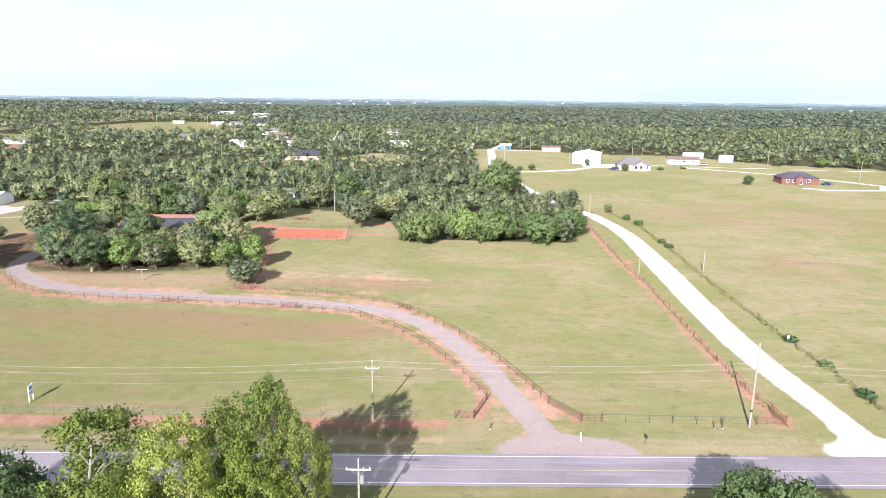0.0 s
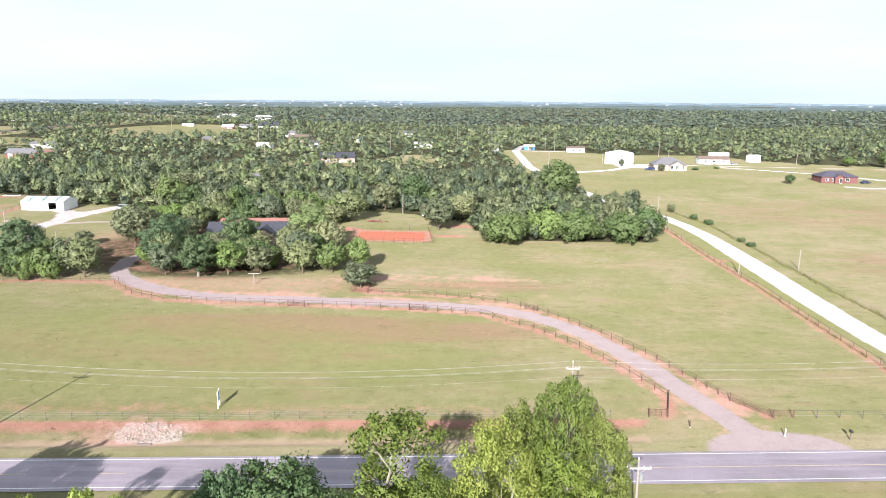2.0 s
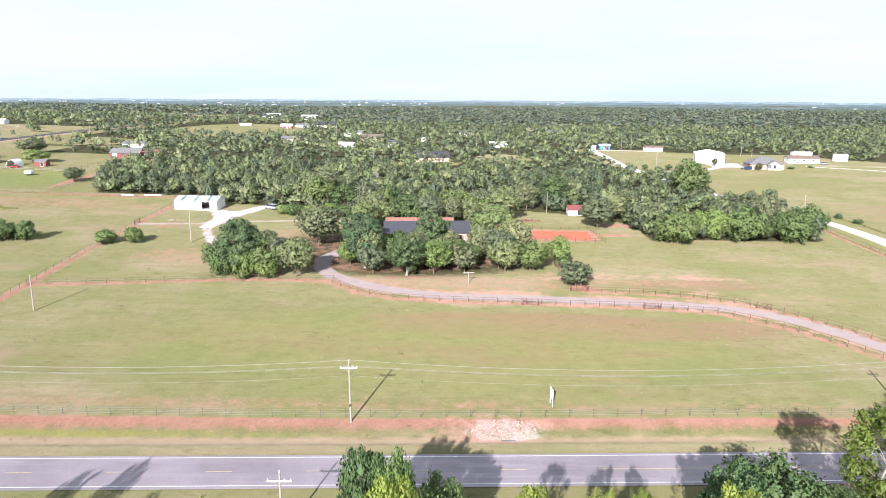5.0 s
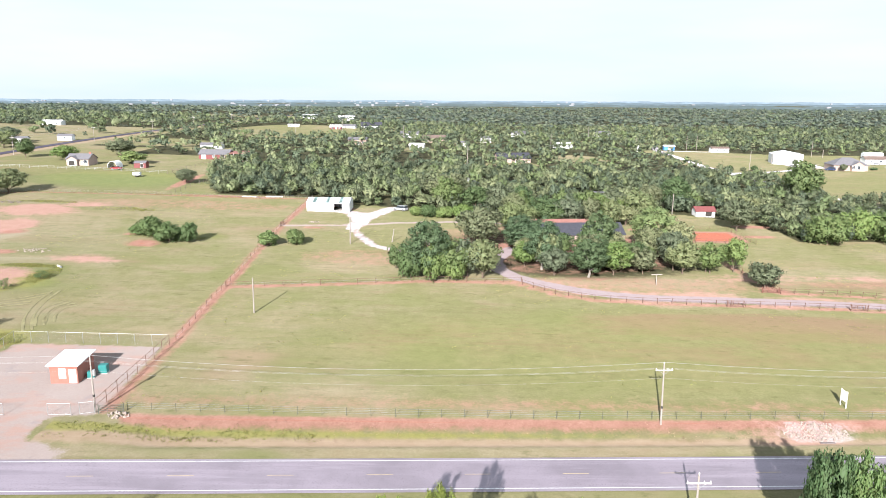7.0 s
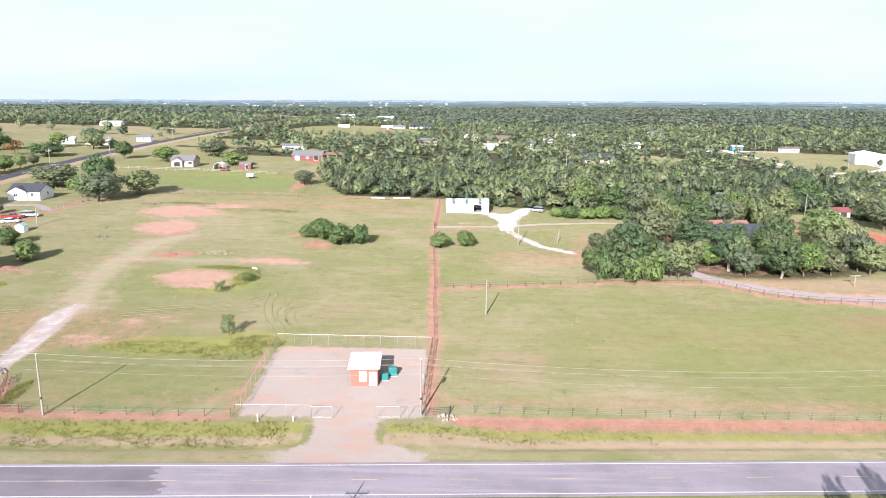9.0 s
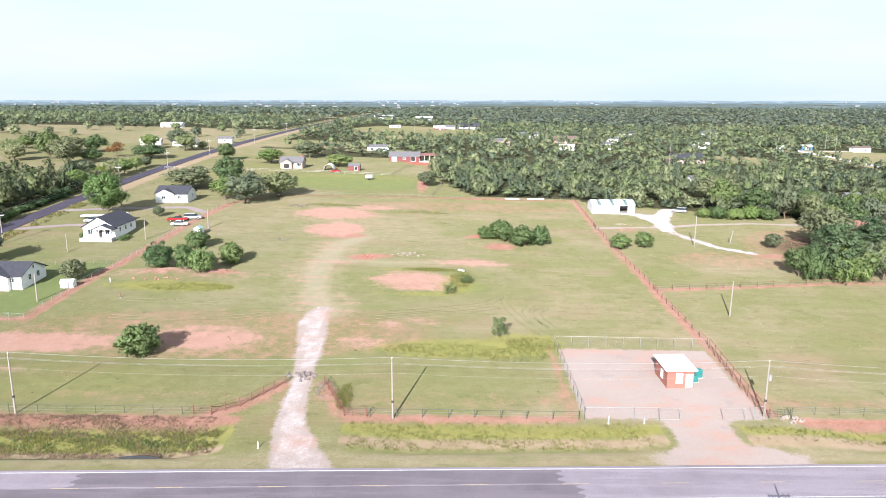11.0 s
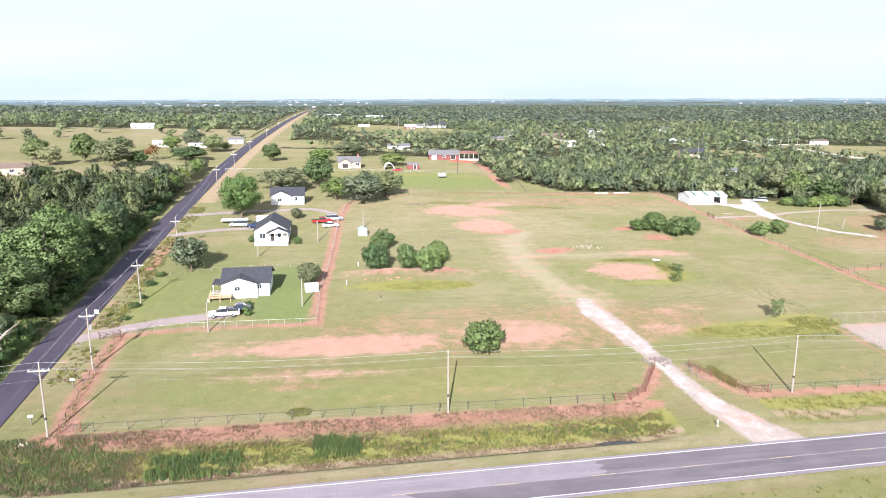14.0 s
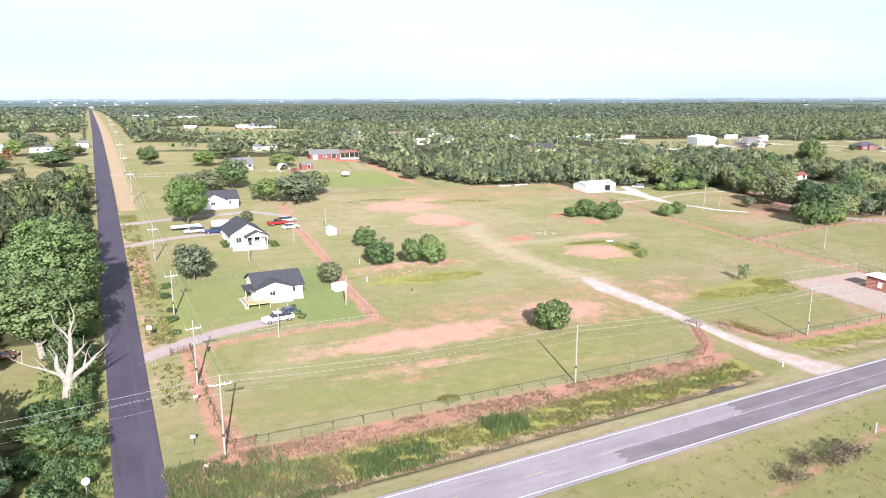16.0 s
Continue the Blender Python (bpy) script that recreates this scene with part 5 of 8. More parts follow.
def fence(line, gap, height, rails, material, label, r_post=0.055, r_rail=0.032, net=False, name="fence", wires=()):
    pts = [Vector((x, y, z_at(x, y))) for x, y in sampled(line, gap)]
    base = root(name, Matrix.Translation(pts[0]), label, "fence")
    post = shared(("post", material.name, r_post), lambda: unit_tube("post", r_post), material)
    rail = shared(("rail", material.name, r_rail), lambda: unit_tube("rail", r_rail, "x", 5), material)
    thin = shared(("wire",), lambda: unit_tube("wire", 0.012, "x", 3), M_STEEL)
    for p in pts:
        part("post", post, None, base, m=Matrix.Translation(p - pts[0] - Vector((0, 0, 0.15))) @ Matrix.Diagonal((1, 1, height + 0.18, 1)))
    for a, b in zip(pts, pts[1:]):
        d = b - a
        face = d.to_track_quat("X", "Z").to_matrix().to_4x4()
        for up in rails:
            part("rail", rail, None, base, m=Matrix.Translation(a - pts[0] + Vector((0, 0, up))) @ face @ Matrix.Diagonal((d.length, 1, 1, 1)))
        for up in wires:
            part("wire", thin, None, base, m=Matrix.Translation(a - pts[0] + Vector((0, 0, up))) @ face @ Matrix.Diagonal((d.length, 1, 1, 1)))
        if net:
            part("netting", shared(("net",), net_mesh, M_NET), None, base, m=Matrix.Translation(a - pts[0] + Vector((0, 0, 0.03))) @ face @ Matrix.Diagonal((d.length, 1, height - 0.08, 1)))
    return base


def gate(a, b, material, label, height=1.3, bars=5):
    a, b = Vector((*a, z_at(*a))), Vector((*b, z_at(*b)))
    d = b - a
    g = root("gate", Matrix.Translation(a) @ d.to_track_quat("X", "Z").to_matrix().to_4x4(), label, "gate")
    post = shared(("post", material.name, 0.06), lambda: unit_tube("post", 0.06), material)
    bar = shared(("bar", material.name), lambda: unit_tube("bar", 0.03, "x", 5), material)
    for x in (0, d.length):
        part("post", post, None, g, m=Matrix.Translation((x, 0, -0.15)) @ Matrix.Diagonal((1.2, 1.2, height + 0.3, 1)))
    for k in range(bars):
        part("bar", bar, None, g, m=Matrix.Translation((0, 0, 0.2 + k * (height - 0.25) / (bars - 1))) @ Matrix.Diagonal((d.length, 1, 1, 1)))
    stile = shared(("stile", material.name), lambda: unit_tube("stile", 0.03), material)
    for k in (0.06, 0.36, 0.66, 0.94):
        part("stile", stile, None, g, m=Matrix.Translation((d.length * k, 0, 0.15)) @ Matrix.Diagonal((1, 1, height - 0.2, 1)))
    return g


PIPE = "weathered brown pipe fence along the "
fence(DRIVE_IN[1:], 3.0, 1.25, (1.2, 0.62), M_RUSTPIPE, PIPE + "inner side of the drive")
fence(DRIVE_OUT[1:], 3.0, 1.25, (1.2, 0.62), M_RUSTPIPE, PIPE + "outer side of the drive")
fence([(20.6, 93.9), (34, 93.9), (41.5, 94.0)], 3.2, 1.25, (1.2,), M_DARKPIPE, "dark pipe fence with wire along the road", wires=(0.4, 0.8))
fence(FENCE_ROAD_E[:-1] + [(-6, 93.8)], 3.4, 1.2, (), M_DARKPIPE, "thin steel-post wire fence along the road", r_post=0.035, wires=(0.35, 0.6, 0.85, 1.15))
fence(FENCE_ROAD_W, 4.2, 1.25, (1.2,), M_DARKPIPE, "dark pipe fence along a weedy ditch", r_post=0.055, wires=(0.4, 0.8))
fence(FENCE_ROAD_M, 3.6, 1.3, (1.22,), M_DARKPIPE, "dark pipe fence between drive and fenced lot", wires=(0.4, 0.8))
for line, label in ((GATE_W, "rusty red pipe wing fence at a gravel entrance"), (GATE_E, "dark red pipe wing fence at a gravel entrance")):
    fence(line, 2.4, 1.35, (0.35, 0.65, 0.95, 1.3), M_REDGATE, label)
gate((-253.5, 90.0), (-251, 90.0), M_REDGATE, "red pipe panel joining the road fence")
gate((-232.2, 90.0), (-229, 90.0), M_REDGATE, "dark red pipe panel joining the road fence")
gate((-0.3, 94.0), (2.4, 93.9), M_RUSTPIPE, "brown pipe panel at the drive mouth")
gate((2.4, 93.9), (4.5, 100.3), M_RUSTPIPE, "brown pipe panel at the drive mouth")
gate((17.6, 93.8), (20.6, 93.9), M_RUSTPIPE, "brown pipe panel beside the drive mouth")
gate((13.6, 99.4), (17.6, 93.8), M_RUSTPIPE, "brown pipe panel beside the drive mouth")
gate((42.5, 94.1), (46.6, 94.1), M_REDGATE, "red pipe gate at the field corner")
gate((46.6, 94.1), (46.1, 98.0), M_REDGATE, "red pipe panel at the field corner")
gate((-329.6, 89.9), (-327.0, 90.0), M_REDGATE, "red pipe panel at the road corner")
gate((-330.4, 121.8), (-333.6, 121.0), M_RUSTPIPE, "dark pipe panel at the house drive")
gate((-62.5, 142.2), (-59.0, 142.1), M_RUSTPIPE, "closed brown pipe gate in the drive fence")
gate((-37, 140.8), (-33.5, 140.6), M_RUSTPIPE, "closed brown pipe gate in the drive fence")
gate((-12.6, 142.6), (-10.2, 141.0), M_RUSTPIPE, "closed brown pipe gate in the drive fence")
gate((-50.5, 152.6), (-46.8, 152.3), M_REDGATE, "red pipe gate at the paddock corner")
gate((-172, 207.2), (-171.9, 210.8), M_RUSTPIPE, "brown pipe gate on the farm track")
fence(FENCE_GRAVEL, 4.0, 1.25, (1.2,), M_RUSTPIPE, "rusty pipe and wire fence along the gravel road", wires=(0.4, 0.8))
fence(FENCE_FIELD, 5.0, 1.1, (), M_GREYWOOD, "old wooden-post wire fence in weeds", r_post=0.05, wires=(0.4, 0.75, 1.05))
fence(DIVIDER, 3.6, 1.2, (1.15,), M_RUSTPIPE, "rusty pipe fence on a bare red soil strip", r_post=0.045, r_rail=0.024, wires=(0.4, 0.8))
fence(CROSS_FENCE, 4.0, 1.2, (1.15,), M_RUSTPIPE, "rusty pipe fence before the farmhouse grove", wires=(0.4, 0.8))
fence(FAR_FENCE, 4.5, 1.2, (), M_GREYWOOD, "wire fence along the back of the pasture", r_post=0.05, wires=(0.4, 0.8, 1.1))
fence(YARD_FENCE, 3.0, 1.2, (1.18,), M_STEEL, "galvanised chain-link fence along a house yard", r_post=0.03, r_rail=0.016, net=True)
fence(YARD_SIDE, 3.0, 1.2, (1.18,), M_STEEL, "galvanised chain-link fence beside house yards", r_post=0.035, r_rail=0.022, net=True)
fence([(-313.5, 125.2), (-311.5, 134), (-310.5, 139)], 2.6, 1.1, (1.08,), M_STEEL, "short chain-link fence beside parked cars", r_post=0.035, r_rail=0.025, net=True)
fence([(-329, 156), (-312, 158.5), (-294.8, 160)], 3.0, 1.1, (), M_STEEL, "faint wire fence between two lawns", r_post=0.03, wires=(0.5, 1.05))
fence(CORNER, 3.2, 1.25, (1.2, 0.65), M_DARKPIPE, "dark green pipe fence on red soil along the side road", r_post=0.045, r_rail=0.022)
fence(PADDOCK[:4], 3.4, 1.25, (1.2, 0.6), M_REDGATE, "rusty red pipe fence of the horse pasture")
fence(PADDOCK[3:], 3.0, 1.4, (1.35, 0.7), M_RUSTPIPE, "rusty pipe panel fence round a red riding arena", r_post=0.05, r_rail=0.025)
fence([(-336, 297.5), (-300, 300), (-268, 299.5), (-240, 297)], 4.0, 1.3, (1.25, 0.7), M_STEEL, "white pipe rail fence before a brick house", r_post=0.05, r_rail=0.03)
fence([(-240, 297), (-236, 320), (-232, 340)], 4.0, 1.5, (1.4, 0.8), M_GREYWOOD, "pale pipe corral fence beside a red yard", r_post=0.07)
fence([(-212, 340), (-214, 320), (-218, 298), (-219, 275), (-222, 252)], 4.0, 1.4, (1.3, 0.7), M_GREYWOOD, "weathered corral fence along a red track", r_post=0.07)
# fenced service lot
fence([(-198.3, 89.6), (-198.4, 104), (-198.5, 116.2)], 3.0, 2.0, (1.95,), M_STEEL, "tall chain-link fence beside the paved lot", r_post=0.035, r_rail=0.022, net=True)
fence([(-198.5, 116.2), (-171.0, 115.9)], 3.0, 2.0, (1.95,), M_STEEL, "tall white-railed chain-link fence behind the paved lot", r_post=0.035, r_rail=0.022, net=True)
fence([(-171.0, 115.9), (-171.6, 104), (-172.2, 91)], 3.0, 2.0, (1.95, 1.0), M_RUSTPIPE, "rusty chain-link fence beside the paved lot", r_post=0.05, r_rail=0.035, net=True)
fence([(-198.3, 89.6), (-187.6, 89.8)], 3.2, 2.0, (1.95,), M_STEEL, "white-framed chain-link gate fence of the paved lot", r_post=0.035, r_rail=0.02, net=True)
fence([(-187.6, 89.8), (-184.6, 89.9)], 3.0, 1.8, (1.75, 0.15), M_STEEL, "white-framed open chain-link gate leaf", r_post=0.035, r_rail=0.02, net=True, name="gate_leaf")
fence([(-178.4, 90.1), (-175.2, 90.2)], 3.2, 1.8, (1.75, 0.15), M_STEEL, "white-framed open chain-link gate leaf", r_post=0.035, r_rail=0.02, net=True, name="gate_leaf")
fence([(-174.0, 90.3), (-172.2, 90.9)], 2.0, 1.9, (1.85, 0.2), M_STEEL, "short white-framed chain-link panel", r_post=0.035, r_rail=0.02, net=True, name="gate_leaf")
gate((-171.6, 90.8), (-168.2, 91.2), M_DARKPIPE, "dark pipe panel beside white rubble")


# ---- utility poles and wires ----
def pole(x, y, height, arm=0.0, turn=0.0, label="weathered wooden utility pole", lean=0.0, box_up=0.0, r=0.15):
    p = root("utility_pole", on(x, y, turn) @ pose(0, 0, 0, 0, lean, 0), label, "utility pole", "roadside poles")
    bm = bmesh.new()
    tube(bm, (0, 0, -0.4), (0, 0, height), r, r * 0.66, 9)
    part("shaft", bm, M_POLE, p)
    pin = shared(("pin",), lambda: unit_tube("insulator", 0.05), M_TRIM)
    part("insulator", pin, None, p, m=Matrix.Translation((0, 0, height)) @ Matrix.Diagonal((1, 1, 0.25, 1)))
    if arm:
        bm = bmesh.new()
        box(bm, -arm / 2, arm / 2, -r - 0.1, -r + 0.02, height - 0.95, height - 0.80, 0.01)
        part("crossarm", bm, M_ARM, p)
        bm = bmesh.new()
        for s in (-1, 1):
            tube(bm, (s * arm * 0.3, -r - 0.04, height - 0.92), (0, -r, height - 1.55), 0.025, n=4)
        part("brace", bm, M_STEEL, p)
        for s in (-0.46, 0.46, 0.2):
            part("insulator", pin, None, p, m=Matrix.Translation((s * arm, -r - 0.04, height - 0.82)) @ Matrix.Diagonal((1, 1, 0.22, 1)))
    if box_up:
        bm = bmesh.new()
        tube(bm, (0.36, 0, box_up), (0.36, 0, box_up + 0.85), 0.22, 0.22, 10)
        box(bm, 0.1, 0.36, -0.04, 0.04, box_up + 0.3, box_up + 0.4)
        part("transformer", bm, M_STEEL, p, "grey can transformer")
    bm = bmesh.new()
    tube(bm, (0, 0, 2.4), (0, 0, 2.75), r + 0.02, r + 0.015, 9)
    part("band", bm, M_DARKIN, p, "dark metal band")
    return p


NORTH_POLES = ((110, 95.6, 9.0, 0), (41.1, 93.2, 12.2, 0), (-11.9, 92.7, 8.8, 1.9), (-92.0, 90.1, 9.0, 2.4), (-172.2, 91.1, 8.4, 0), (-225.3, 89.5, 8.9, 0), (-278.4, 89.6, 8.9, 0), (-330.8, 89.3, 10.0, 2.6), (-392, 86, 10.0, 2.4))
for x, y, hgt, arm in NORTH_POLES:
    pole(x, y, hgt, arm, 0, "weathered wooden utility pole with crossarm" if arm else "slim weathered wooden utility pole", lean={41.1: 1.2, -92.0: -0.8}.get(x, 0), box_up=5.6 if x == -172.2 else 0)
SIDE_POLES = ((-331.2, 109.2, 9.6), (-331.1, 138.7, 8.4), (-331.1, 175.1, 8.2), (-331.5, 244.8, 9.4), (-331.2, 288.6, 9.0), (-330.3, 340, 9.0), (-329, 418, 9.0), (-327.5, 500, 9.0), (-326.5, 580, 9.0), (-325, 680, 9.0))
for x, y, hgt in SIDE_POLES:
    pole(x, y, hgt, 2.2, 4, "grey wooden utility pole with crossarm along the side road", box_up=6.4 if y < 110 else 0)
SOUTH_POLES = ((-10.0, 66.0, 8.9), (-96.0, 64.8, 7.2), (60, 68, 8.8), (-182, 60, 7.0))
for x, y, hgt in SOUTH_POLES:
    pole(x, y, hgt, 2.6, 0, "grey wooden utility pole on the near roadside", box_up=6.4 if x == -10.0 else 0)
for x, y, hgt, label in ((-160.6, 133.1, 7.2, "plain pale wooden pole standing in a pasture"), (-148.6, 188.8, 8.6, "plain pale wooden pole beside a farm track"), (-137.3, 192.3, 3.6, "short leaning wooden post beside a farm track"), (44.4, 171.3, 6.0, "slim pole beside the gravel road"), (43.4, 236.6, 8.2, "slim pole beside the gravel road"), (61.8, 176, 5, "slim pole on the far side of the gravel road"), (-300.0, 134.4, 5.6, "plain yard pole on a lawn"), (-311.5, 169, 4.6, "plain yard pole on a lawn"), (-297.5, 182.3, 5.5, "plain yard pole beside a fence"), (-316, 122.8, 5.2, "plain pole at a yard fence"), (-285.1, 195.8, 5.4, "plain pole beside a small shed"), (-43.4, 241.3, 7.0, "plain pole behind the riding arena"), (-62, 184, 6.0, "plain pole in the farmhouse yard"),
                         (105, 440, 10, "tall pole beside a far lane"), (110, 436, 5, "pole beside a far lane"), (170, 398, 9, "tall pole beside a far lane"), (178, 400, 9, "tall pole beside a far lane"), (188, 338, 10, "pale pole at a drive bend"), (40, 478, 10, "tall pole at the wood edge"), (46, 476, 10, "tall pole at the wood edge"), (4, 470, 9, "tall pole at the wood edge"), (60, 395, 6, "slim pole on a lawn"), (-112, 330, 13, "pole standing above the woods"), (-60, 420, 13, "pole standing above the woods"), (-240, 560, 12, "pole standing above the woods"), (-205, 575, 12, "pole standing above the woods"), (20, 330, 13, "pole standing above the woods"), (-150, 470, 13, "pole standing above the woods"), (-18, 520, 13, "pole standing above the woods")):
    p = root("wooden_pole", on(x, y) @ pose(0, 0, 0, 1.0, 0.8 if hgt > 4 else 9, 0), label, "pole", "plain poles")
    bm = bmesh.new()
    tube(bm, (0, 0, -0.4), (0, 0, hgt), 0.15, 0.11, 8)
    part("shaft", bm, M_POLE, p)
    bm = bmesh.new()
    tube(bm, (0, 0, hgt), (0, 0, hgt + 0.06), 0.13, 0.12, 8)
    part("cap", bm, M_STEEL, p)


def wire(points, sag, label, r=0.012):
    w = bmesh.new()
    for a, b in zip(points, points[1:]):
        a, b = Vector(a), Vector(b)
        s = sag * ((b - a).length / 55) ** 2
        line = [a.lerp(b, k / 12) - Vector((0, 0, 4 * s * (k / 12) * (1 - k / 12))) for k in range(13)]
        for p, q in zip(line, line[1:]):
            tube(w, p, q, r, r, 4, caps=False)
    me = finish(w, "overhead_wire")
    me.materials.append(M_WIRE)
    tagged(new("overhead_wire", me), label, "wire", "overhead wires")


for off, drop, thick in ((0.0, -0.22, 0.017), (-0.85, 0.62, 0.009), (0.85, 0.66, 0.009), (0.12, 2.1, 0.007)):
    wire([(x + 0.05 * off, y + 0.25 * off, z_at(x, y) + (hgt if hgt < 11 else 9.4) - drop) for x, y, hgt, arm in NORTH_POLES], 0.75, "pale overhead wire along the main road", thick)
for off, drop in ((0.0, -0.22), (-1.0, 0.62), (1.0, 0.62)):
    wire([(x + off, y, z_at(x, y) + hgt - drop) for x, y, hgt in ((-330.8, 89.3, 10.0),) + SIDE_POLES], 0.5, "pale overhead wire along the side road", r=0.015)
wire([(-331.2, 109.2, z_at(-331.2, 109.2) + 6.5), (-318, 137.5, z_at(-318, 137.5) + 3.4)], 0.6, "service wire to a white house", r=0.012)


# ---- buildings ----
def wall_frame(face, w, d):
    return {"f": pose(0, -d / 2, 0), "b": pose(0, d / 2, 0, 0, 0, 180), "l": pose(-w / 2, 0, 0, 0, 0, -90), "r": pose(w / 2, 0, 0, 0, 0, 90)}[face]


def opening(parent, face, w, d, u, z, ow, oh, kind="window", glass=None):
    """A window or door on a wall, u along it and z up to its sill."""
    at = wall_frame(face, w, d) @ pose(u, 0, z)
    bm = bmesh.new()
    t = 0.09
    for x0, x1, z0, z1 in ((-ow / 2 - t, -ow / 2, -t, oh + t), (ow / 2, ow / 2 + t, -t, oh + t), (-ow / 2, ow / 2, oh, oh + t), (-ow / 2, ow / 2, -t, 0)):
        box(bm, x0, x1, -0.07, 0.02, z0, z1)
    fr = part(kind, bm, M_TRIM, parent, m=at)
    bm = bmesh.new()
    box(bm, -ow / 2, ow / 2, -0.03, 0.01, 0, oh)
    part("pane" if kind == "window" else "leaf", bm, glass or (M_GLASS_D if kind == "window" else M_TRIM), fr)
    if kind == "window" and ow > 0.7:
        bm = bmesh.new()
        box(bm, -0.025, 0.025, -0.06, -0.03, 0, oh)
        part("mullion", bm, M_TRIM, fr)
    return fr


def roof_slabs(parent, w, d, wall, rise, axis, over, material, name="roof"):
    """Two roof slopes with an overhang; the ridge runs along axis."""
    if axis == "y":
        w, d = d, w
    run, turn = d / 2 + over, pose(0, 0, 0, 0, 0, 0 if axis == "x" else 90)
    drop = rise * over / (d / 2)
    for s in (-1, 1):
        bm = bmesh.new()
        out = [(s * run, wall - drop), (0, wall + rise), (0, wall + rise + 0.14), (s * run, wall - drop + 0.14)]
        prism(bm, out, -w / 2 - over, w / 2 + over)
        part(name, bm, material, parent, m=turn @ pose(0, 0, 0.01, 0, 0, 90))


def house(x, y, turn, w, d, wall, rise, axis, label, wall_mat, roof_mat, openings=(), over=0.4, name="house", category="house", hip=False, wing=None, chimney=None, sink=0.0):
    h = root(name, on(x, y, turn, -sink), label, category)
    t = 0.18
    for face in "fblr":
        ln = w if face in "fb" else d - 2 * t
        gable = (axis == "x" and face in "lr") or (axis == "y" and face in "fb")
        bm = bmesh.new()
        if gable and not hip:
            full = (d if face in "lr" else w) / 2
            k = rise * (full - ln / 2) / full
            prism(bm, [(-ln / 2, -0.8), (ln / 2, -0.8), (ln / 2, wall + k), (0, wall + rise), (-ln / 2, wall + k)], 0, t)
        else:
            box(bm, -ln / 2, ln / 2, 0, t, -0.8, wall)
        part("wall", bm, wall_mat, h, m=wall_frame(face, w, d))
    if hip:
        bm = bmesh.new()
        a, b, r = w / 2 + over, d / 2 + over, max(0.2, (w - d) / 2)
        lo, up = wall - 0.05, wall + rise
        v = [bm.verts.new(p) for p in ((-a, -b, lo), (a, -b, lo), (a, b, lo), (-a, b, lo), (-a, -b, lo + 0.15), (a, -b, lo + 0.15), (a, b, lo + 0.15), (-a, b, lo + 0.15), (-r, 0, up), (r, 0, up))]
        for q in ((3, 2, 1, 0), (0, 1, 5, 4), (1, 2, 6, 5), (2, 3, 7, 6), (3, 0, 4, 7), (4, 5, 9, 8), (6, 7, 8, 9), (5, 6, 9), (7, 4, 8)):
            bm.faces.new([v[i] for i in q])
        part("roof", bm, roof_mat, h)
    else:
        roof_slabs(h, w, d, wall, rise, axis, over, roof_mat)
    if wing:
        wx, ww, proj, wrise = wing
        bm = bmesh.new()
        prism(bm, [(wx - ww / 2, -0.8), (wx + ww / 2, -0.8), (wx + ww / 2, wall - 0.02), (wx, wall + wrise), (wx - ww / 2, wall - 0.02)], -d / 2 - proj, -d / 2 - 0.01)
        part("gable_wing", bm, wall_mat, h)
        for s in (-1, 1):
            bm = bmesh.new()
            run = ww / 2 + over
            z0 = wall - wrise * over / (ww / 2)
            prism(bm, [(wx + s * run, z0), (wx, wall + wrise), (wx, wall + wrise + 0.14), (wx + s * run, z0 + 0.14)], -d / 2 - proj - over, -d / 2 + min(d * 0.45, d * 0.5 * wrise / rise))
            part("wing_roof", bm, roof_mat, h)
    for o in openings:
        opening(h, o[0], w, d + (2 * wing[2] if wing and o[0] == "f" and abs(o[1] - wing[0]) < wing[1] / 2 else 0), *o[1:])
    if chimney:
        cx, cy, cz = chimney
        bm = bmesh.new()
        box(bm, cx - 0.35, cx + 0.35, cy - 0.35, cy + 0.35, wall, cz)
        box(bm, cx - 0.42, cx + 0.42, cy - 0.42, cy + 0.42, cz, cz + 0.12)
        part("chimney", bm, M_BRICK, h)
    return h


def deck(parent, x0, x1, y0, y1, up, material, rail=True):
    bm = bmesh.new()
    box(bm, x0, x1, y0, y1, up - 0.12, up)
    dk = part("deck", bm, material, parent)
    for x in (x0 + 0.06, (x0 + x1) / 2, x1 - 0.06):
        for y in (y0 + 0.06, y1 - 0.06):
            bm = bmesh.new()
            box(bm, x - 0.06, x + 0.06, y - 0.06, y + 0.06, -0.6, up + (1.0 if rail else -0.12))
            part("post", bm, material, dk)
    if rail:
        for z in (0.5, 0.95):
            bm = bmesh.new()
            box(bm, x0, x1, y0, y0 + 0.06, up + z - 0.06, up + z + 0.04)
            part("rail", bm, material, dk)
    return dk


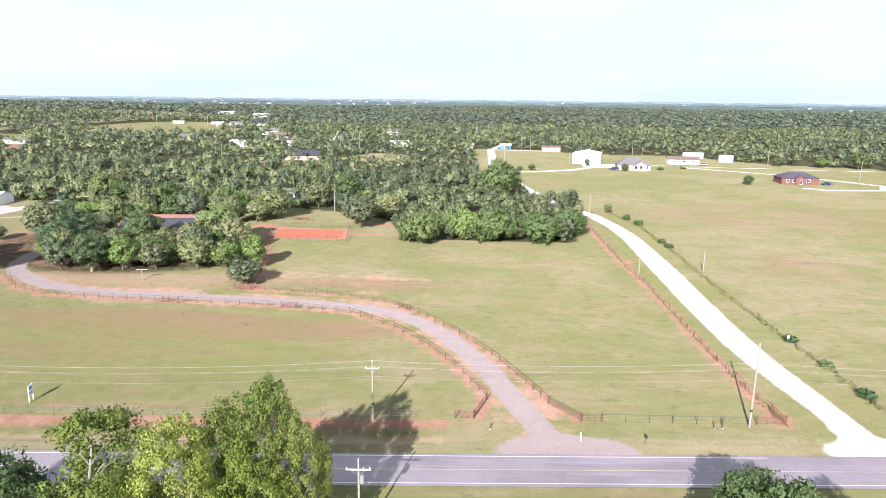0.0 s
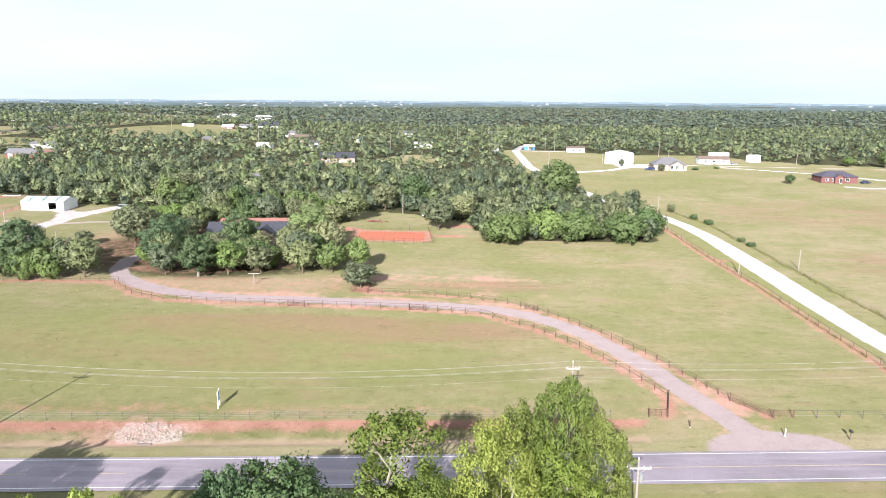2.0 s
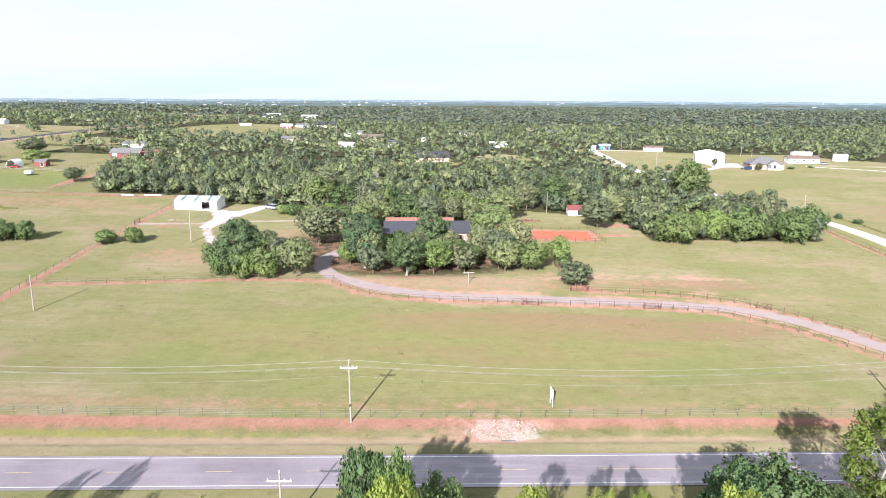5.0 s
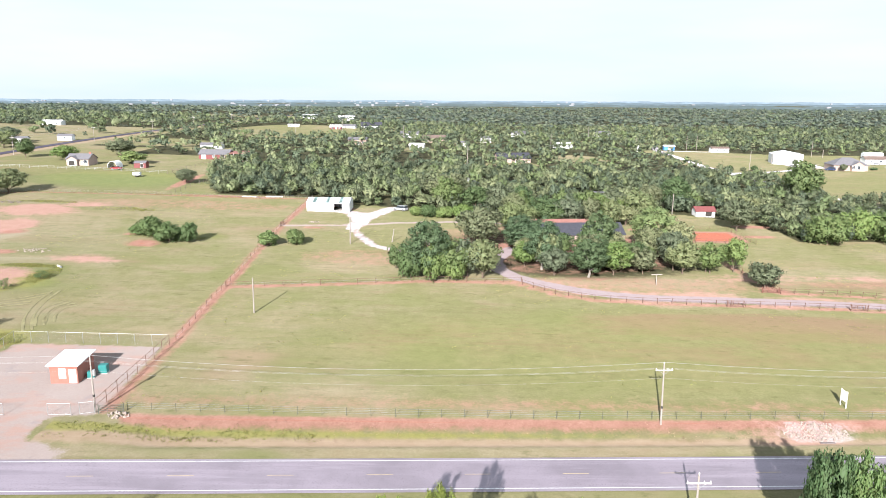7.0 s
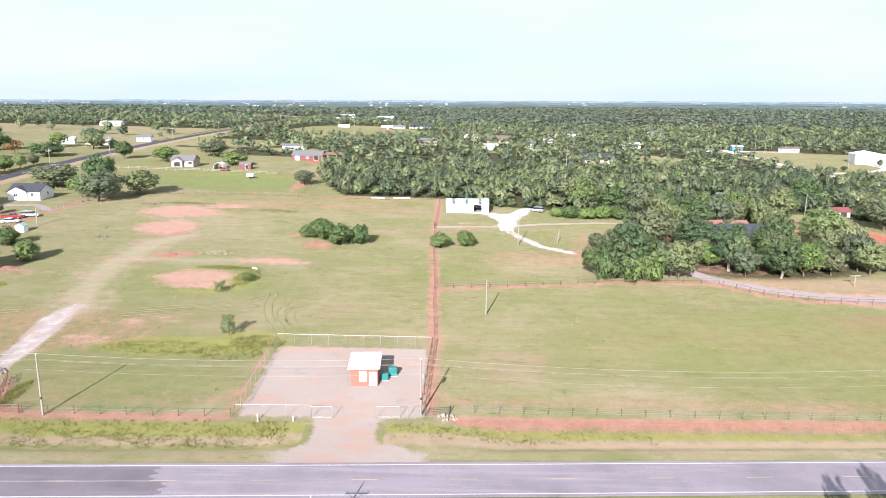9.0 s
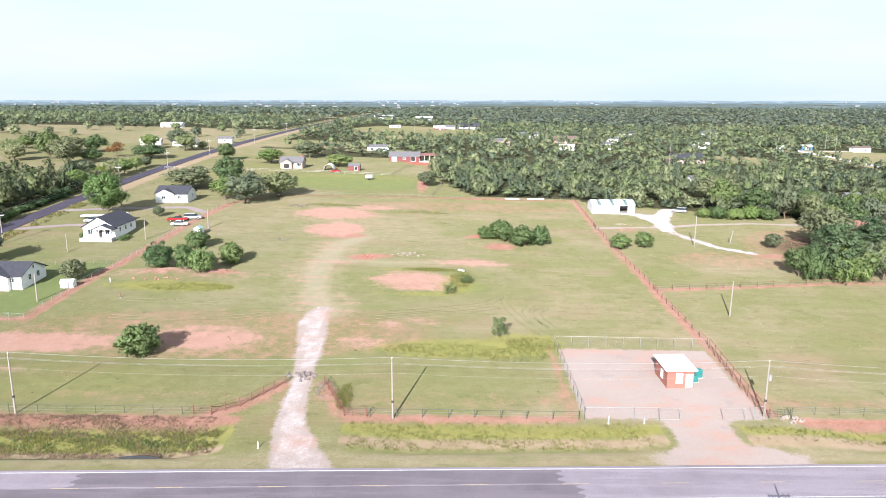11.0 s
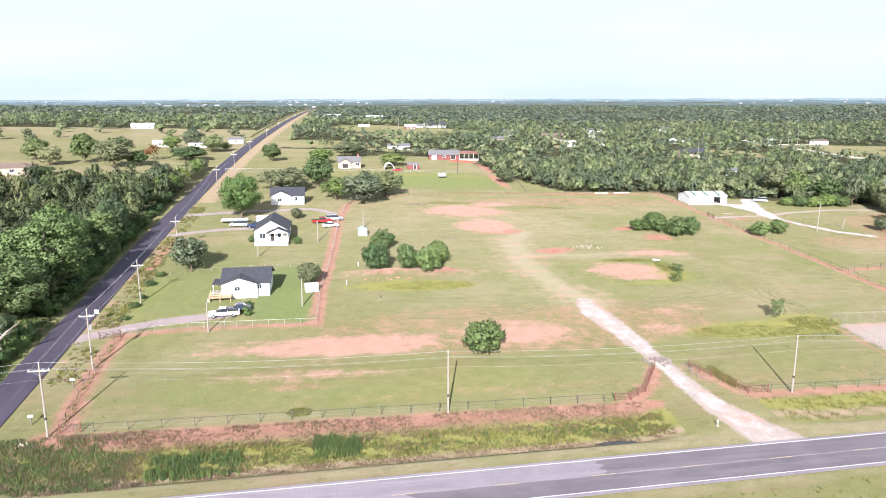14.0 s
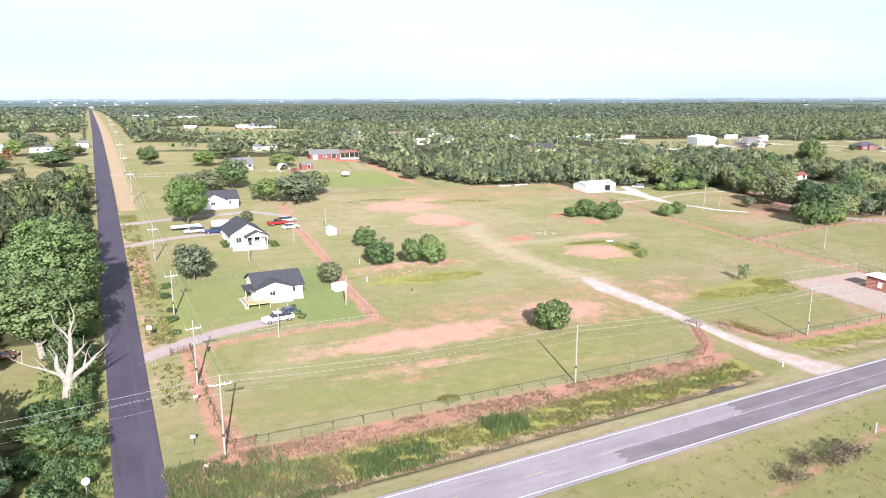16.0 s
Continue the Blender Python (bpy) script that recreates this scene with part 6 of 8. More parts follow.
def porch(parent, x0, x1, y0, y1, up, fall, roof_mat):
    """A lean-to porch roof on posts."""
    bm = bmesh.new()
    v = [bm.verts.new(p) for p in ((x0, y1, up), (x1, y1, up), (x1, y0, up - fall), (x0, y0, up - fall), (x0, y1, up + 0.12), (x1, y1, up + 0.12), (x1, y0, up - fall + 0.12), (x0, y0, up - fall + 0.12))]
    for q in ((0, 1, 2, 3), (7, 6, 5, 4), (0, 4, 5, 1), (1, 5, 6, 2), (2, 6, 7, 3), (3, 7, 4, 0)):
        bm.faces.new([v[i] for i in q])
    bmesh.ops.recalc_face_normals(bm, faces=bm.faces)
    pr = part("porch_roof", bm, roof_mat, parent)
    n = max(2, round((x1 - x0) / 2.4) + 1)
    for k in range(n):
        x = x0 + 0.15 + (x1 - x0 - 0.3) * k / (n - 1)
        bm = bmesh.new()
        box(bm, x - 0.07, x + 0.07, y0 + 0.1, y0 + 0.24, -0.5, up - fall)
        part("porch_post", bm, M_TRIM, pr)
    bm = bmesh.new()
    box(bm, x0, x1, y0, y1 - 0.02, -0.6, 0.12)
    part("porch_floor", bm, M_CONCRETE, pr)


h1 = house(-311.3, 145.6, 0, 9.2, 9.4, 2.6, 1.95, "x", "white-sided house with dark shingle roof and low wing gable", M_WHITEWALL, M_SHINGLE, (("f", -1.6, 1.2, 1.0, 0.8), ("f", 2.6, 1.2, 0.9, 0.8), ("r", -1.6, 1.1, 0.9, 1.2), ("r", 1.6, 1.1, 0.9, 1.2), ("r", 0, 3.2, 0.5, 0.7), ("l", 1.0, 0.1, 0.95, 2.0, "door")), over=0.45, wing=(-1.2, 7.0, 1.0, 1.25))
porch(h1, -6.6, -4.65, -4.4, -0.6, 2.5, 0.25, M_SHINGLE)
deck(h1, -6.8, -2.6, -8.0, -5.8, 0.55, M_LUMBER)
bm = bmesh.new()
box(bm, -7.3, -6.8, -7.5, 3.0, -0.4, 0.08)
part("walk_slab", bm, M_CONCRETE, h1)
h2 = house(-309.2, 187.6, 0, 8.4, 13.0, 3.0, 2.5, "y", "white-sided gabled cottage with dark shingle roof and porch", M_WHITEWALL, M_SHINGLE, (("f", -2.2, 1.0, 1.3, 1.2), ("f", 0.4, 0.2, 0.95, 2.05, "door", M_DARKIN), ("f", 2.2, 1.0, 1.0, 1.2), ("r", -3.4, 1.2, 0.9, 1.1), ("r", 0, 1.2, 0.9, 1.1), ("r", 3.4, 1.2, 0.9, 1.1), ("l", -2, 1.2, 0.9, 1.1)))
bm = bmesh.new()
prism(bm, [(-0.8, 2.55), (4.5, 2.55), (1.9, 3.7)], -8.9, -6.52)
part("porch_gable", bm, M_WHITEWALL, h2)
for s, a in ((-1, -1.1), (1, 4.9)):
    bm = bmesh.new()
    prism(bm, [(a, 2.45), (1.9, 3.75), (1.9, 3.9), (a, 2.6)], -9.2, -6.0)
    part("porch_roof", bm, M_SHINGLE, h2)
for xx in (-0.6, 1.0, 2.7, 4.2):
    bm = bmesh.new()
    box(bm, xx - 0.08, xx + 0.08, -8.8, -8.64, -0.5, 2.55)
    part("porch_post", bm, M_TRIM, h2)
bm = bmesh.new()
box(bm, -4.2, 4.3, -9.0, -6.52, -0.7, 0.25)
part("porch_floor", bm, M_CONCRETE, h2)
house(-307.6, 233.0, 0, 10.4, 8.6, 2.7, 2.1, "x", "white-sided bungalow with dark roof and wing gable", M_WHITEWALL, M_SHINGLE, (("f", -2.4, 1.1, 1.2, 0.9), ("f", 2.6, 1.0, 0.8, 1.2), ("r", 0.5, 1.2, 0.8, 1.0)), wing=(-2.0, 6.2, 0.6, 1.5))
house(-84, 199, 4, 24, 11, 2.8, 2.4, "x", "low farmhouse with dark roof hidden among trees", M_TANBRICK, M_SHINGLE, (("f", -8, 1.0, 1.4, 1.2), ("f", 0, 0.1, 1.0, 2.0, "door"), ("f", 4, 1.0, 1.4, 1.2), ("f", 9, 1.0, 1.2, 1.2)), wing=(4, 7, 2.5, 1.9))
house(-86.5, 211.5, 3, 20, 6, 2.2, 1.3, "x", "outbuilding with terracotta-red roof behind the farmhouse", M_TANBRICK, M_REDROOF, (("f", -4, 1.0, 1.0, 1.0), ("f", 3, 0.1, 1.0, 1.9, "door")), name="outbuilding", category="outbuilding")
house(-101, 192, 10, 5, 6, 2.4, 0.9, "x", "small red-roofed open shed in the farmyard", M_GREYWOOD, M_REDROOF, (("f", 0, 0.1, 3.2, 1.9, "door", M_DARKIN),), name="shed", category="shed")
house(-33.4, 239, 0, 6.4, 4.6, 2.0, 1.2, "x", "small barn with red roof and white walls", M_WHITEWALL, M_REDWALL, (("f", 1.0, 0.1, 2.2, 1.7, "door", M_DARKIN),), name="barn", category="barn")
house(-102, 265, 0, 7.4, 5, 2.6, 0.8, "x", "small teal-walled shed half hidden in woods", M_TEAL, M_GREYROOF, (("f", 0, 1, 1, 0.8),), name="shed", category="shed")
house(-257.4, 312.6, 0, 5.2, 3.4, 2.1, 0.8, "x", "small dark red shed with a low roof behind a pipe fence", M_REDWALL, M_GREYROOF, (("f", 0.8, 0.1, 1.2, 1.8, "door", M_DARKIN),), name="shed", category="shed", over=0.15)
house(-298.4, 143.6, 8, 2.6, 2.0, 1.1, 0.45, "x", "small white garden shed by the fence", M_WHITEWALL, M_WHITEROOF, (("f", 0, 0.1, 0.8, 1.3, "door"),), name="shed", category="shed", over=0.1)
house(-285.6, 189.0, 0, 2.4, 2.2, 1.6, 0.7, "y", "tiny pale shed with green roof on the pasture", M_TRIM, M_SKYLIGHT, (("f", 0, 0.1, 0.8, 1.4, "door"),), name="shed", category="shed", over=0.1)
house(-285.4, 316, 0, 9.8, 8.4, 2.7, 2.0, "x", "brick house with grey roof and white garage gable", M_TANBRICK, M_GREYROOF, (("f", 3.5, 1.0, 1.6, 1.2), ("f", -1.8, 0.1, 2.6, 2.0, "door", M_DARKIN)), wing=(-1.8, 4.6, 1.4, 1.3), chimney=(4.0, 0, 5.4))
rb = house(-237, 354, -4, 15, 8, 2.5, 2.0, "x", "red barn with grey metal roof", M_REDWALL, M_GREYROOF, (("f", -5, 0.1, 2.2, 2.2, "door", M_TRIM), ("f", 0, 1.0, 1.2, 1.0), ("f", 4.5, 0.1, 2.2, 2.2, "door", M_DARKIN)), name="barn", category="barn")
porch(rb, 7.6, 17.5, -4.0, 4.0, 3.6, 0.7, M_REDROOF)
house(-413, 288, 0, 16, 8, 2.6, 1.6, "x", "long low house with brown roof and white garage", M_TANBRICK, M_BROWNROOF, (("f", -5, 0.1, 3.0, 2.0, "door", M_TRIM), ("f", 2, 1, 1.6, 1.1)), hip=True)
house(-380, 394, 8, 11, 4.6, 2.7, 0.7, "x", "white mobile home beside pasture trees", M_WHITEWALL, M_WHITEROOF, (("f", -2, 1, 1, 1), ("f", 2, 1, 1, 1)), name="mobile_home", category="mobile home")
house(-361, 394, 8, 13, 5, 2.7, 0.8, "x", "white mobile home with grey roof near the side road", M_WHITEWALL, M_GREYROOF, (("f", -3, 1, 1, 1), ("f", 1, 1, 1.2, 1), ("f", 4.4, 1, 1, 1)), name="mobile_home", category="mobile home")
house(-346.5, 420, 5, 8, 5, 2.6, 1.0, "x", "small grey-roofed house near the side road", M_WHITEWALL, M_GREYROOF, (("f", 0, 1, 1, 1),))
# eastern neighbours across the big field
house(71, 402, -14, 15.5, 14, 5.4, 1.5, "y", "large white metal building with a low gable", M_METALWALL, M_WHITEROOF, (("f", 3.4, 0.1, 3.6, 3.6, "door", M_METALWALL), ("f", -3, 0.1, 1.0, 2.1, "door")), name="metal_building", category="building", over=0.1)
house(90, 374, -6, 17, 12, 2.8, 3.6, "x", "tan brick house with steep hipped grey roof", M_TANBRICK, M_GREYROOF, (("f", 0.5, 0.8, 1.2, 1.8), ("f", 3.2, 0.8, 1.2, 1.8), ("f", 6.4, 0.8, 1.2, 1.6), ("f", -4, 0.9, 1.4, 1.4)), hip=True, wing=(3.0, 6.5, 1.8, 1.9))
house(125, 404, -4, 17, 6, 2.8, 1.4, "x", "long white house with dull red roof", M_WHITEWALL, M_BROWNROOF, (("f", -5, 1, 1, 1.1), ("f", 0, 1, 1.4, 1.1), ("f", 5, 1, 1, 1.1)))
house(141, 437, -2, 11.5, 4, 3.0, 0.4, "x", "white box trailer beside far houses", M_METALWALL, M_WHITEROOF, (("f", 3, 0.3, 0.9, 2.0, "door"),), name="trailer", category="trailer", over=0.05)
house(153, 415, 0, 7, 4, 3.6, 0.5, "x", "white storage container by the wood edge", M_METALWALL, M_WHITEROOF, (("f", 0, 0.3, 2.0, 2.2, "door", M_METALWALL),), name="storage_shed", category="shed", over=0.05)
house(155, 331, -3, 16.4, 10, 2.8, 2.5, "x", "red brick house with blue-grey hipped roof", M_DARKBRICK, plain("slate_roof", (0.075, 0.07, 0.095), 0.85, vary=0.2, grain=6), (("f", -5.6, 0.9, 1.2, 1.3), ("f", -2.8, 0.9, 1.0, 1.3), ("f", 3.6, 0.9, 1.6, 1.3), ("f", 0.0, 0.1, 1.0, 2.0, "door", M_DARKIN)), hip=True, wing=(-0.5, 4.0, 1.2, 1.3))
house(59, 470, 0, 11.5, 5, 2.8, 0.9, "x", "white mobile home with a reddish roof at the wood edge", M_WHITEWALL, M_BROWNROOF, (("f", -2, 1, 1, 1), ("f", 2.4, 1, 1, 1)), name="mobile_home", category="mobile home")
house(30, 484, 0, 7, 4, 2.6, 0.8, "x", "small blue-walled shed at the wood edge", M_BLUEROOF, M_WHITEROOF, (("f", 0, 0.1, 2.0, 2.0, "door"),), name="shed", category="shed")
house(6, 470, 10, 4, 3, 3.4, 0.6, "x", "small white tall shed at the wood edge", M_WHITEWALL, M_WHITEROOF, (("f", 0, 0.1, 1.0, 2.0, "door"),), name="shed", category="shed", over=0.1)
# houses half hidden in the woods
for x, y, w, d, wall, rise, wm, rm, label, up in (
        (-86, 384, 18, 10, 3.4, 2.6, M_TANBRICK, M_SHINGLE, "large house with dark grey roof among oaks", 0.4), (-130, 511, 16, 9, 3.2, 2.2, M_TANBRICK, M_BROWNROOF, "house with brown roof among oaks", -0.4), (-92, 528, 8, 6, 3.4, 1.0, M_WHITEWALL, M_GREYROOF, "small white building among oaks", -0.4), (-42, 486, 12, 7, 3.2, 1.0, M_WHITEWALL, M_WHITEROOF, "white metal-roofed building among oaks", -0.4), (-193, 686, 20, 12, 3.0, 3.4, M_WHITEWALL, M_SHINGLE, "house with dark roof on a clearing", 0), (-221, 646, 10, 7, 2.6, 1.8, M_REDWALL, M_WHITEROOF, "red barn with white trim on a clearing", 0), (-212, 672, 12, 6, 2.6, 1.4, M_WHITEWALL, M_GREYROOF, "low grey-roofed shed on a clearing", 0), (-262, 660, 10, 4, 2.4, 0.6, M_WHITEWALL, M_WHITEROOF, "white mobile home on a clearing", 0),
        (-140, 446, 9, 6, 3.0, 1.0, M_WHITEWALL, M_WHITEROOF, "small white building on a wood clearing", -0.4), (-112, 462, 6, 5, 4, 1.0, M_WHITEWALL, M_GREYROOF, "white building among oaks", -0.4), (-150, 560, 14, 8, 3.4, 1.6, M_WHITEWALL, M_GREYROOF, "white house among oaks", -0.4), (-60, 610, 12, 8, 3.4, 1.6, M_WHITEWALL, M_GREYROOF, "grey-roofed white house among oaks", -0.4), (-110, 300, 5, 4, 3.2, 0.8, M_WHITEWALL, M_GREYROOF, "small white shed among oaks", -0.4), (-64, 262, 5, 4, 3.2, 0.8, M_WHITEWALL, M_GREYROOF, "small white shed among oaks", -0.4), (20, 640, 14, 9, 3.4, 1.6, M_WHITEWALL, M_GREYROOF, "grey-roofed white house among oaks", -0.4), (-240, 860, 20, 10, 4, 2, M_WHITEWALL, M_WHITEROOF, "large white building among far woods", -0.4), (-330 + 40, 880, 22, 12, 4, 2, M_WHITEWALL, M_WHITEROOF, "large white building near the side road", 0), (-180, 470, 12, 7, 3.4, 1.4, M_TANBRICK, M_GREYROOF, "house with grey roof among oaks", -0.4), (-255, 404, 12, 6, 2.8, 1.0, M_WHITEWALL, M_GREYROOF, "low building on a wood clearing", 0), (-430, 560, 16, 8, 3, 1.4, M_WHITEWALL, M_WHITEROOF, "white farm building beyond the pasture", 0)):
    house(x, y, (x * 7) % 24 - 12, w, d, wall, rise, "x", label, wm, rm, (("f", -w * 0.28, 1.0, 1.2, 1.2), ("f", w * 0.05, 0.1, 1.0, 2.0, "door"), ("f", w * 0.3, 1.0, 1.2, 1.2)), sink=0.7 + up)

# the white metal barn with an open bay
bn = root("barn", on(-161.2, 234.4, -1.5, 0.1), "white sheet-metal barn with teal skylight strips and open bay", "barn")
W, D, H = 14.2, 8.6, 2.65
for face in "blr":
    bm = bmesh.new()
    ln = W if face == "b" else D - 0.3
    if face == "b":
        box(bm, -ln / 2, ln / 2, 0, 0.15, -0.8, H)
    else:
        prism(bm, [(-ln / 2, -0.8), (ln / 2, -0.8), (ln / 2, H + 0.03), (0, H + 1.15), (-ln / 2, H + 0.05)], 0, 0.15)
    part("wall", bm, M_METALWALL, bn, m=wall_frame(face, W, D))
for x0, x1, z0, z1 in ((-W / 2, 2.0, -0.8, H), (4.7, W / 2, -0.8, H), (2.0, 4.7, 2.4, H), (2.0, 4.7, -0.8, 0.02)):
    bm = bmesh.new()
    box(bm, x0, x1, -D / 2, -D / 2 + 0.15, z0, z1)
    part("front_panel", bm, M_METALWALL, bn)
roof_slabs(bn, W, D, H, 1.2, "x", 0.15, M_BARNROOF)
for xx in (-4.6, -0.2, 4.2):
    bm = bmesh.new()
    v = [bm.verts.new(p) for p in ((xx - 0.5, -D / 2 - 0.12, H + 0.125), (xx + 0.5, -D / 2 - 0.12, H + 0.125), (xx + 0.5, -0.1, H + 1.335), (xx - 0.5, -0.1, H + 1.335))]
    bm.faces.new(v)
    bmesh.ops.solidify(bm, geom=bm.faces[:], thickness=-0.03)
    part("skylight", bm, M_SKYLIGHT, bn, "teal translucent roof sheet")
bm = bmesh.new()
box(bm, -W / 2 + 0.2, W / 2 - 0.2, -D / 2 + 0.2, D / 2 - 0.2, -0.1, 0.0)
part("floor_slab", bm, M_CONCRETE, bn)
bm = bmesh.new()
for k in range(24):
    xx = -W / 2 + 0.3 + k * 0.6
    if xx < 1.8 or xx > 4.9:
        box(bm, xx, xx + 0.04, -D / 2 - 0.03, -D / 2 - 0.003, 0.0, H - 0.05)
part("ribs", bm, M_METALWALL, bn)

# the small brick pump house on the paved lot
ph = root("pump_house", on(-181.4, 103.0, 2), "small red brick pump house with white slab roof", "building")
W, D, H = 4.2, 5.6, 2.75
for face in "fblr":
    ln = W if face in "fb" else D - 0.5
    bm = bmesh.new()
    box(bm, -ln / 2, ln / 2, 0, 0.25, -0.6, H)
    part("wall", bm, M_BRICK, ph, m=wall_frame(face, W, D))
bm = bmesh.new()
v = [bm.verts.new(p) for p in ((-2.5, -3.2, 2.76), (2.5, -3.2, 2.76), (2.5, 3.1, 3.12), (-2.5, 3.1, 3.12), (-2.5, -3.2, 2.92), (2.5, -3.2, 2.92), (2.5, 3.1, 3.28), (-2.5, 3.1, 3.28))]
for q in ((3, 2, 1, 0), (4, 5, 6, 7), (0, 1, 5, 4), (1, 2, 6, 5), (2, 3, 7, 6), (3, 0, 4, 7)):
    bm.faces.new([v[i] for i in q])
part("roof", bm, M_WHITEROOF, ph)
opening(ph, "f", W, D, 1.35, 0.05, 0.95, 2.05, "door")
opening(ph, "f", W, D, -0.2, 0.75, 0.9, 1.5, "window", M_TRIM)
opening(ph, "l", W, D, 0.4, 0.8, 0.8, 1.2, "window", M_TRIM)
for x, y, s, label in ((-178.3, 102.6, 0.85, "teal steel electrical cabinet on the paved lot"), (-177.2, 104.4, 1.1, "larger teal steel electrical cabinet on the paved lot")):
    c = root("electrical_cabinet", on(x, y, 6), label, "cabinet")
    bm = bmesh.new()
    box(bm, -0.6 * s, 0.6 * s, -0.5 * s, 0.5 * s, 0.0, 1.25 * s, 0.04)
    part("body", bm, M_TEAL, c)
    bm = bmesh.new()
    box(bm, -0.7 * s, 0.7 * s, -0.6 * s, 0.6 * s, -0.3, 0.08)
    part("pad", bm, M_CONCRETE, c)
    bm = bmesh.new()
    box(bm, -0.5 * s, 0.5 * s, -0.53 * s, -0.503 * s, 0.15, 1.1 * s)
    part("door", bm, M_TEAL, c)


# ---- vehicles ----
def vehicle(x, y, turn, kind, paint, label, up=0.0):
    v = root({"sedan": "car", "suv": "car", "pickup": "pickup_truck"}[kind], on(x, y, turn, up), label, "car" if kind != "pickup" else "pickup truck")
    ln, wd = {"sedan": (4.6, 1.8), "suv": (5.0, 1.95), "pickup": (5.7, 1.95)}[kind]
    side = {"sedan": [(-0.5, 0.28), (0.5, 0.28), (0.5, 0.62), (0.44, 0.78), (0.22, 0.86), (-0.36, 0.90), (-0.49, 0.82)],
            "suv": [(-0.5, 0.32), (0.5, 0.32), (0.5, 0.75), (0.46, 0.95), (0.24, 1.02), (-0.48, 1.06), (-0.5, 0.8)],
            "pickup": [(-0.5, 0.42), (0.5, 0.42), (0.5, 0.85), (0.46, 1.0), (0.22, 1.06), (-0.08, 1.08), (-0.5, 1.08)]}[kind]
    bm = bmesh.new()
    prism(bm, [(a * ln, z) for a, z in side], -wd / 2, wd / 2)
    bmesh.ops.bevel(bm, geom=[e for e in bm.edges if abs(e.verts[0].co.y - e.verts[1].co.y) < 0.01], offset=0.07, segments=2, affect="EDGES")
    part("body", bm, paint, v)
    cab = {"sedan": [(-0.36, 0.86), (0.24, 0.84), (0.10, 1.36), (-0.02, 1.42), (-0.18, 1.40)], "suv": [(-0.48, 1.0), (0.26, 1.0), (0.14, 1.66), (-0.40, 1.72), (-0.46, 1.6)], "pickup": [(-0.12, 1.05), (0.24, 1.04), (0.13, 1.70), (-0.08, 1.72)]}[kind]
    bm = bmesh.new()
    prism(bm, [(a * ln, z) for a, z in cab], -wd / 2 + 0.12, wd / 2 - 0.12)
    part("glazing", bm, M_GLASS_D, v, "dark tinted glass")
    top = max(z for _, z in cab)
    xs = [a * ln for a, z in cab if z > top - 0.15]
    bm = bmesh.new()
    box(bm, min(xs) - 0.05, max(xs) + 0.05, -wd / 2 + 0.1, wd / 2 - 0.1, top - 0.05, top + 0.03, 0.03)
    part("roof", bm, paint, v)
    if kind == "pickup":
        bm = bmesh.new()
        box(bm, -ln * 0.47, -ln * 0.13, -wd / 2 + 0.12, wd / 2 - 0.12, 1.06, 1.09)
        part("bed_liner", bm, M_DARKIN, v)
    for a in (-0.31, 0.32):
        for s in (-1, 1):
            bm = bmesh.new()
            tube(bm, (a * ln, s * (wd / 2 - 0.2), 0.34), (a * ln, s * (wd / 2 + 0.03), 0.34), 0.36, 0.36, 14)
            w = part("wheel", bm, M_TYRE, v)
            bm = bmesh.new()
            tube(bm, (a * ln, s * (wd / 2 + 0.02), 0.34), (a * ln, s * (wd / 2 + 0.05), 0.34), 0.21, 0.19, 10)
            part("rim", bm, M_STEEL, w)
    for s in (-1, 1):
        bm = bmesh.new()
        box(bm, ln / 2 - 0.06, ln / 2 + 0.015, s * wd * 0.36 - 0.16, s * wd * 0.36 + 0.16, 0.62, 0.76)
        part("headlight", bm, M_TRIM, v)
        bm = bmesh.new()
        box(bm, -ln / 2 - 0.015, -ln / 2 + 0.06, s * wd * 0.38 - 0.12, s * wd * 0.38 + 0.12, 0.68, 0.82)
        part("tail_light", bm, M_REDWALL, v)
    return v


vehicle(-314.3, 130.2, 186, "pickup", M_CARWHITE, "white pickup truck parked on a gravel house drive")
vehicle(-311.9, 132.9, 190, "sedan", M_CARBLUE, "dark sedan parked beside a white pickup")
vehicle(-319.5, 199.3, 178, "suv", M_CARSILVER, "silver off-roader with pale load parked beside a cottage")
vehicle(-314.6, 197.8, 175, "suv", M_CARBLUE, "dark car parked beside a cottage")
vehicle(-296.6, 203.2, 12, "pickup", M_CARRED, "red and white pickup truck parked by a fence")
vehicle(-294.2, 198.2, 10, "sedan", M_CARWHITE, "white and red car parked by a fence")
vehicle(-293.0, 206.4, 10, "suv", M_CARSILVER, "silver off-roader parked by a fence")
vehicle(-352.6, 291.0, 92, "pickup", M_CARRED, "red truck standing in a pasture by woods")
vehicle(-357.2, 128.4, 30, "sedan", M_RUSTPIPE, "rusted old car body under trees")
vehicle(-265, 304.6, 175, "sedan", M_CARRED, "red car parked before a hoop shelter")
vehicle(79, 368.8, 170, "suv", M_CARBLUE, "navy car parked beside a tan house")
vehicle(120, 397, 5, "sedan", M_CARWHITE, "white car parked before a long house")
vehicle(134, 397, 3, "sedan", M_CARSILVER, "silver car parked before a long house")
vehicle(167, 326, 10, "sedan", M_CARBLUE, "dark car parked beside a brick house")
vehicle(-137.6, 235.6, 150, "suv", M_CARSILVER, "silver off-roader parked under trees near the barn")
vehicle(-98, 188.6, 15, "suv", M_CARBLUE, "dark car parked under the farmyard trees")
vehicle(-421, 281.5, 5, "sedan", M_CARBLUE, "dark car parked beside a long low house")
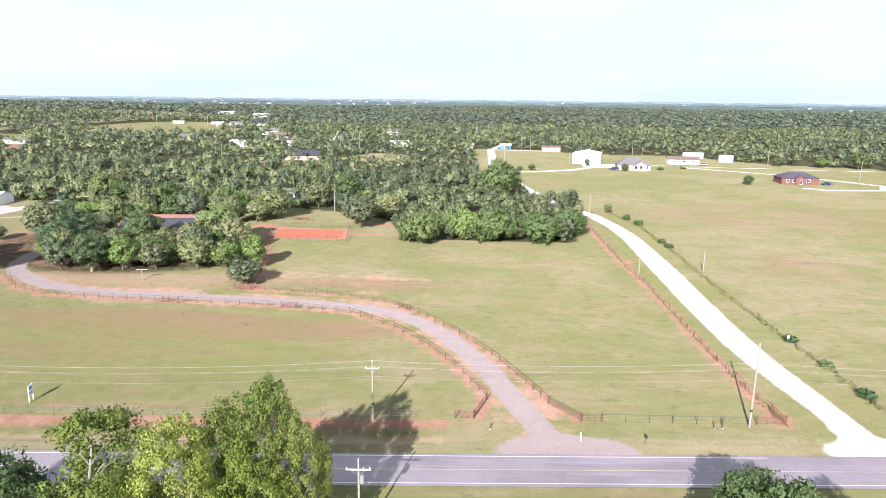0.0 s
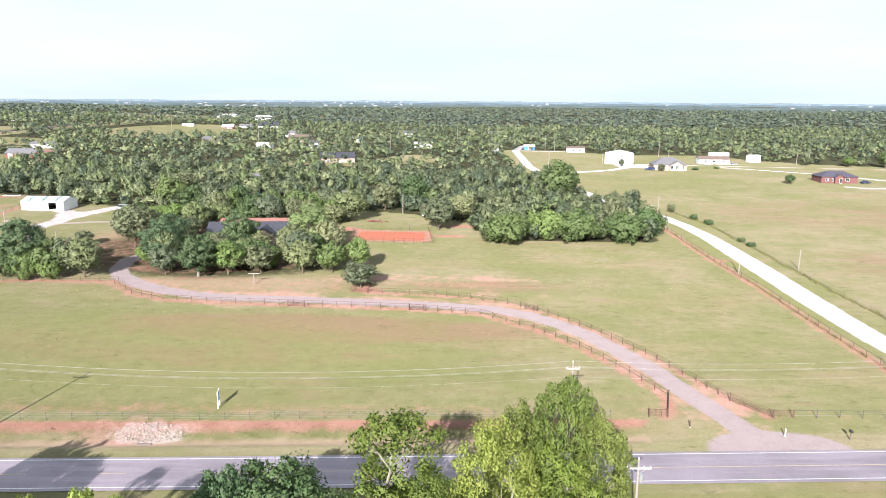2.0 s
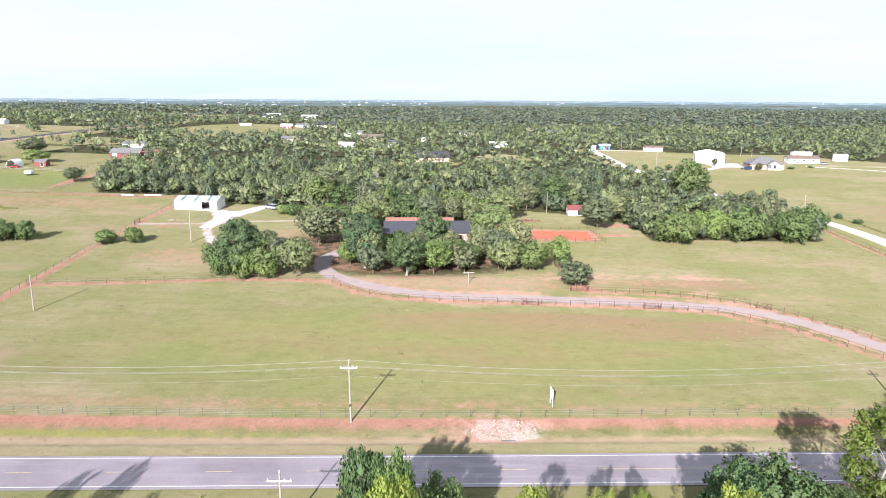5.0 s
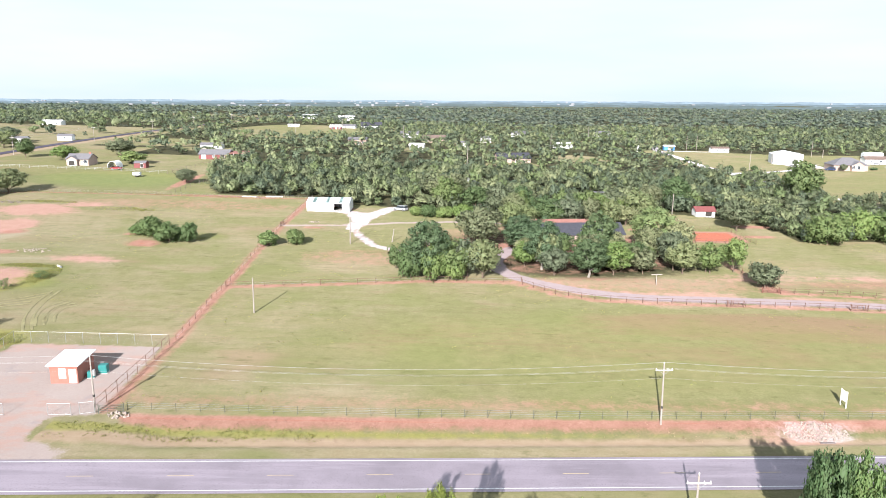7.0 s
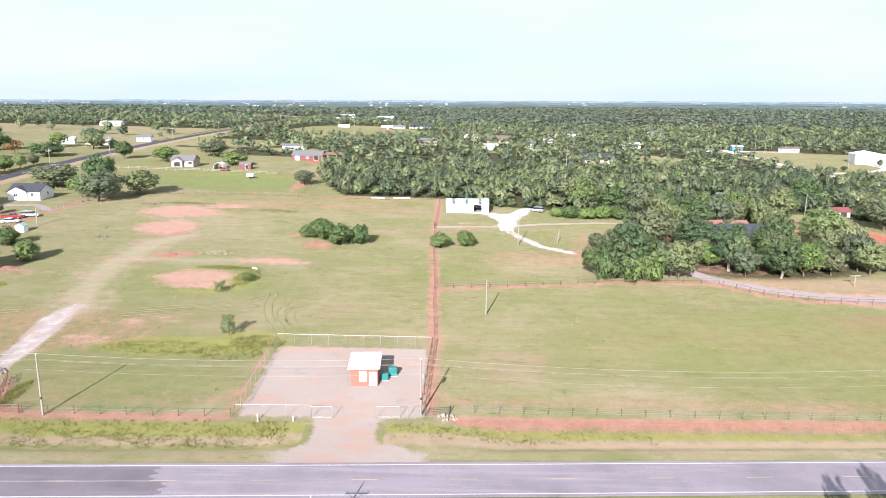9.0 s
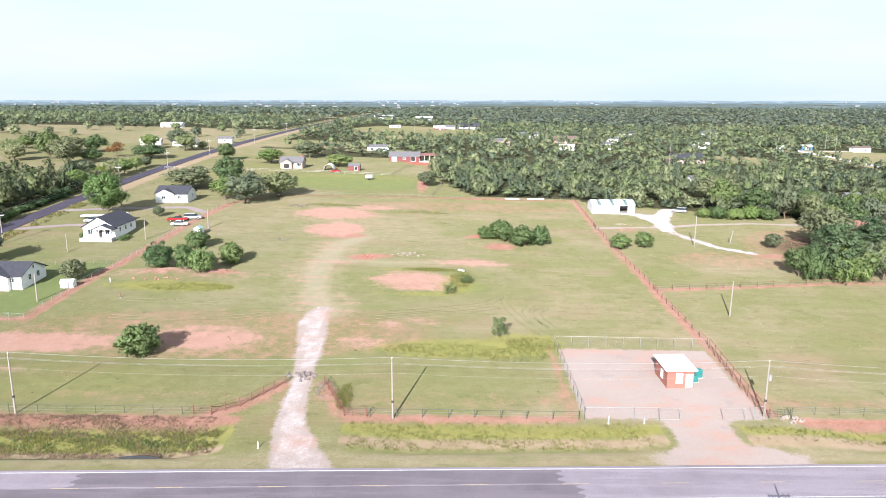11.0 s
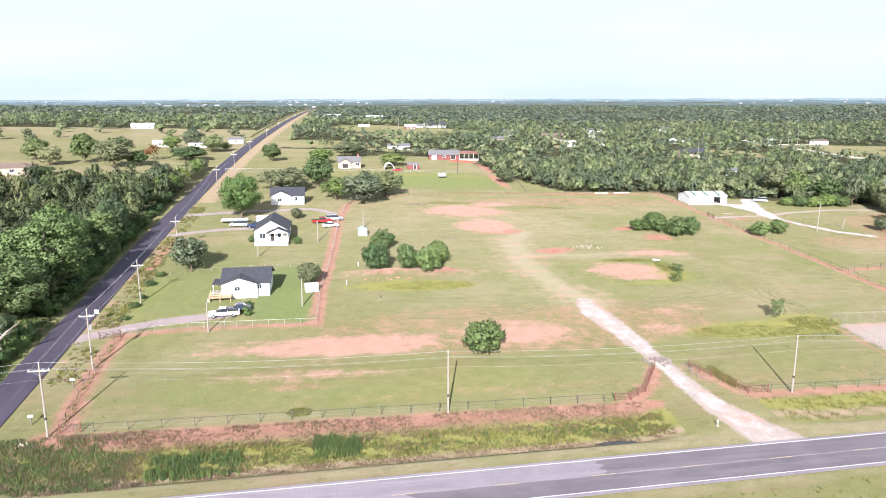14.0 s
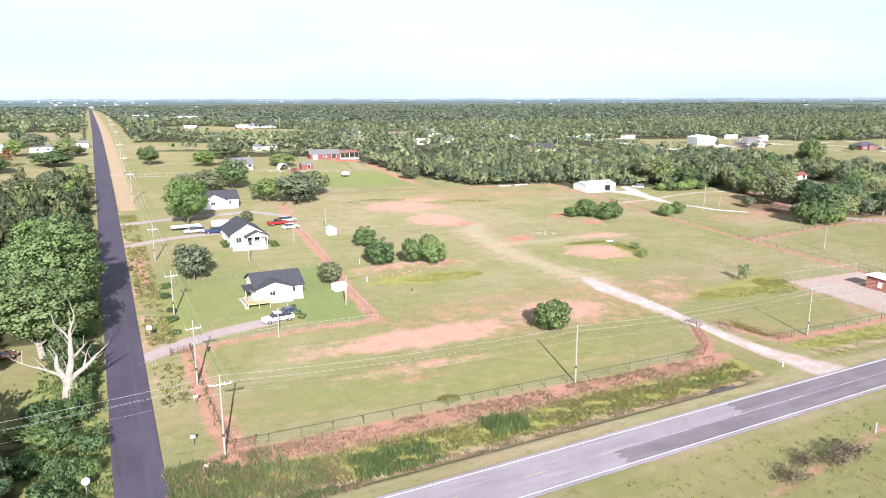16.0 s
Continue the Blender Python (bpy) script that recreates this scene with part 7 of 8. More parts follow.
for x, y, turn, ln, hh, label in ((-321, 203.5, 4, 7.5, 0.5, "white boat trailer with a pale load"), (-312.5, 201, 0, 4.5, 1.9, "white covered trailer behind a cottage"), (-248.4, 286.5, 0, 2.8, 1.2, "small white stock trailer on the grass")):
    t = root("trailer", on(x, y, turn), label, "trailer")
    bm = bmesh.new()
    box(bm, -ln / 2, ln / 2, -1.05, 1.05, 0.75, 0.75 + hh, 0.08)
    part("body", bm, M_METALWALL, t)
    bm = bmesh.new()
    box(bm, -ln / 2, ln / 2 + 1.2, -0.08, 0.08, 0.5, 0.64)
    box(bm, -ln / 2, ln / 2, -0.95, 0.95, 0.62, 0.74)
    part("chassis", bm, M_DARKPIPE, t)
    for s in (-1, 1):
        bm = bmesh.new()
        tube(bm, (0, s * 0.9, 0.34), (0, s * 1.08, 0.34), 0.34, 0.34, 12)
        part("wheel", bm, M_TYRE, t)
# hoop shelter
hs = root("hoop_shelter", on(-268.2, 310.5, 0), "white arched fabric shelter beside trees", "shelter")
bm = bmesh.new()
arc = [(2.2 * math.cos(k * math.pi / 10), 2.9 * math.sin(k * math.pi / 10)) for k in range(11)]
prism(bm, arc + [(x * 0.96, z * 0.96) for x, z in arc[::-1]], -3.0, 3.0)
part("cover", bm, M_WHITEROOF, hs)
bm = bmesh.new()
for y in (-2.9, 0, 2.9):
    for (a, b), (c, d) in zip(arc, arc[1:]):
        tube(bm, (a * 0.95, y, b * 0.95), (c * 0.95, y, d * 0.95), 0.04, n=4, caps=False)
part("hoops", bm, M_STEEL, hs)

# ---- signs, boxes and posts ----
sg = root("panel_sign", on(-63.0, 96.2, 97), "white panel sign with blue shapes on two posts", "sign")
for s in (-0.62, 0.62):
    bm = bmesh.new()
    box(bm, s - 0.06, s + 0.06, -0.06, 0.06, -0.4, 2.6)
    part("post", bm, M_TRIM, sg)
bm = bmesh.new()
box(bm, -0.62, 0.62, -0.03, 0.03, 0.9, 2.5)
pn = part("panel", bm, M_TRIM, sg)
bm = bmesh.new()
box(bm, -0.45, 0.45, -0.04, -0.031, 1.85, 2.35)
box(bm, -0.45, -0.1, -0.04, -0.031, 1.15, 1.55)
box(bm, 0.1, 0.45, -0.04, -0.031, 1.15, 1.55)
part("lettering_bars", bm, M_BLUEROOF, pn)
tp = root("clothesline_post", on(-73.3, 157.0, 6), "pale T-shaped clothesline post before the grove", "post")
bm = bmesh.new()
tube(bm, (0, 0, -0.3), (0, 0, 2.7), 0.1, 0.09, 8)
part("upright", bm, M_POLE, tp)
bm = bmesh.new()
box(bm, -1.3, 1.3, -0.08, 0.08, 2.45, 2.65, 0.02)
part("arm", bm, M_POLE, tp)


def plate_sign(x, y, turn, shape, label, size=0.6, height=2.1):
    s = root("road_sign", on(x, y, turn), label, "sign")
    bm = bmesh.new()
    tube(bm, (0, 0, -0.3), (0, 0, height), 0.035, n=6)
    part("post", bm, M_STEEL, s)
    bm = bmesh.new()
    if shape == "round":
        tube(bm, (0, -0.06, height), (0, -0.04, height), size / 2, size / 2, 12)
    else:
        box(bm, -size / 2, size / 2, -0.06, -0.04, height - size / 2, height + size / 2)
    part("plate", bm, M_TRIM, s)


plate_sign(-345.8, 86.4, 10, "round", "pale round sign plate seen beside the side road", 0.9, 1.9)
plate_sign(-336.0, 128.4, -10, "square", "white sign plate on a thin post beside the side road", 0.75, 2.3)
plate_sign(61.6, 127.4, 20, "square", "small white notice on the field fence", 0.6, 1.2)
for x, y, label, pm in ((25.2, 87.5, "black mailbox on a post beside the road", M_DARKIN), (-332.2, 103.3, "white mailbox beside the side road", M_TRIM), (-334.0, 92.7, "white mailbox on a post beside the side road", M_TRIM)):
    m_ = root("mailbox", on(x, y, 90 if x < 0 else 0), label, "mailbox")
    bm = bmesh.new()
    box(bm, -0.06, 0.06, -0.06, 0.06, -0.3, 1.1)
    part("post", bm, M_GREYWOOD, m_)
    bm = bmesh.new()
    prism(bm, [(-0.16, 1.1), (0.16, 1.1), (0.16, 1.32), (0.09, 1.43), (-0.09, 1.43), (-0.16, 1.32)], -0.3, 0.3)
    part("box", bm, pm, m_)
for x, y, hh, label in ((16.7, 88.3, 1.2, "short white marker post by the drive"), (-242.2, 81.3, 0.9, "short pale marker post by the gravel entrance"), (-190.0, 88.9, 0.7, "white valve post on a concrete block"), (-195, 89.0, 1.0, "short pale pipe by the lot gate"), (4.6, 91.0, 1.0, "short brown stub post at the drive mouth"), (-288, 160, 1.0, "white stake on the pasture"), (-291, 147, 1.0, "white stake on the pasture"), (-284.5, 137.4, 0.9, "small green post on the pasture"), (36, 92.6, 1.2, "dark standpipe by the road fence"), (37.2, 92.7, 1.4, "dark standpipe by the road fence")):
    m_ = root("marker_post", on(x, y, 0), label, "post")
    bm = bmesh.new()
    box(bm, -0.07, 0.07, -0.05, 0.05, -0.3, hh, 0.01)
    part("post", bm, M_TRIM if "white" in label or "pale" in label else M_RUSTPIPE, m_)
    bm = bmesh.new()
    box(bm, -0.14, 0.14, -0.14, 0.14, -0.25, 0.06)
    part("footing", bm, M_CONCRETE, m_)
wf = root("survey_frame", on(-249.2, 60.9, 30), "small white pipe frame on the near roadside", "frame")
bm = bmesh.new()
for a, b in (((-0.6, 0, -0.2), (-0.6, 0, 1.1)), ((0.6, 0, -0.2), (0.6, 0, 1.1)), ((-0.6, 0, 1.05), (0.6, 0, 1.05)), ((-0.6, 0, 0.5), (0.6, 0, 0.5))):
    tube(bm, a, b, 0.05, n=6)
part("pipes", bm, M_TRIM, wf)


# ---- rubble, debris and soil heaps ----
def rock_mesh(seed):
    rng = random.Random(seed)
    bm = bmesh.new()
    bmesh.ops.create_icosphere(bm, subdivisions=1, radius=0.5)
    for v in bm.verts:
        v.co *= rng.uniform(0.65, 1.2)
        v.co.z *= 0.7
    return finish(bm, "rock")


ROCKS = [rock_mesh(k) for k in range(4)]


def rubble(x, y, rx, ry, n, size, material, label, name="rubble_heap", heap=0.6):
    rng = random.Random(int(x * 7 + y))
    base = root(name, on(x, y), label, "rubble")
    z0 = z_at(x, y)
    for k in range(n):
        a, q = rng.uniform(0, math.tau), rng.random() ** 0.6
        dx, dy = math.cos(a) * rx * q, math.sin(a) * ry * q
        s = size * rng.uniform(0.5, 1.4)
        me = shared(("rock", k % 4, material.name), lambda: ROCKS[k % 4].copy(), material)
        part("rock", me, None, base, m=Matrix.Translation((dx, dy, z_at(x + dx, y + dy) - z0 + heap * (1 - q) * rng.random() + 0.02 * s)) @ Euler((rng.uniform(0, 3), rng.uniform(0, 3), rng.uniform(0, 6))).to_matrix().to_4x4() @ Matrix.Diagonal((s, s, s * 0.8, 1)))


rubble(-70.6, 89.1, 4.6, 1.9, 290, 0.36, M_ROCK, "white broken rock piled round a culvert", heap=0.1)
rubble(-168.6, 90.4, 1.9, 0.9, 30, 0.5, M_ROCK, "white broken concrete beside the lot corner")
rubble(-227, 173.6, 4.8, 2.2, 46, 0.5, M_ROCK, "broken concrete and brick strewn on the pasture", heap=0.25)
rubble(-237, 171.2, 3.0, 1.5, 26, 0.4, M_BRICK, "red brick rubble on the pasture", heap=0.3)
rubble(-266, 229, 3.6, 2.2, 30, 0.6, M_GREYWOOD, "grey brush and timber heap on the pasture", name="brush_heap")
rubble(-261.5, 185.5, 3.6, 1.8, 34, 0.4, M_GREYWOOD, "low burnt brush heap on the pasture", name="brush_heap", heap=0.3)
rubble(-240.8, 102.6, 2.6, 1.9, 46, 0.62, M_BROKEN, "broken asphalt lumps across the gravel entrance", heap=0.05)
rubble(-236.4, 98.5, 1.5, 3.6, 60, 0.36, M_BROKEN, "grey rocks and clods beside the gravel entrance", heap=0.2)
rubble(-51, 226.5, 4.2, 1.6, 34, 0.6, M_REDWALL, "red scrap heap behind the riding arena", name="scrap_heap", heap=0.7)
rubble(-333, 87.4, 1.2, 0.8, 10, 0.5, M_ROCK, "white rocks in ditch weeds")
rubble(-337, 119.2, 1.6, 0.8, 14, 0.4, M_ROCK, "pale rocks beside a house drive")
rubble(-190, 250.2, 9, 0.8, 26, 0.5, M_GREYWOOD, "grey debris along the back fence", heap=0.1)
rubble(-282, 149.2, 5, 1.0, 14, 0.6, M_SOIL, "red-brown soil clods along a mound", heap=0.2)
rubble(-163, 214, 1.6, 1.2, 16, 0.5, M_ROCK, "pale rocks and boards by the farm track", heap=0.3)
for x, y, ln, turn, label in ((-184.4, 252.4, 6, 2, "long white pipe lying along the back fence"), (-193, 251, 5, -8, "white boat hull lying along the back fence"), (-213.8, 160.4, 1.8, -40, "white plank lying on the pasture")):
    lg = root("loose_pipe", on(x, y, turn), label, "pipe")
    bm = bmesh.new()
    tube(bm, (-ln / 2, 0, 0.22), (ln / 2, 0, 0.22), 0.22, 0.2, 8)
    part("pipe", bm, M_TRIM, lg)
    bm = bmesh.new()
    tube(bm, (ln / 2 - 0.02, 0, 0.22), (ln / 2 + 0.06, 0, 0.22), 0.25, 0.25, 8)
    part("collar", bm, M_STEEL, lg)
# culvert mouth
cv = root("culvert", on(-70.2, 86.6), "concrete culvert mouth under white rock", "culvert")
bm = bmesh.new()
for x0, x1, z0, z1 in ((-1.0, -0.75, -0.7, 0.12), (0.75, 1.0, -0.7, 0.12), (-0.75, 0.75, 0.0, 0.12)):
    box(bm, x0, x1, -0.2, 0.2, z0, z1)
part("headwall", bm, M_BROKEN, cv)
# solid block in the opening, its dark colour standing for the shaded bore
bm = bmesh.new()
box(bm, -0.75, 0.75, -0.14, 0.18, -0.7, 0.0)
part("mouth", bm, M_DARKIN, cv)


# ---- weeds, reeds and rough grass ----
def tufts(name, seed, spots, height, width, blades, material, label, lean=0.35, reach=0.2):
    rng = np.random.RandomState(seed)
    n = len(spots)
    lumps = 0.5 * np.sin(spots[:, 0] * 0.61 + 1.7 * np.sin(spots[:, 1] * 0.5)) + 0.5 * np.sin(spots[:, 0] * 0.23 + spots[:, 1] * 0.9 + seed)
    p = np.repeat(np.column_stack([spots, land(spots[:, 0], spots[:, 1])]), blades, 0)
    tall = np.repeat(height * rng.uniform(0.5, 1.2, n) * (1 + 0.35 * lumps), blades) * rng.uniform(0.7, 1.1, n * blades)
    a = rng.rand(n * blades) * math.tau
    side = np.column_stack([np.cos(a), np.sin(a), np.zeros_like(a)])
    tip = rng.normal(size=(n * blades, 3)) * np.array((lean, lean, 0)) * tall[:, None]
    tip[:, 2] = tall
    foot = p + np.column_stack([rng.normal(size=(n * blades, 2)) * reach, np.full(n * blades, -0.05)])
    v = np.stack([foot - side * width, foot + side * width, foot + tip * 0.6 + side * width * 0.7, foot + tip - side * width * 0.2], 1).reshape(-1, 3)
    t = np.repeat(np.repeat(np.clip(rng.normal(0.5, 0.18, n) + 0.3 * lumps, 0, 1), blades), 4)
    soft = np.column_stack([rng.normal(size=(n * blades, 2)) * 0.45, np.ones(n * blades)])
    soft /= np.linalg.norm(soft, axis=1)[:, None]
    face = np.cross(v[1::4] - v[0::4], v[2::4] - v[0::4])
    back = np.nonzero(face @ np.array((-0.2, -0.9, 0.4)) < 0)[0]
    q = v.reshape(-1, 4, 3)
    q[back] = q[back][:, ::-1]
    v = q.reshape(-1, 3)
    face[back] *= -1
    soft += 0.35 * face / (np.linalg.norm(face, axis=1)[:, None] + 1e-6)
    me = np_mesh(name, v, np.arange(len(v)).reshape(-1, 4), t, np.repeat(soft / np.linalg.norm(soft, axis=1)[:, None], 4, 0))
    me.materials.append(material)
    tagged(new(name, me), label, "weeds", kind="stuff")


def band(seed, n, x0, x1, f_lo, f_hi, gaps=()):
    rng = np.random.RandomState(seed)
    x = rng.uniform(x0, x1, n)
    u = rng.rand(n)
    y = f_lo(x) + (f_hi(x) - f_lo(x)) * u
    k = np.ones(n, bool)
    for a, b in gaps:
        k &= ~((x > a) & (x < b))
    k &= np.sin(x * 0.9 + y) + np.sin(x * 0.23 + y * 1.7) + rng.normal(size=n) * 0.7 > -0.9
    return np.column_stack([x, y])[k]


def fy(x):
    return np.interp(x, FENCE_X, FENCE_Y)


MOUTHS = ((-247, -230), (-190, -177))
tufts("ditch_weeds", 1, band(1, 4200, -335, -248, lambda x: road_far(x) + 6.6, lambda x: fy(x) - 3.0), 0.34, 0.045, 9, M_WEED, "rank yellow-green weeds filling the ditch", 0.35)
tufts("reed_clumps", 22, band(21, 420, -335, -248, lambda x: road_far(x) + 7.5, lambda x: fy(x) - 3.4), 0.5, 0.06, 8, M_REED, "scattered green rushes in the ditch", 0.2)
tufts("tall_reeds", 2, np.concatenate([band(2, 420, -317, -306, lambda x: road_far(x) + 5.8, lambda x: fy(x) - 5.2), band(3, 420, -297, -291, lambda x: road_far(x) + 8, lambda x: fy(x) - 3)]), 0.9, 0.04, 12, M_REED, "dense stand of tall green reeds", 0.2, 0.15)
tufts("bank_weeds", 3, band(5, 4200, -332, -250, lambda x: fy(x) - 4.0, lambda x: fy(x) - 0.7), 0.26, 0.05, 8, M_BROWNWEED, "dry brown weeds on a red ditch bank", 0.5)
tufts("ditch_dry_weeds", 23, band(24, 1900, -337, -248, lambda x: road_far(x) + 5.2, lambda x: fy(x) - 3.0), 0.3, 0.045, 8, M_BROWNWEED, "dry olive-brown weeds mixed into the ditch", 0.4)
tufts("roadside_grass", 4, band(6, 1700, -335, -250, lambda x: road_far(x) + 4.8, lambda x: road_far(x) + 6.8, MOUTHS), 0.24, 0.05, 6, M_BROWNWEED, "tan unmown grass beside the road", 0.4)
tufts("green_ditch_grass", 5, np.concatenate([band(7, 1700, -231, -190, lambda x: road_far(x) + 5.5, lambda x: fy(x) - 1.5), band(8, 500, -176, -140, lambda x: road_far(x) + 6.5, lambda x: fy(x) - 2.5)]), 0.2, 0.05, 8, M_WEED, "rank green grass in a shallow ditch", 0.35)
tufts("patchy_bank_grass", 6, band(9, 420, -165, -2, lambda x: road_far(x) + 6.0, lambda x: fy(x) - 1.0), 0.16, 0.05, 6, M_BROWNWEED, "sparse dry grass on a red bank", 0.4)


tufts("corner_weeds", 31, band(31, 1500, -338, -320, lambda x: road_far(x) + 3.6, lambda x: fy(x) - 1.4), 0.62, 0.045, 9, M_REED, "rank green weeds at the road corner", 0.35, 0.25)
tufts("corner_dry_weeds", 32, band(32, 1500, -338, -318, lambda x: road_far(x) + 3.2, lambda x: fy(x) - 1.0), 0.5, 0.045, 8, M_BROWNWEED, "dry brown weeds at the road corner", 0.4, 0.25)


def blot(seed, n, *ovals):
    rng = np.random.RandomState(seed)
    out = []
    for cx, cy, rx, ry in ovals:
        a, q = rng.rand(n) * math.tau, np.sqrt(rng.rand(n))
        out.append(np.column_stack([cx + rx * q * np.cos(a), cy + ry * q * np.sin(a)]))
    return np.concatenate(out)


tufts("pasture_weeds", 7, blot(11, 620, (-273.5, 145, 10, 2.6), (-218, 113.8, 11, 3.0), (-202, 117, 5, 3), (-214, 154, 2.6, 6), (-221, 161, 7, 1.6), (-198, 190, 9, 4)), 0.22, 0.04, 7, M_WEED, "rank green weeds growing in the pasture", 0.35)
tufts("lot_weeds", 8, blot(12, 260, (-206, 112, 6, 3), (-299, 92, 1.5, 1), (-233, 96, 1.2, 4), (-226, 224, 10, 3), (-255, 232, 10, 2)), 0.3, 0.05, 6, M_WEED, "low green weeds by soil heaps", 0.4)
hedge = np.array([(x + dx, y + dy) for x, y in sampled(FENCE_FIELD, 0.42) for dx, dy in ((random.gauss(0, 0.5), random.gauss(0, 0.3)),)])
tufts("fence_row_weeds", 9, hedge, 0.5, 0.06, 9, M_WEED, "tall weeds along an old field fence", 0.4)
line = np.array([(x + random.gauss(0, 0.25), y + random.gauss(0, 0.25)) for f in (FENCE_GRAVEL, CORNER, FAR_FENCE) for x, y in sampled(f, 0.6)])
tufts("fence_line_grass", 10, line, 0.4, 0.09, 5, M_WEED, "unmown grass along fence lines", 0.4)
rng = np.random.RandomState(77)
rough = np.column_stack([rng.uniform(-330, 45, 11000), rng.uniform(94, 250, 11000)])
rough = rough[(np.sin(rough[:, 0] * 0.11) + np.sin(rough[:, 1] * 0.17 + rough[:, 0] * 0.05) > 0.2) & ~wooded(rough[:, 0], rough[:, 1]) & (path_dist(rough[:, 0], rough[:, 1], DRIVE) > 3) & (rect(rough[:, 0], rough[:, 1], -199, -171, 88, 118) < 0) & (path_dist(rough[:, 0], rough[:, 1], [(-236, 75), (-240, 105), (-241, 136)]) > 3.6)]
tufts("pasture_tufts", 11, rough, 0.16, 0.09, 4, M_WEED, "low uneven tufts of pasture grass", 0.5)
near = np.column_stack([rng.uniform(-335, 70, 3600), rng.uniform(48, 72, 3600)])
near = near[near[:, 1] < road_far(near[:, 0]) - 8.5]
tufts("verge_tufts", 12, near, 0.2, 0.10, 5, M_WEED, "uneven unmown grass on the near verge", 0.5)
rng = np.random.RandomState(78)
side = np.column_stack([rng.uniform(-336.4, -332.2, 2600), rng.uniform(104, 225, 2600)])
side = side[(np.sin(side[:, 1] * 0.21) + rng.normal(size=2600) * 0.6 > -0.6) & (np.abs(side[:, 1] - 122) > 4) & (np.abs(side[:, 1] - 191) > 2.5) & (np.abs(side[:, 1] - 214) > 2.5)]
tufts("side_verge_weeds", 13, side[::2], 0.5, 0.10, 6, M_WEED, "rank green weeds on the side road verge", 0.4)
tufts("side_verge_dry_weeds", 14, side[1::5], 0.4, 0.09, 6, M_BROWNWEED, "dry reddish weeds on the side road verge", 0.4)
west = np.column_stack([rng.uniform(-352, -343.4, 2200), rng.uniform(62, 200, 2200)])
tufts("west_verge_weeds", 15, west, 0.5, 0.11, 7, M_REED, "rank green weeds west of the side road", 0.4)


def tracks(name, lines, half, material, label):
    """Thin wheel marks laid along curved lines on the ground."""
    v, f = [], []
    for line in lines:
        p = np.array(line, float)
        t = np.linspace(0, len(p) - 1, 24)
        p = np.column_stack([np.interp(t, np.arange(len(p)), p[:, k]) for k in (0, 1)])
        for _ in range(6):
            p[1:-1] = (p[:-2] + p[1:-1] * 2 + p[2:]) / 4
        d = np.gradient(p, axis=0)
        nn = np.column_stack([-d[:, 1], d[:, 0]]) / np.hypot(d[:, 0], d[:, 1])[:, None]
        w = half * (0.6 + 0.4 * np.sin(np.linspace(0, 9, 24)))[:, None]
        for s in (-0.75, 0.75):
            a, b = p + nn * (s - w), p + nn * (s + w)
            i0 = len(v)
            for q in np.stack([a, b], 1).reshape(-1, 2):
                v.append((q[0], q[1], z_at(q[0], q[1]) + 0.05))
            f += [(i0 + 2 * k, i0 + 2 * k + 1, i0 + 2 * k + 3, i0 + 2 * k + 2) for k in range(23)]
    me = np_mesh(name, v, f)
    me.materials.append(material)
    tagged(new(name, me), label, "tracks", kind="stuff")


M_TRACK = plain("flattened_brown_grass", (0.225, 0.205, 0.105), 0.95, vary=0.3, scale=0.6, grain=3)
tracks("wheel_marks", [[(-199.2, 121.3), (-202.8, 127.9), (-205.3, 137.3), (-205.7, 143.7)], [(-198.3, 123.8), (-200.6, 128.1), (-201.8, 133.6), (-199.9, 137.7)], [(-197.4, 125.6), (-199.1, 129.1), (-199.5, 133.8), (-197.2, 135.9)],
                       [(-231.7, 128.8), (-223.3, 131.2), (-214.1, 132.8), (-206.9, 136.2)], [(-230, 132), (-220, 134.5), (-211, 137), (-206, 142)], [(-282, 127), (-272, 126.3), (-262, 127), (-252, 130)], [(-283, 136.4), (-274, 136), (-264, 135.2)]], 0.3, M_TRACK, "curved wheel marks pressed into dry grass")
bm = bmesh.new()
pool = [bm.verts.new((-257.3 + 2.6 * math.cos(k * math.tau / 18) * (1 + 0.2 * math.sin(k * 2.3)), float(road_far(-257)) + 4.6 + 0.55 * math.sin(k * math.tau / 18), z_at(-257.3, float(road_far(-257)) + 4.6) + 0.12)) for k in range(18)]
bm.faces.new(pool)
me = finish(bm, "water")
m, nd, l, b = mat("ditch_water", 0.08)
l.new(ramp(m.node_tree, noise_of(m.node_tree, 1.5, 3), (0.3, (0.03, 0.03, 0.035)), (0.7, (0.06, 0.055, 0.05))), b.inputs["Base Color"])
me.materials.append(m)
tagged(new("water", me), "small dark puddle standing in the ditch", "water", kind="structure")
for x, y, r, h in ((-262, 57.5, 2.6, 3.0), (-258, 58.5, 2.2, 2.4), (-266, 59, 2.0, 2.2), (14, 63, 2.0, 3.4), (18, 64, 1.8, 3.2), (22, 63, 1.6, 3.0), (-271, 57, 2.2, 2.6)):
    plant("twigs", x, y, r, h, "brown half-withered shrub on the near verge", "bush", "bush", "withered shrubs")
tree_kind("low", 44, 3.0, 3.0, 0.0, 16, 40, 0.45, M_SHRUB, M_BARK, trunk_r=0.08, lobe=0.42)
for x, y, r, h in ((58.6, 230, 1.6, 2.0), (56.4, 238, 1.5, 2.2), (59.8, 200, 1.4, 1.6), (59.6, 206, 1.3, 1.5), (62.3, 128, 1.5, 1.4), (63, 116, 1.4, 1.3), (63.2, 104, 1.6, 1.5), (-303, 183, 1.2, 1.2), (-314.2, 186, 1.0, 1.2), (98, 376, 2.2, 1.8), (104, 372, 2.0, 1.6), (118, 380, 2.0, 1.2)):
    plant("low", x, y, r, h, "low dense green shrub", "bush", "bush", "low shrubs")

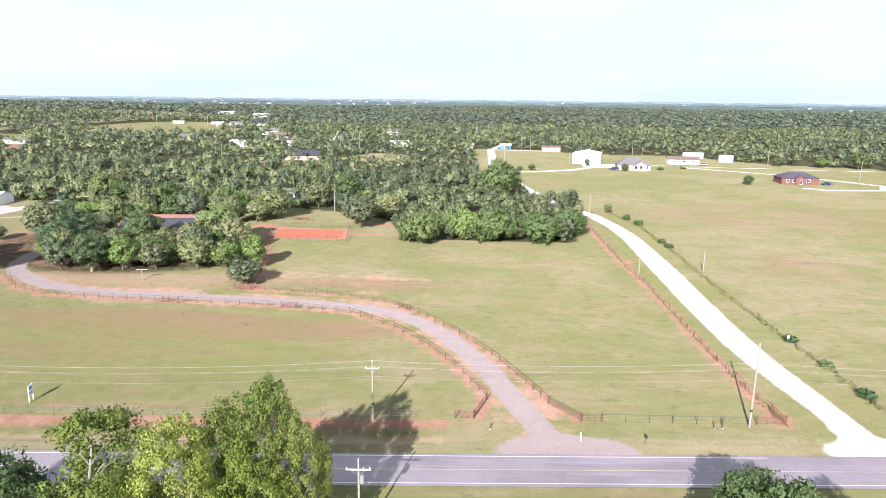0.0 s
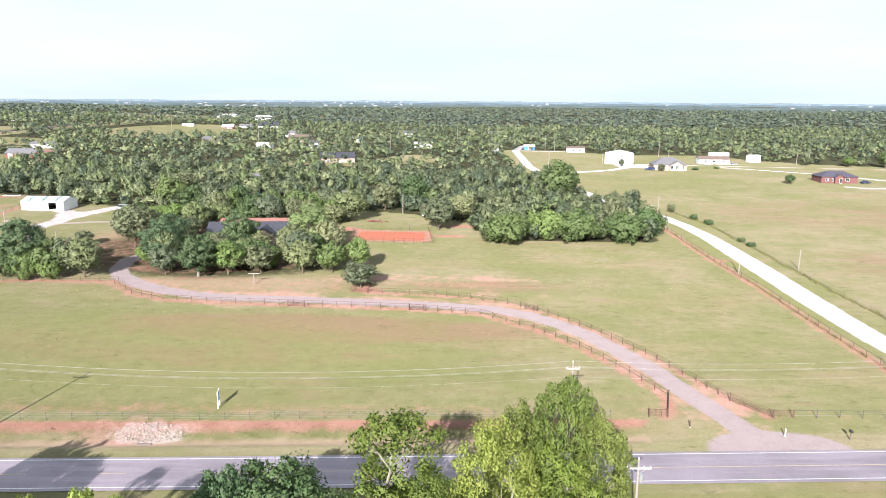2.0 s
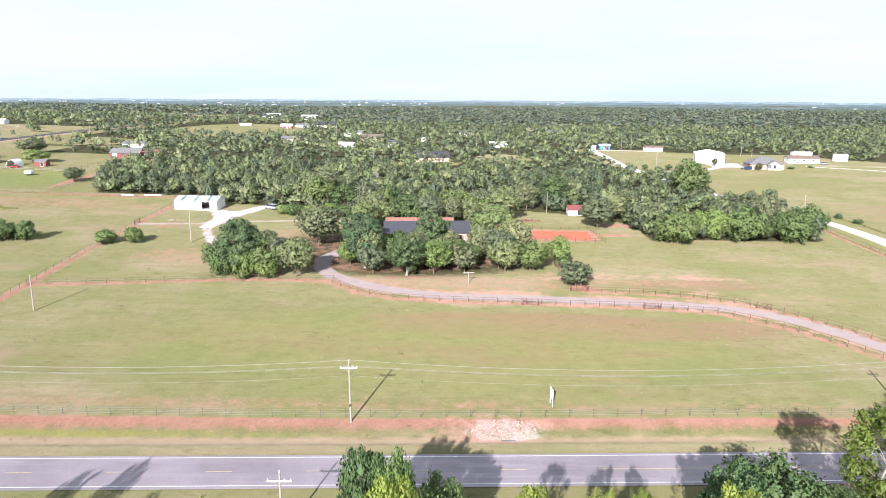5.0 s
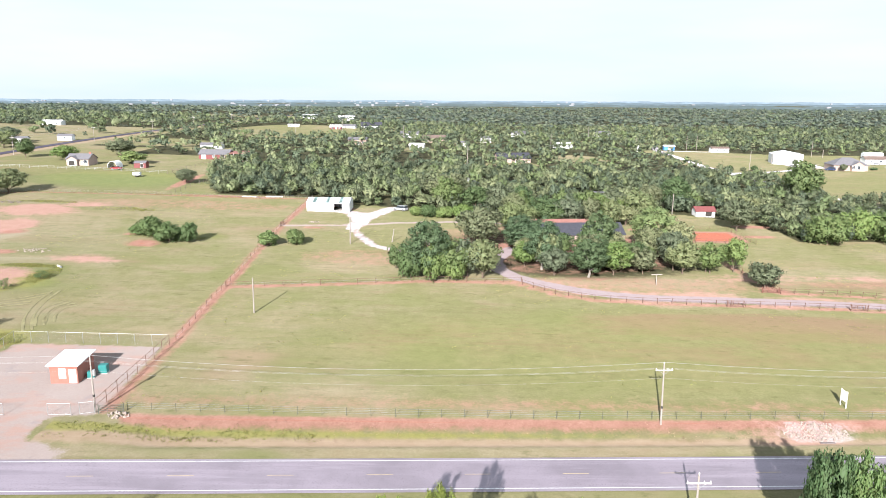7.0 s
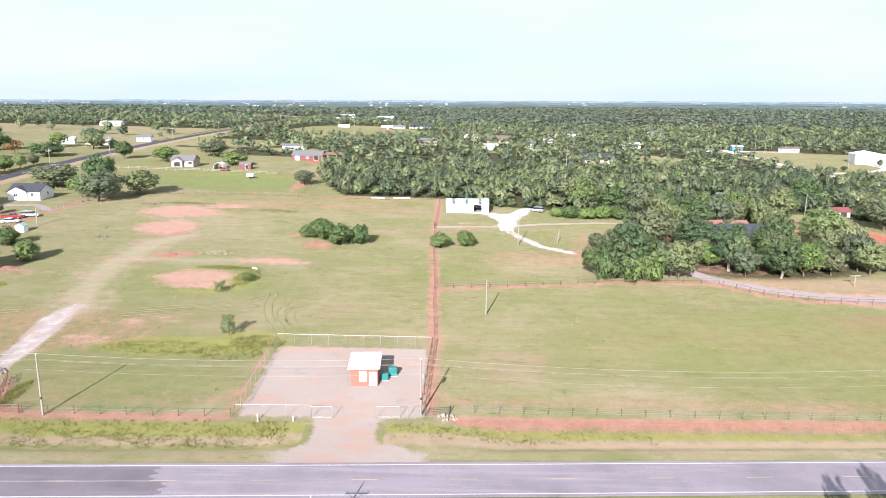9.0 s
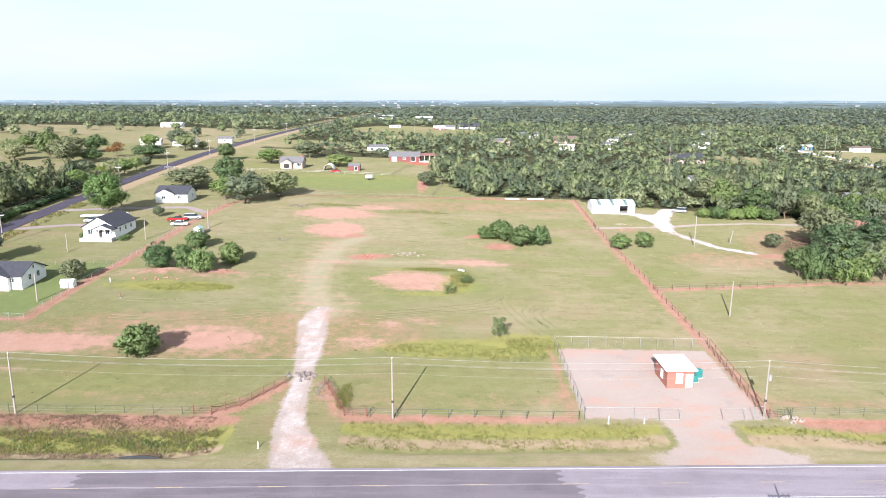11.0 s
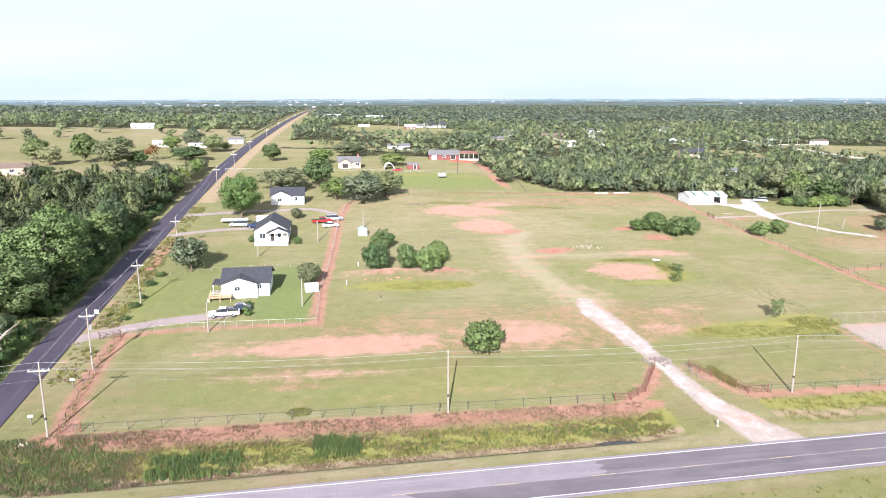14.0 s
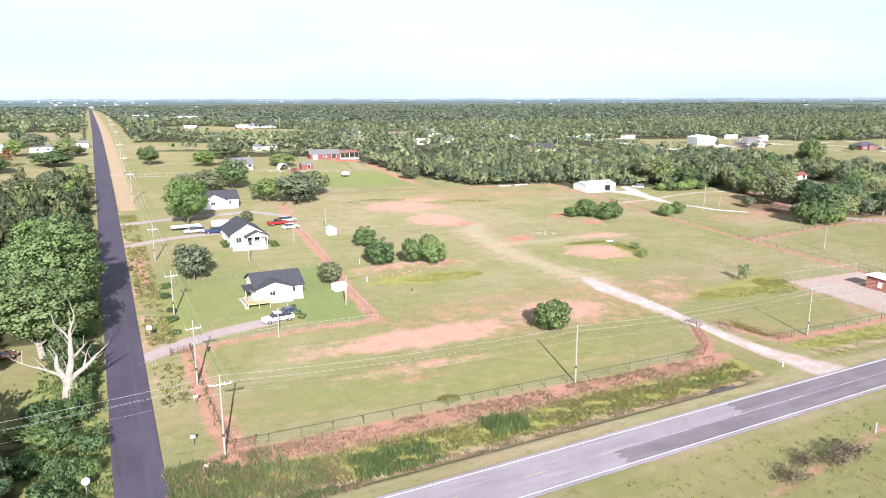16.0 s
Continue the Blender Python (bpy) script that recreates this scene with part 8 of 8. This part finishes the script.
# ---- distance ----
def crest(a, radius, top, seed):
    return top + 1.2 * np.sin(a * 37 + seed) + 0.9 * np.sin(a * 91 + 2 * seed) + 0.7 * np.sin(a * 231 + seed) + 0.5 * np.sin(a * 613 + 3 * seed) * np.sin(a * 57)


# tones turn paler and bluer with radius: haze painted into the ridge colours
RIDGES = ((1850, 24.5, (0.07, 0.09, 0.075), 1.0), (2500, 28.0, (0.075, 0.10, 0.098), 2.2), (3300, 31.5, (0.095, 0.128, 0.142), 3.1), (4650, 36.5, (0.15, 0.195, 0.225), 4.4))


def ridge(radius, top, tone, seed):
    """A low wooded rise that closes the far distance, haze put into its tone and glow."""
    a = np.radians(np.linspace(18, 162, 1500))
    x, y = -160 + np.cos(a) * radius, np.sin(a) * radius
    z = crest(a, radius, top, seed)
    near = 1 - 110 / radius
    v = np.concatenate([np.column_stack([-160 + (x + 160) * near, y * near, np.full_like(x, 4.0)]), np.column_stack([x, y, z]), np.column_stack([-160 + (x + 160) * 1.03, y * 1.03, z - 9])])
    n = len(x)
    i = np.arange(n - 1)
    f = np.concatenate([np.column_stack([i, i + 1, i + n + 1, i + n]), np.column_stack([i + n, i + n + 1, i + 2 * n + 1, i + 2 * n])])
    me = np_mesh("backdrop", v, f)
    m, nd, l, b = mat("wooded_distance", 1.0)
    nt = m.node_tree
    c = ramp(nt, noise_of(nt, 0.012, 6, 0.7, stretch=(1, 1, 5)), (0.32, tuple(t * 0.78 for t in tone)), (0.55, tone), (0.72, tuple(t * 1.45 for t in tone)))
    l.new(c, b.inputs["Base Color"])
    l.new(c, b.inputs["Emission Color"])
    # weak emission lifts the rise as haze would; nothing here is a lamp
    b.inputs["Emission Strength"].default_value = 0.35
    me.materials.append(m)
    tagged(new("backdrop", me), "hazy blue-green wooded rise on the horizon", "backdrop", kind="structure")


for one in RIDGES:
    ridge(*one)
rng = np.random.RandomState(91)
bm = bmesh.new()
for k in range(150):
    radius, top, tone, seed = RIDGES[rng.choice((0, 1, 2, 3), p=(0.14, 0.24, 0.32, 0.30))]
    a = radians(rng.uniform(35, 150) if k % 2 else rng.uniform(88, 135))
    near = 1 - rng.uniform(6, 40) / radius
    x, d = -160 + math.cos(a) * radius * near, math.sin(a) * radius * near
    z = float(crest(a, radius, top, seed)) - (1 - near) * radius * 0.19 - 1.5
    w, dd, hh = rng.uniform(6, 17), rng.uniform(6, 10), rng.uniform(2.2, 4.0)
    box(bm, x - w / 2, x + w / 2, d - dd / 2, d + dd / 2, z - 6, z + hh * 0.75)
    prism(bm, [(x - w / 2 - 0.4, z + hh * 0.75), (x + w / 2 + 0.4, z + hh * 0.75), (x + w * 0.3, z + hh * 1.15), (x - w * 0.3, z + hh * 1.15)], d - dd / 2, d + dd / 2)
me = finish(bm, "distant_buildings")
me.materials.append(plain("pale_roofs", (0.26, 0.265, 0.28), 0.7, vary=0.3, scale=0.02))
tagged(new("distant_buildings", me), "far pale roofs scattered among woods", "buildings", kind="stuff")
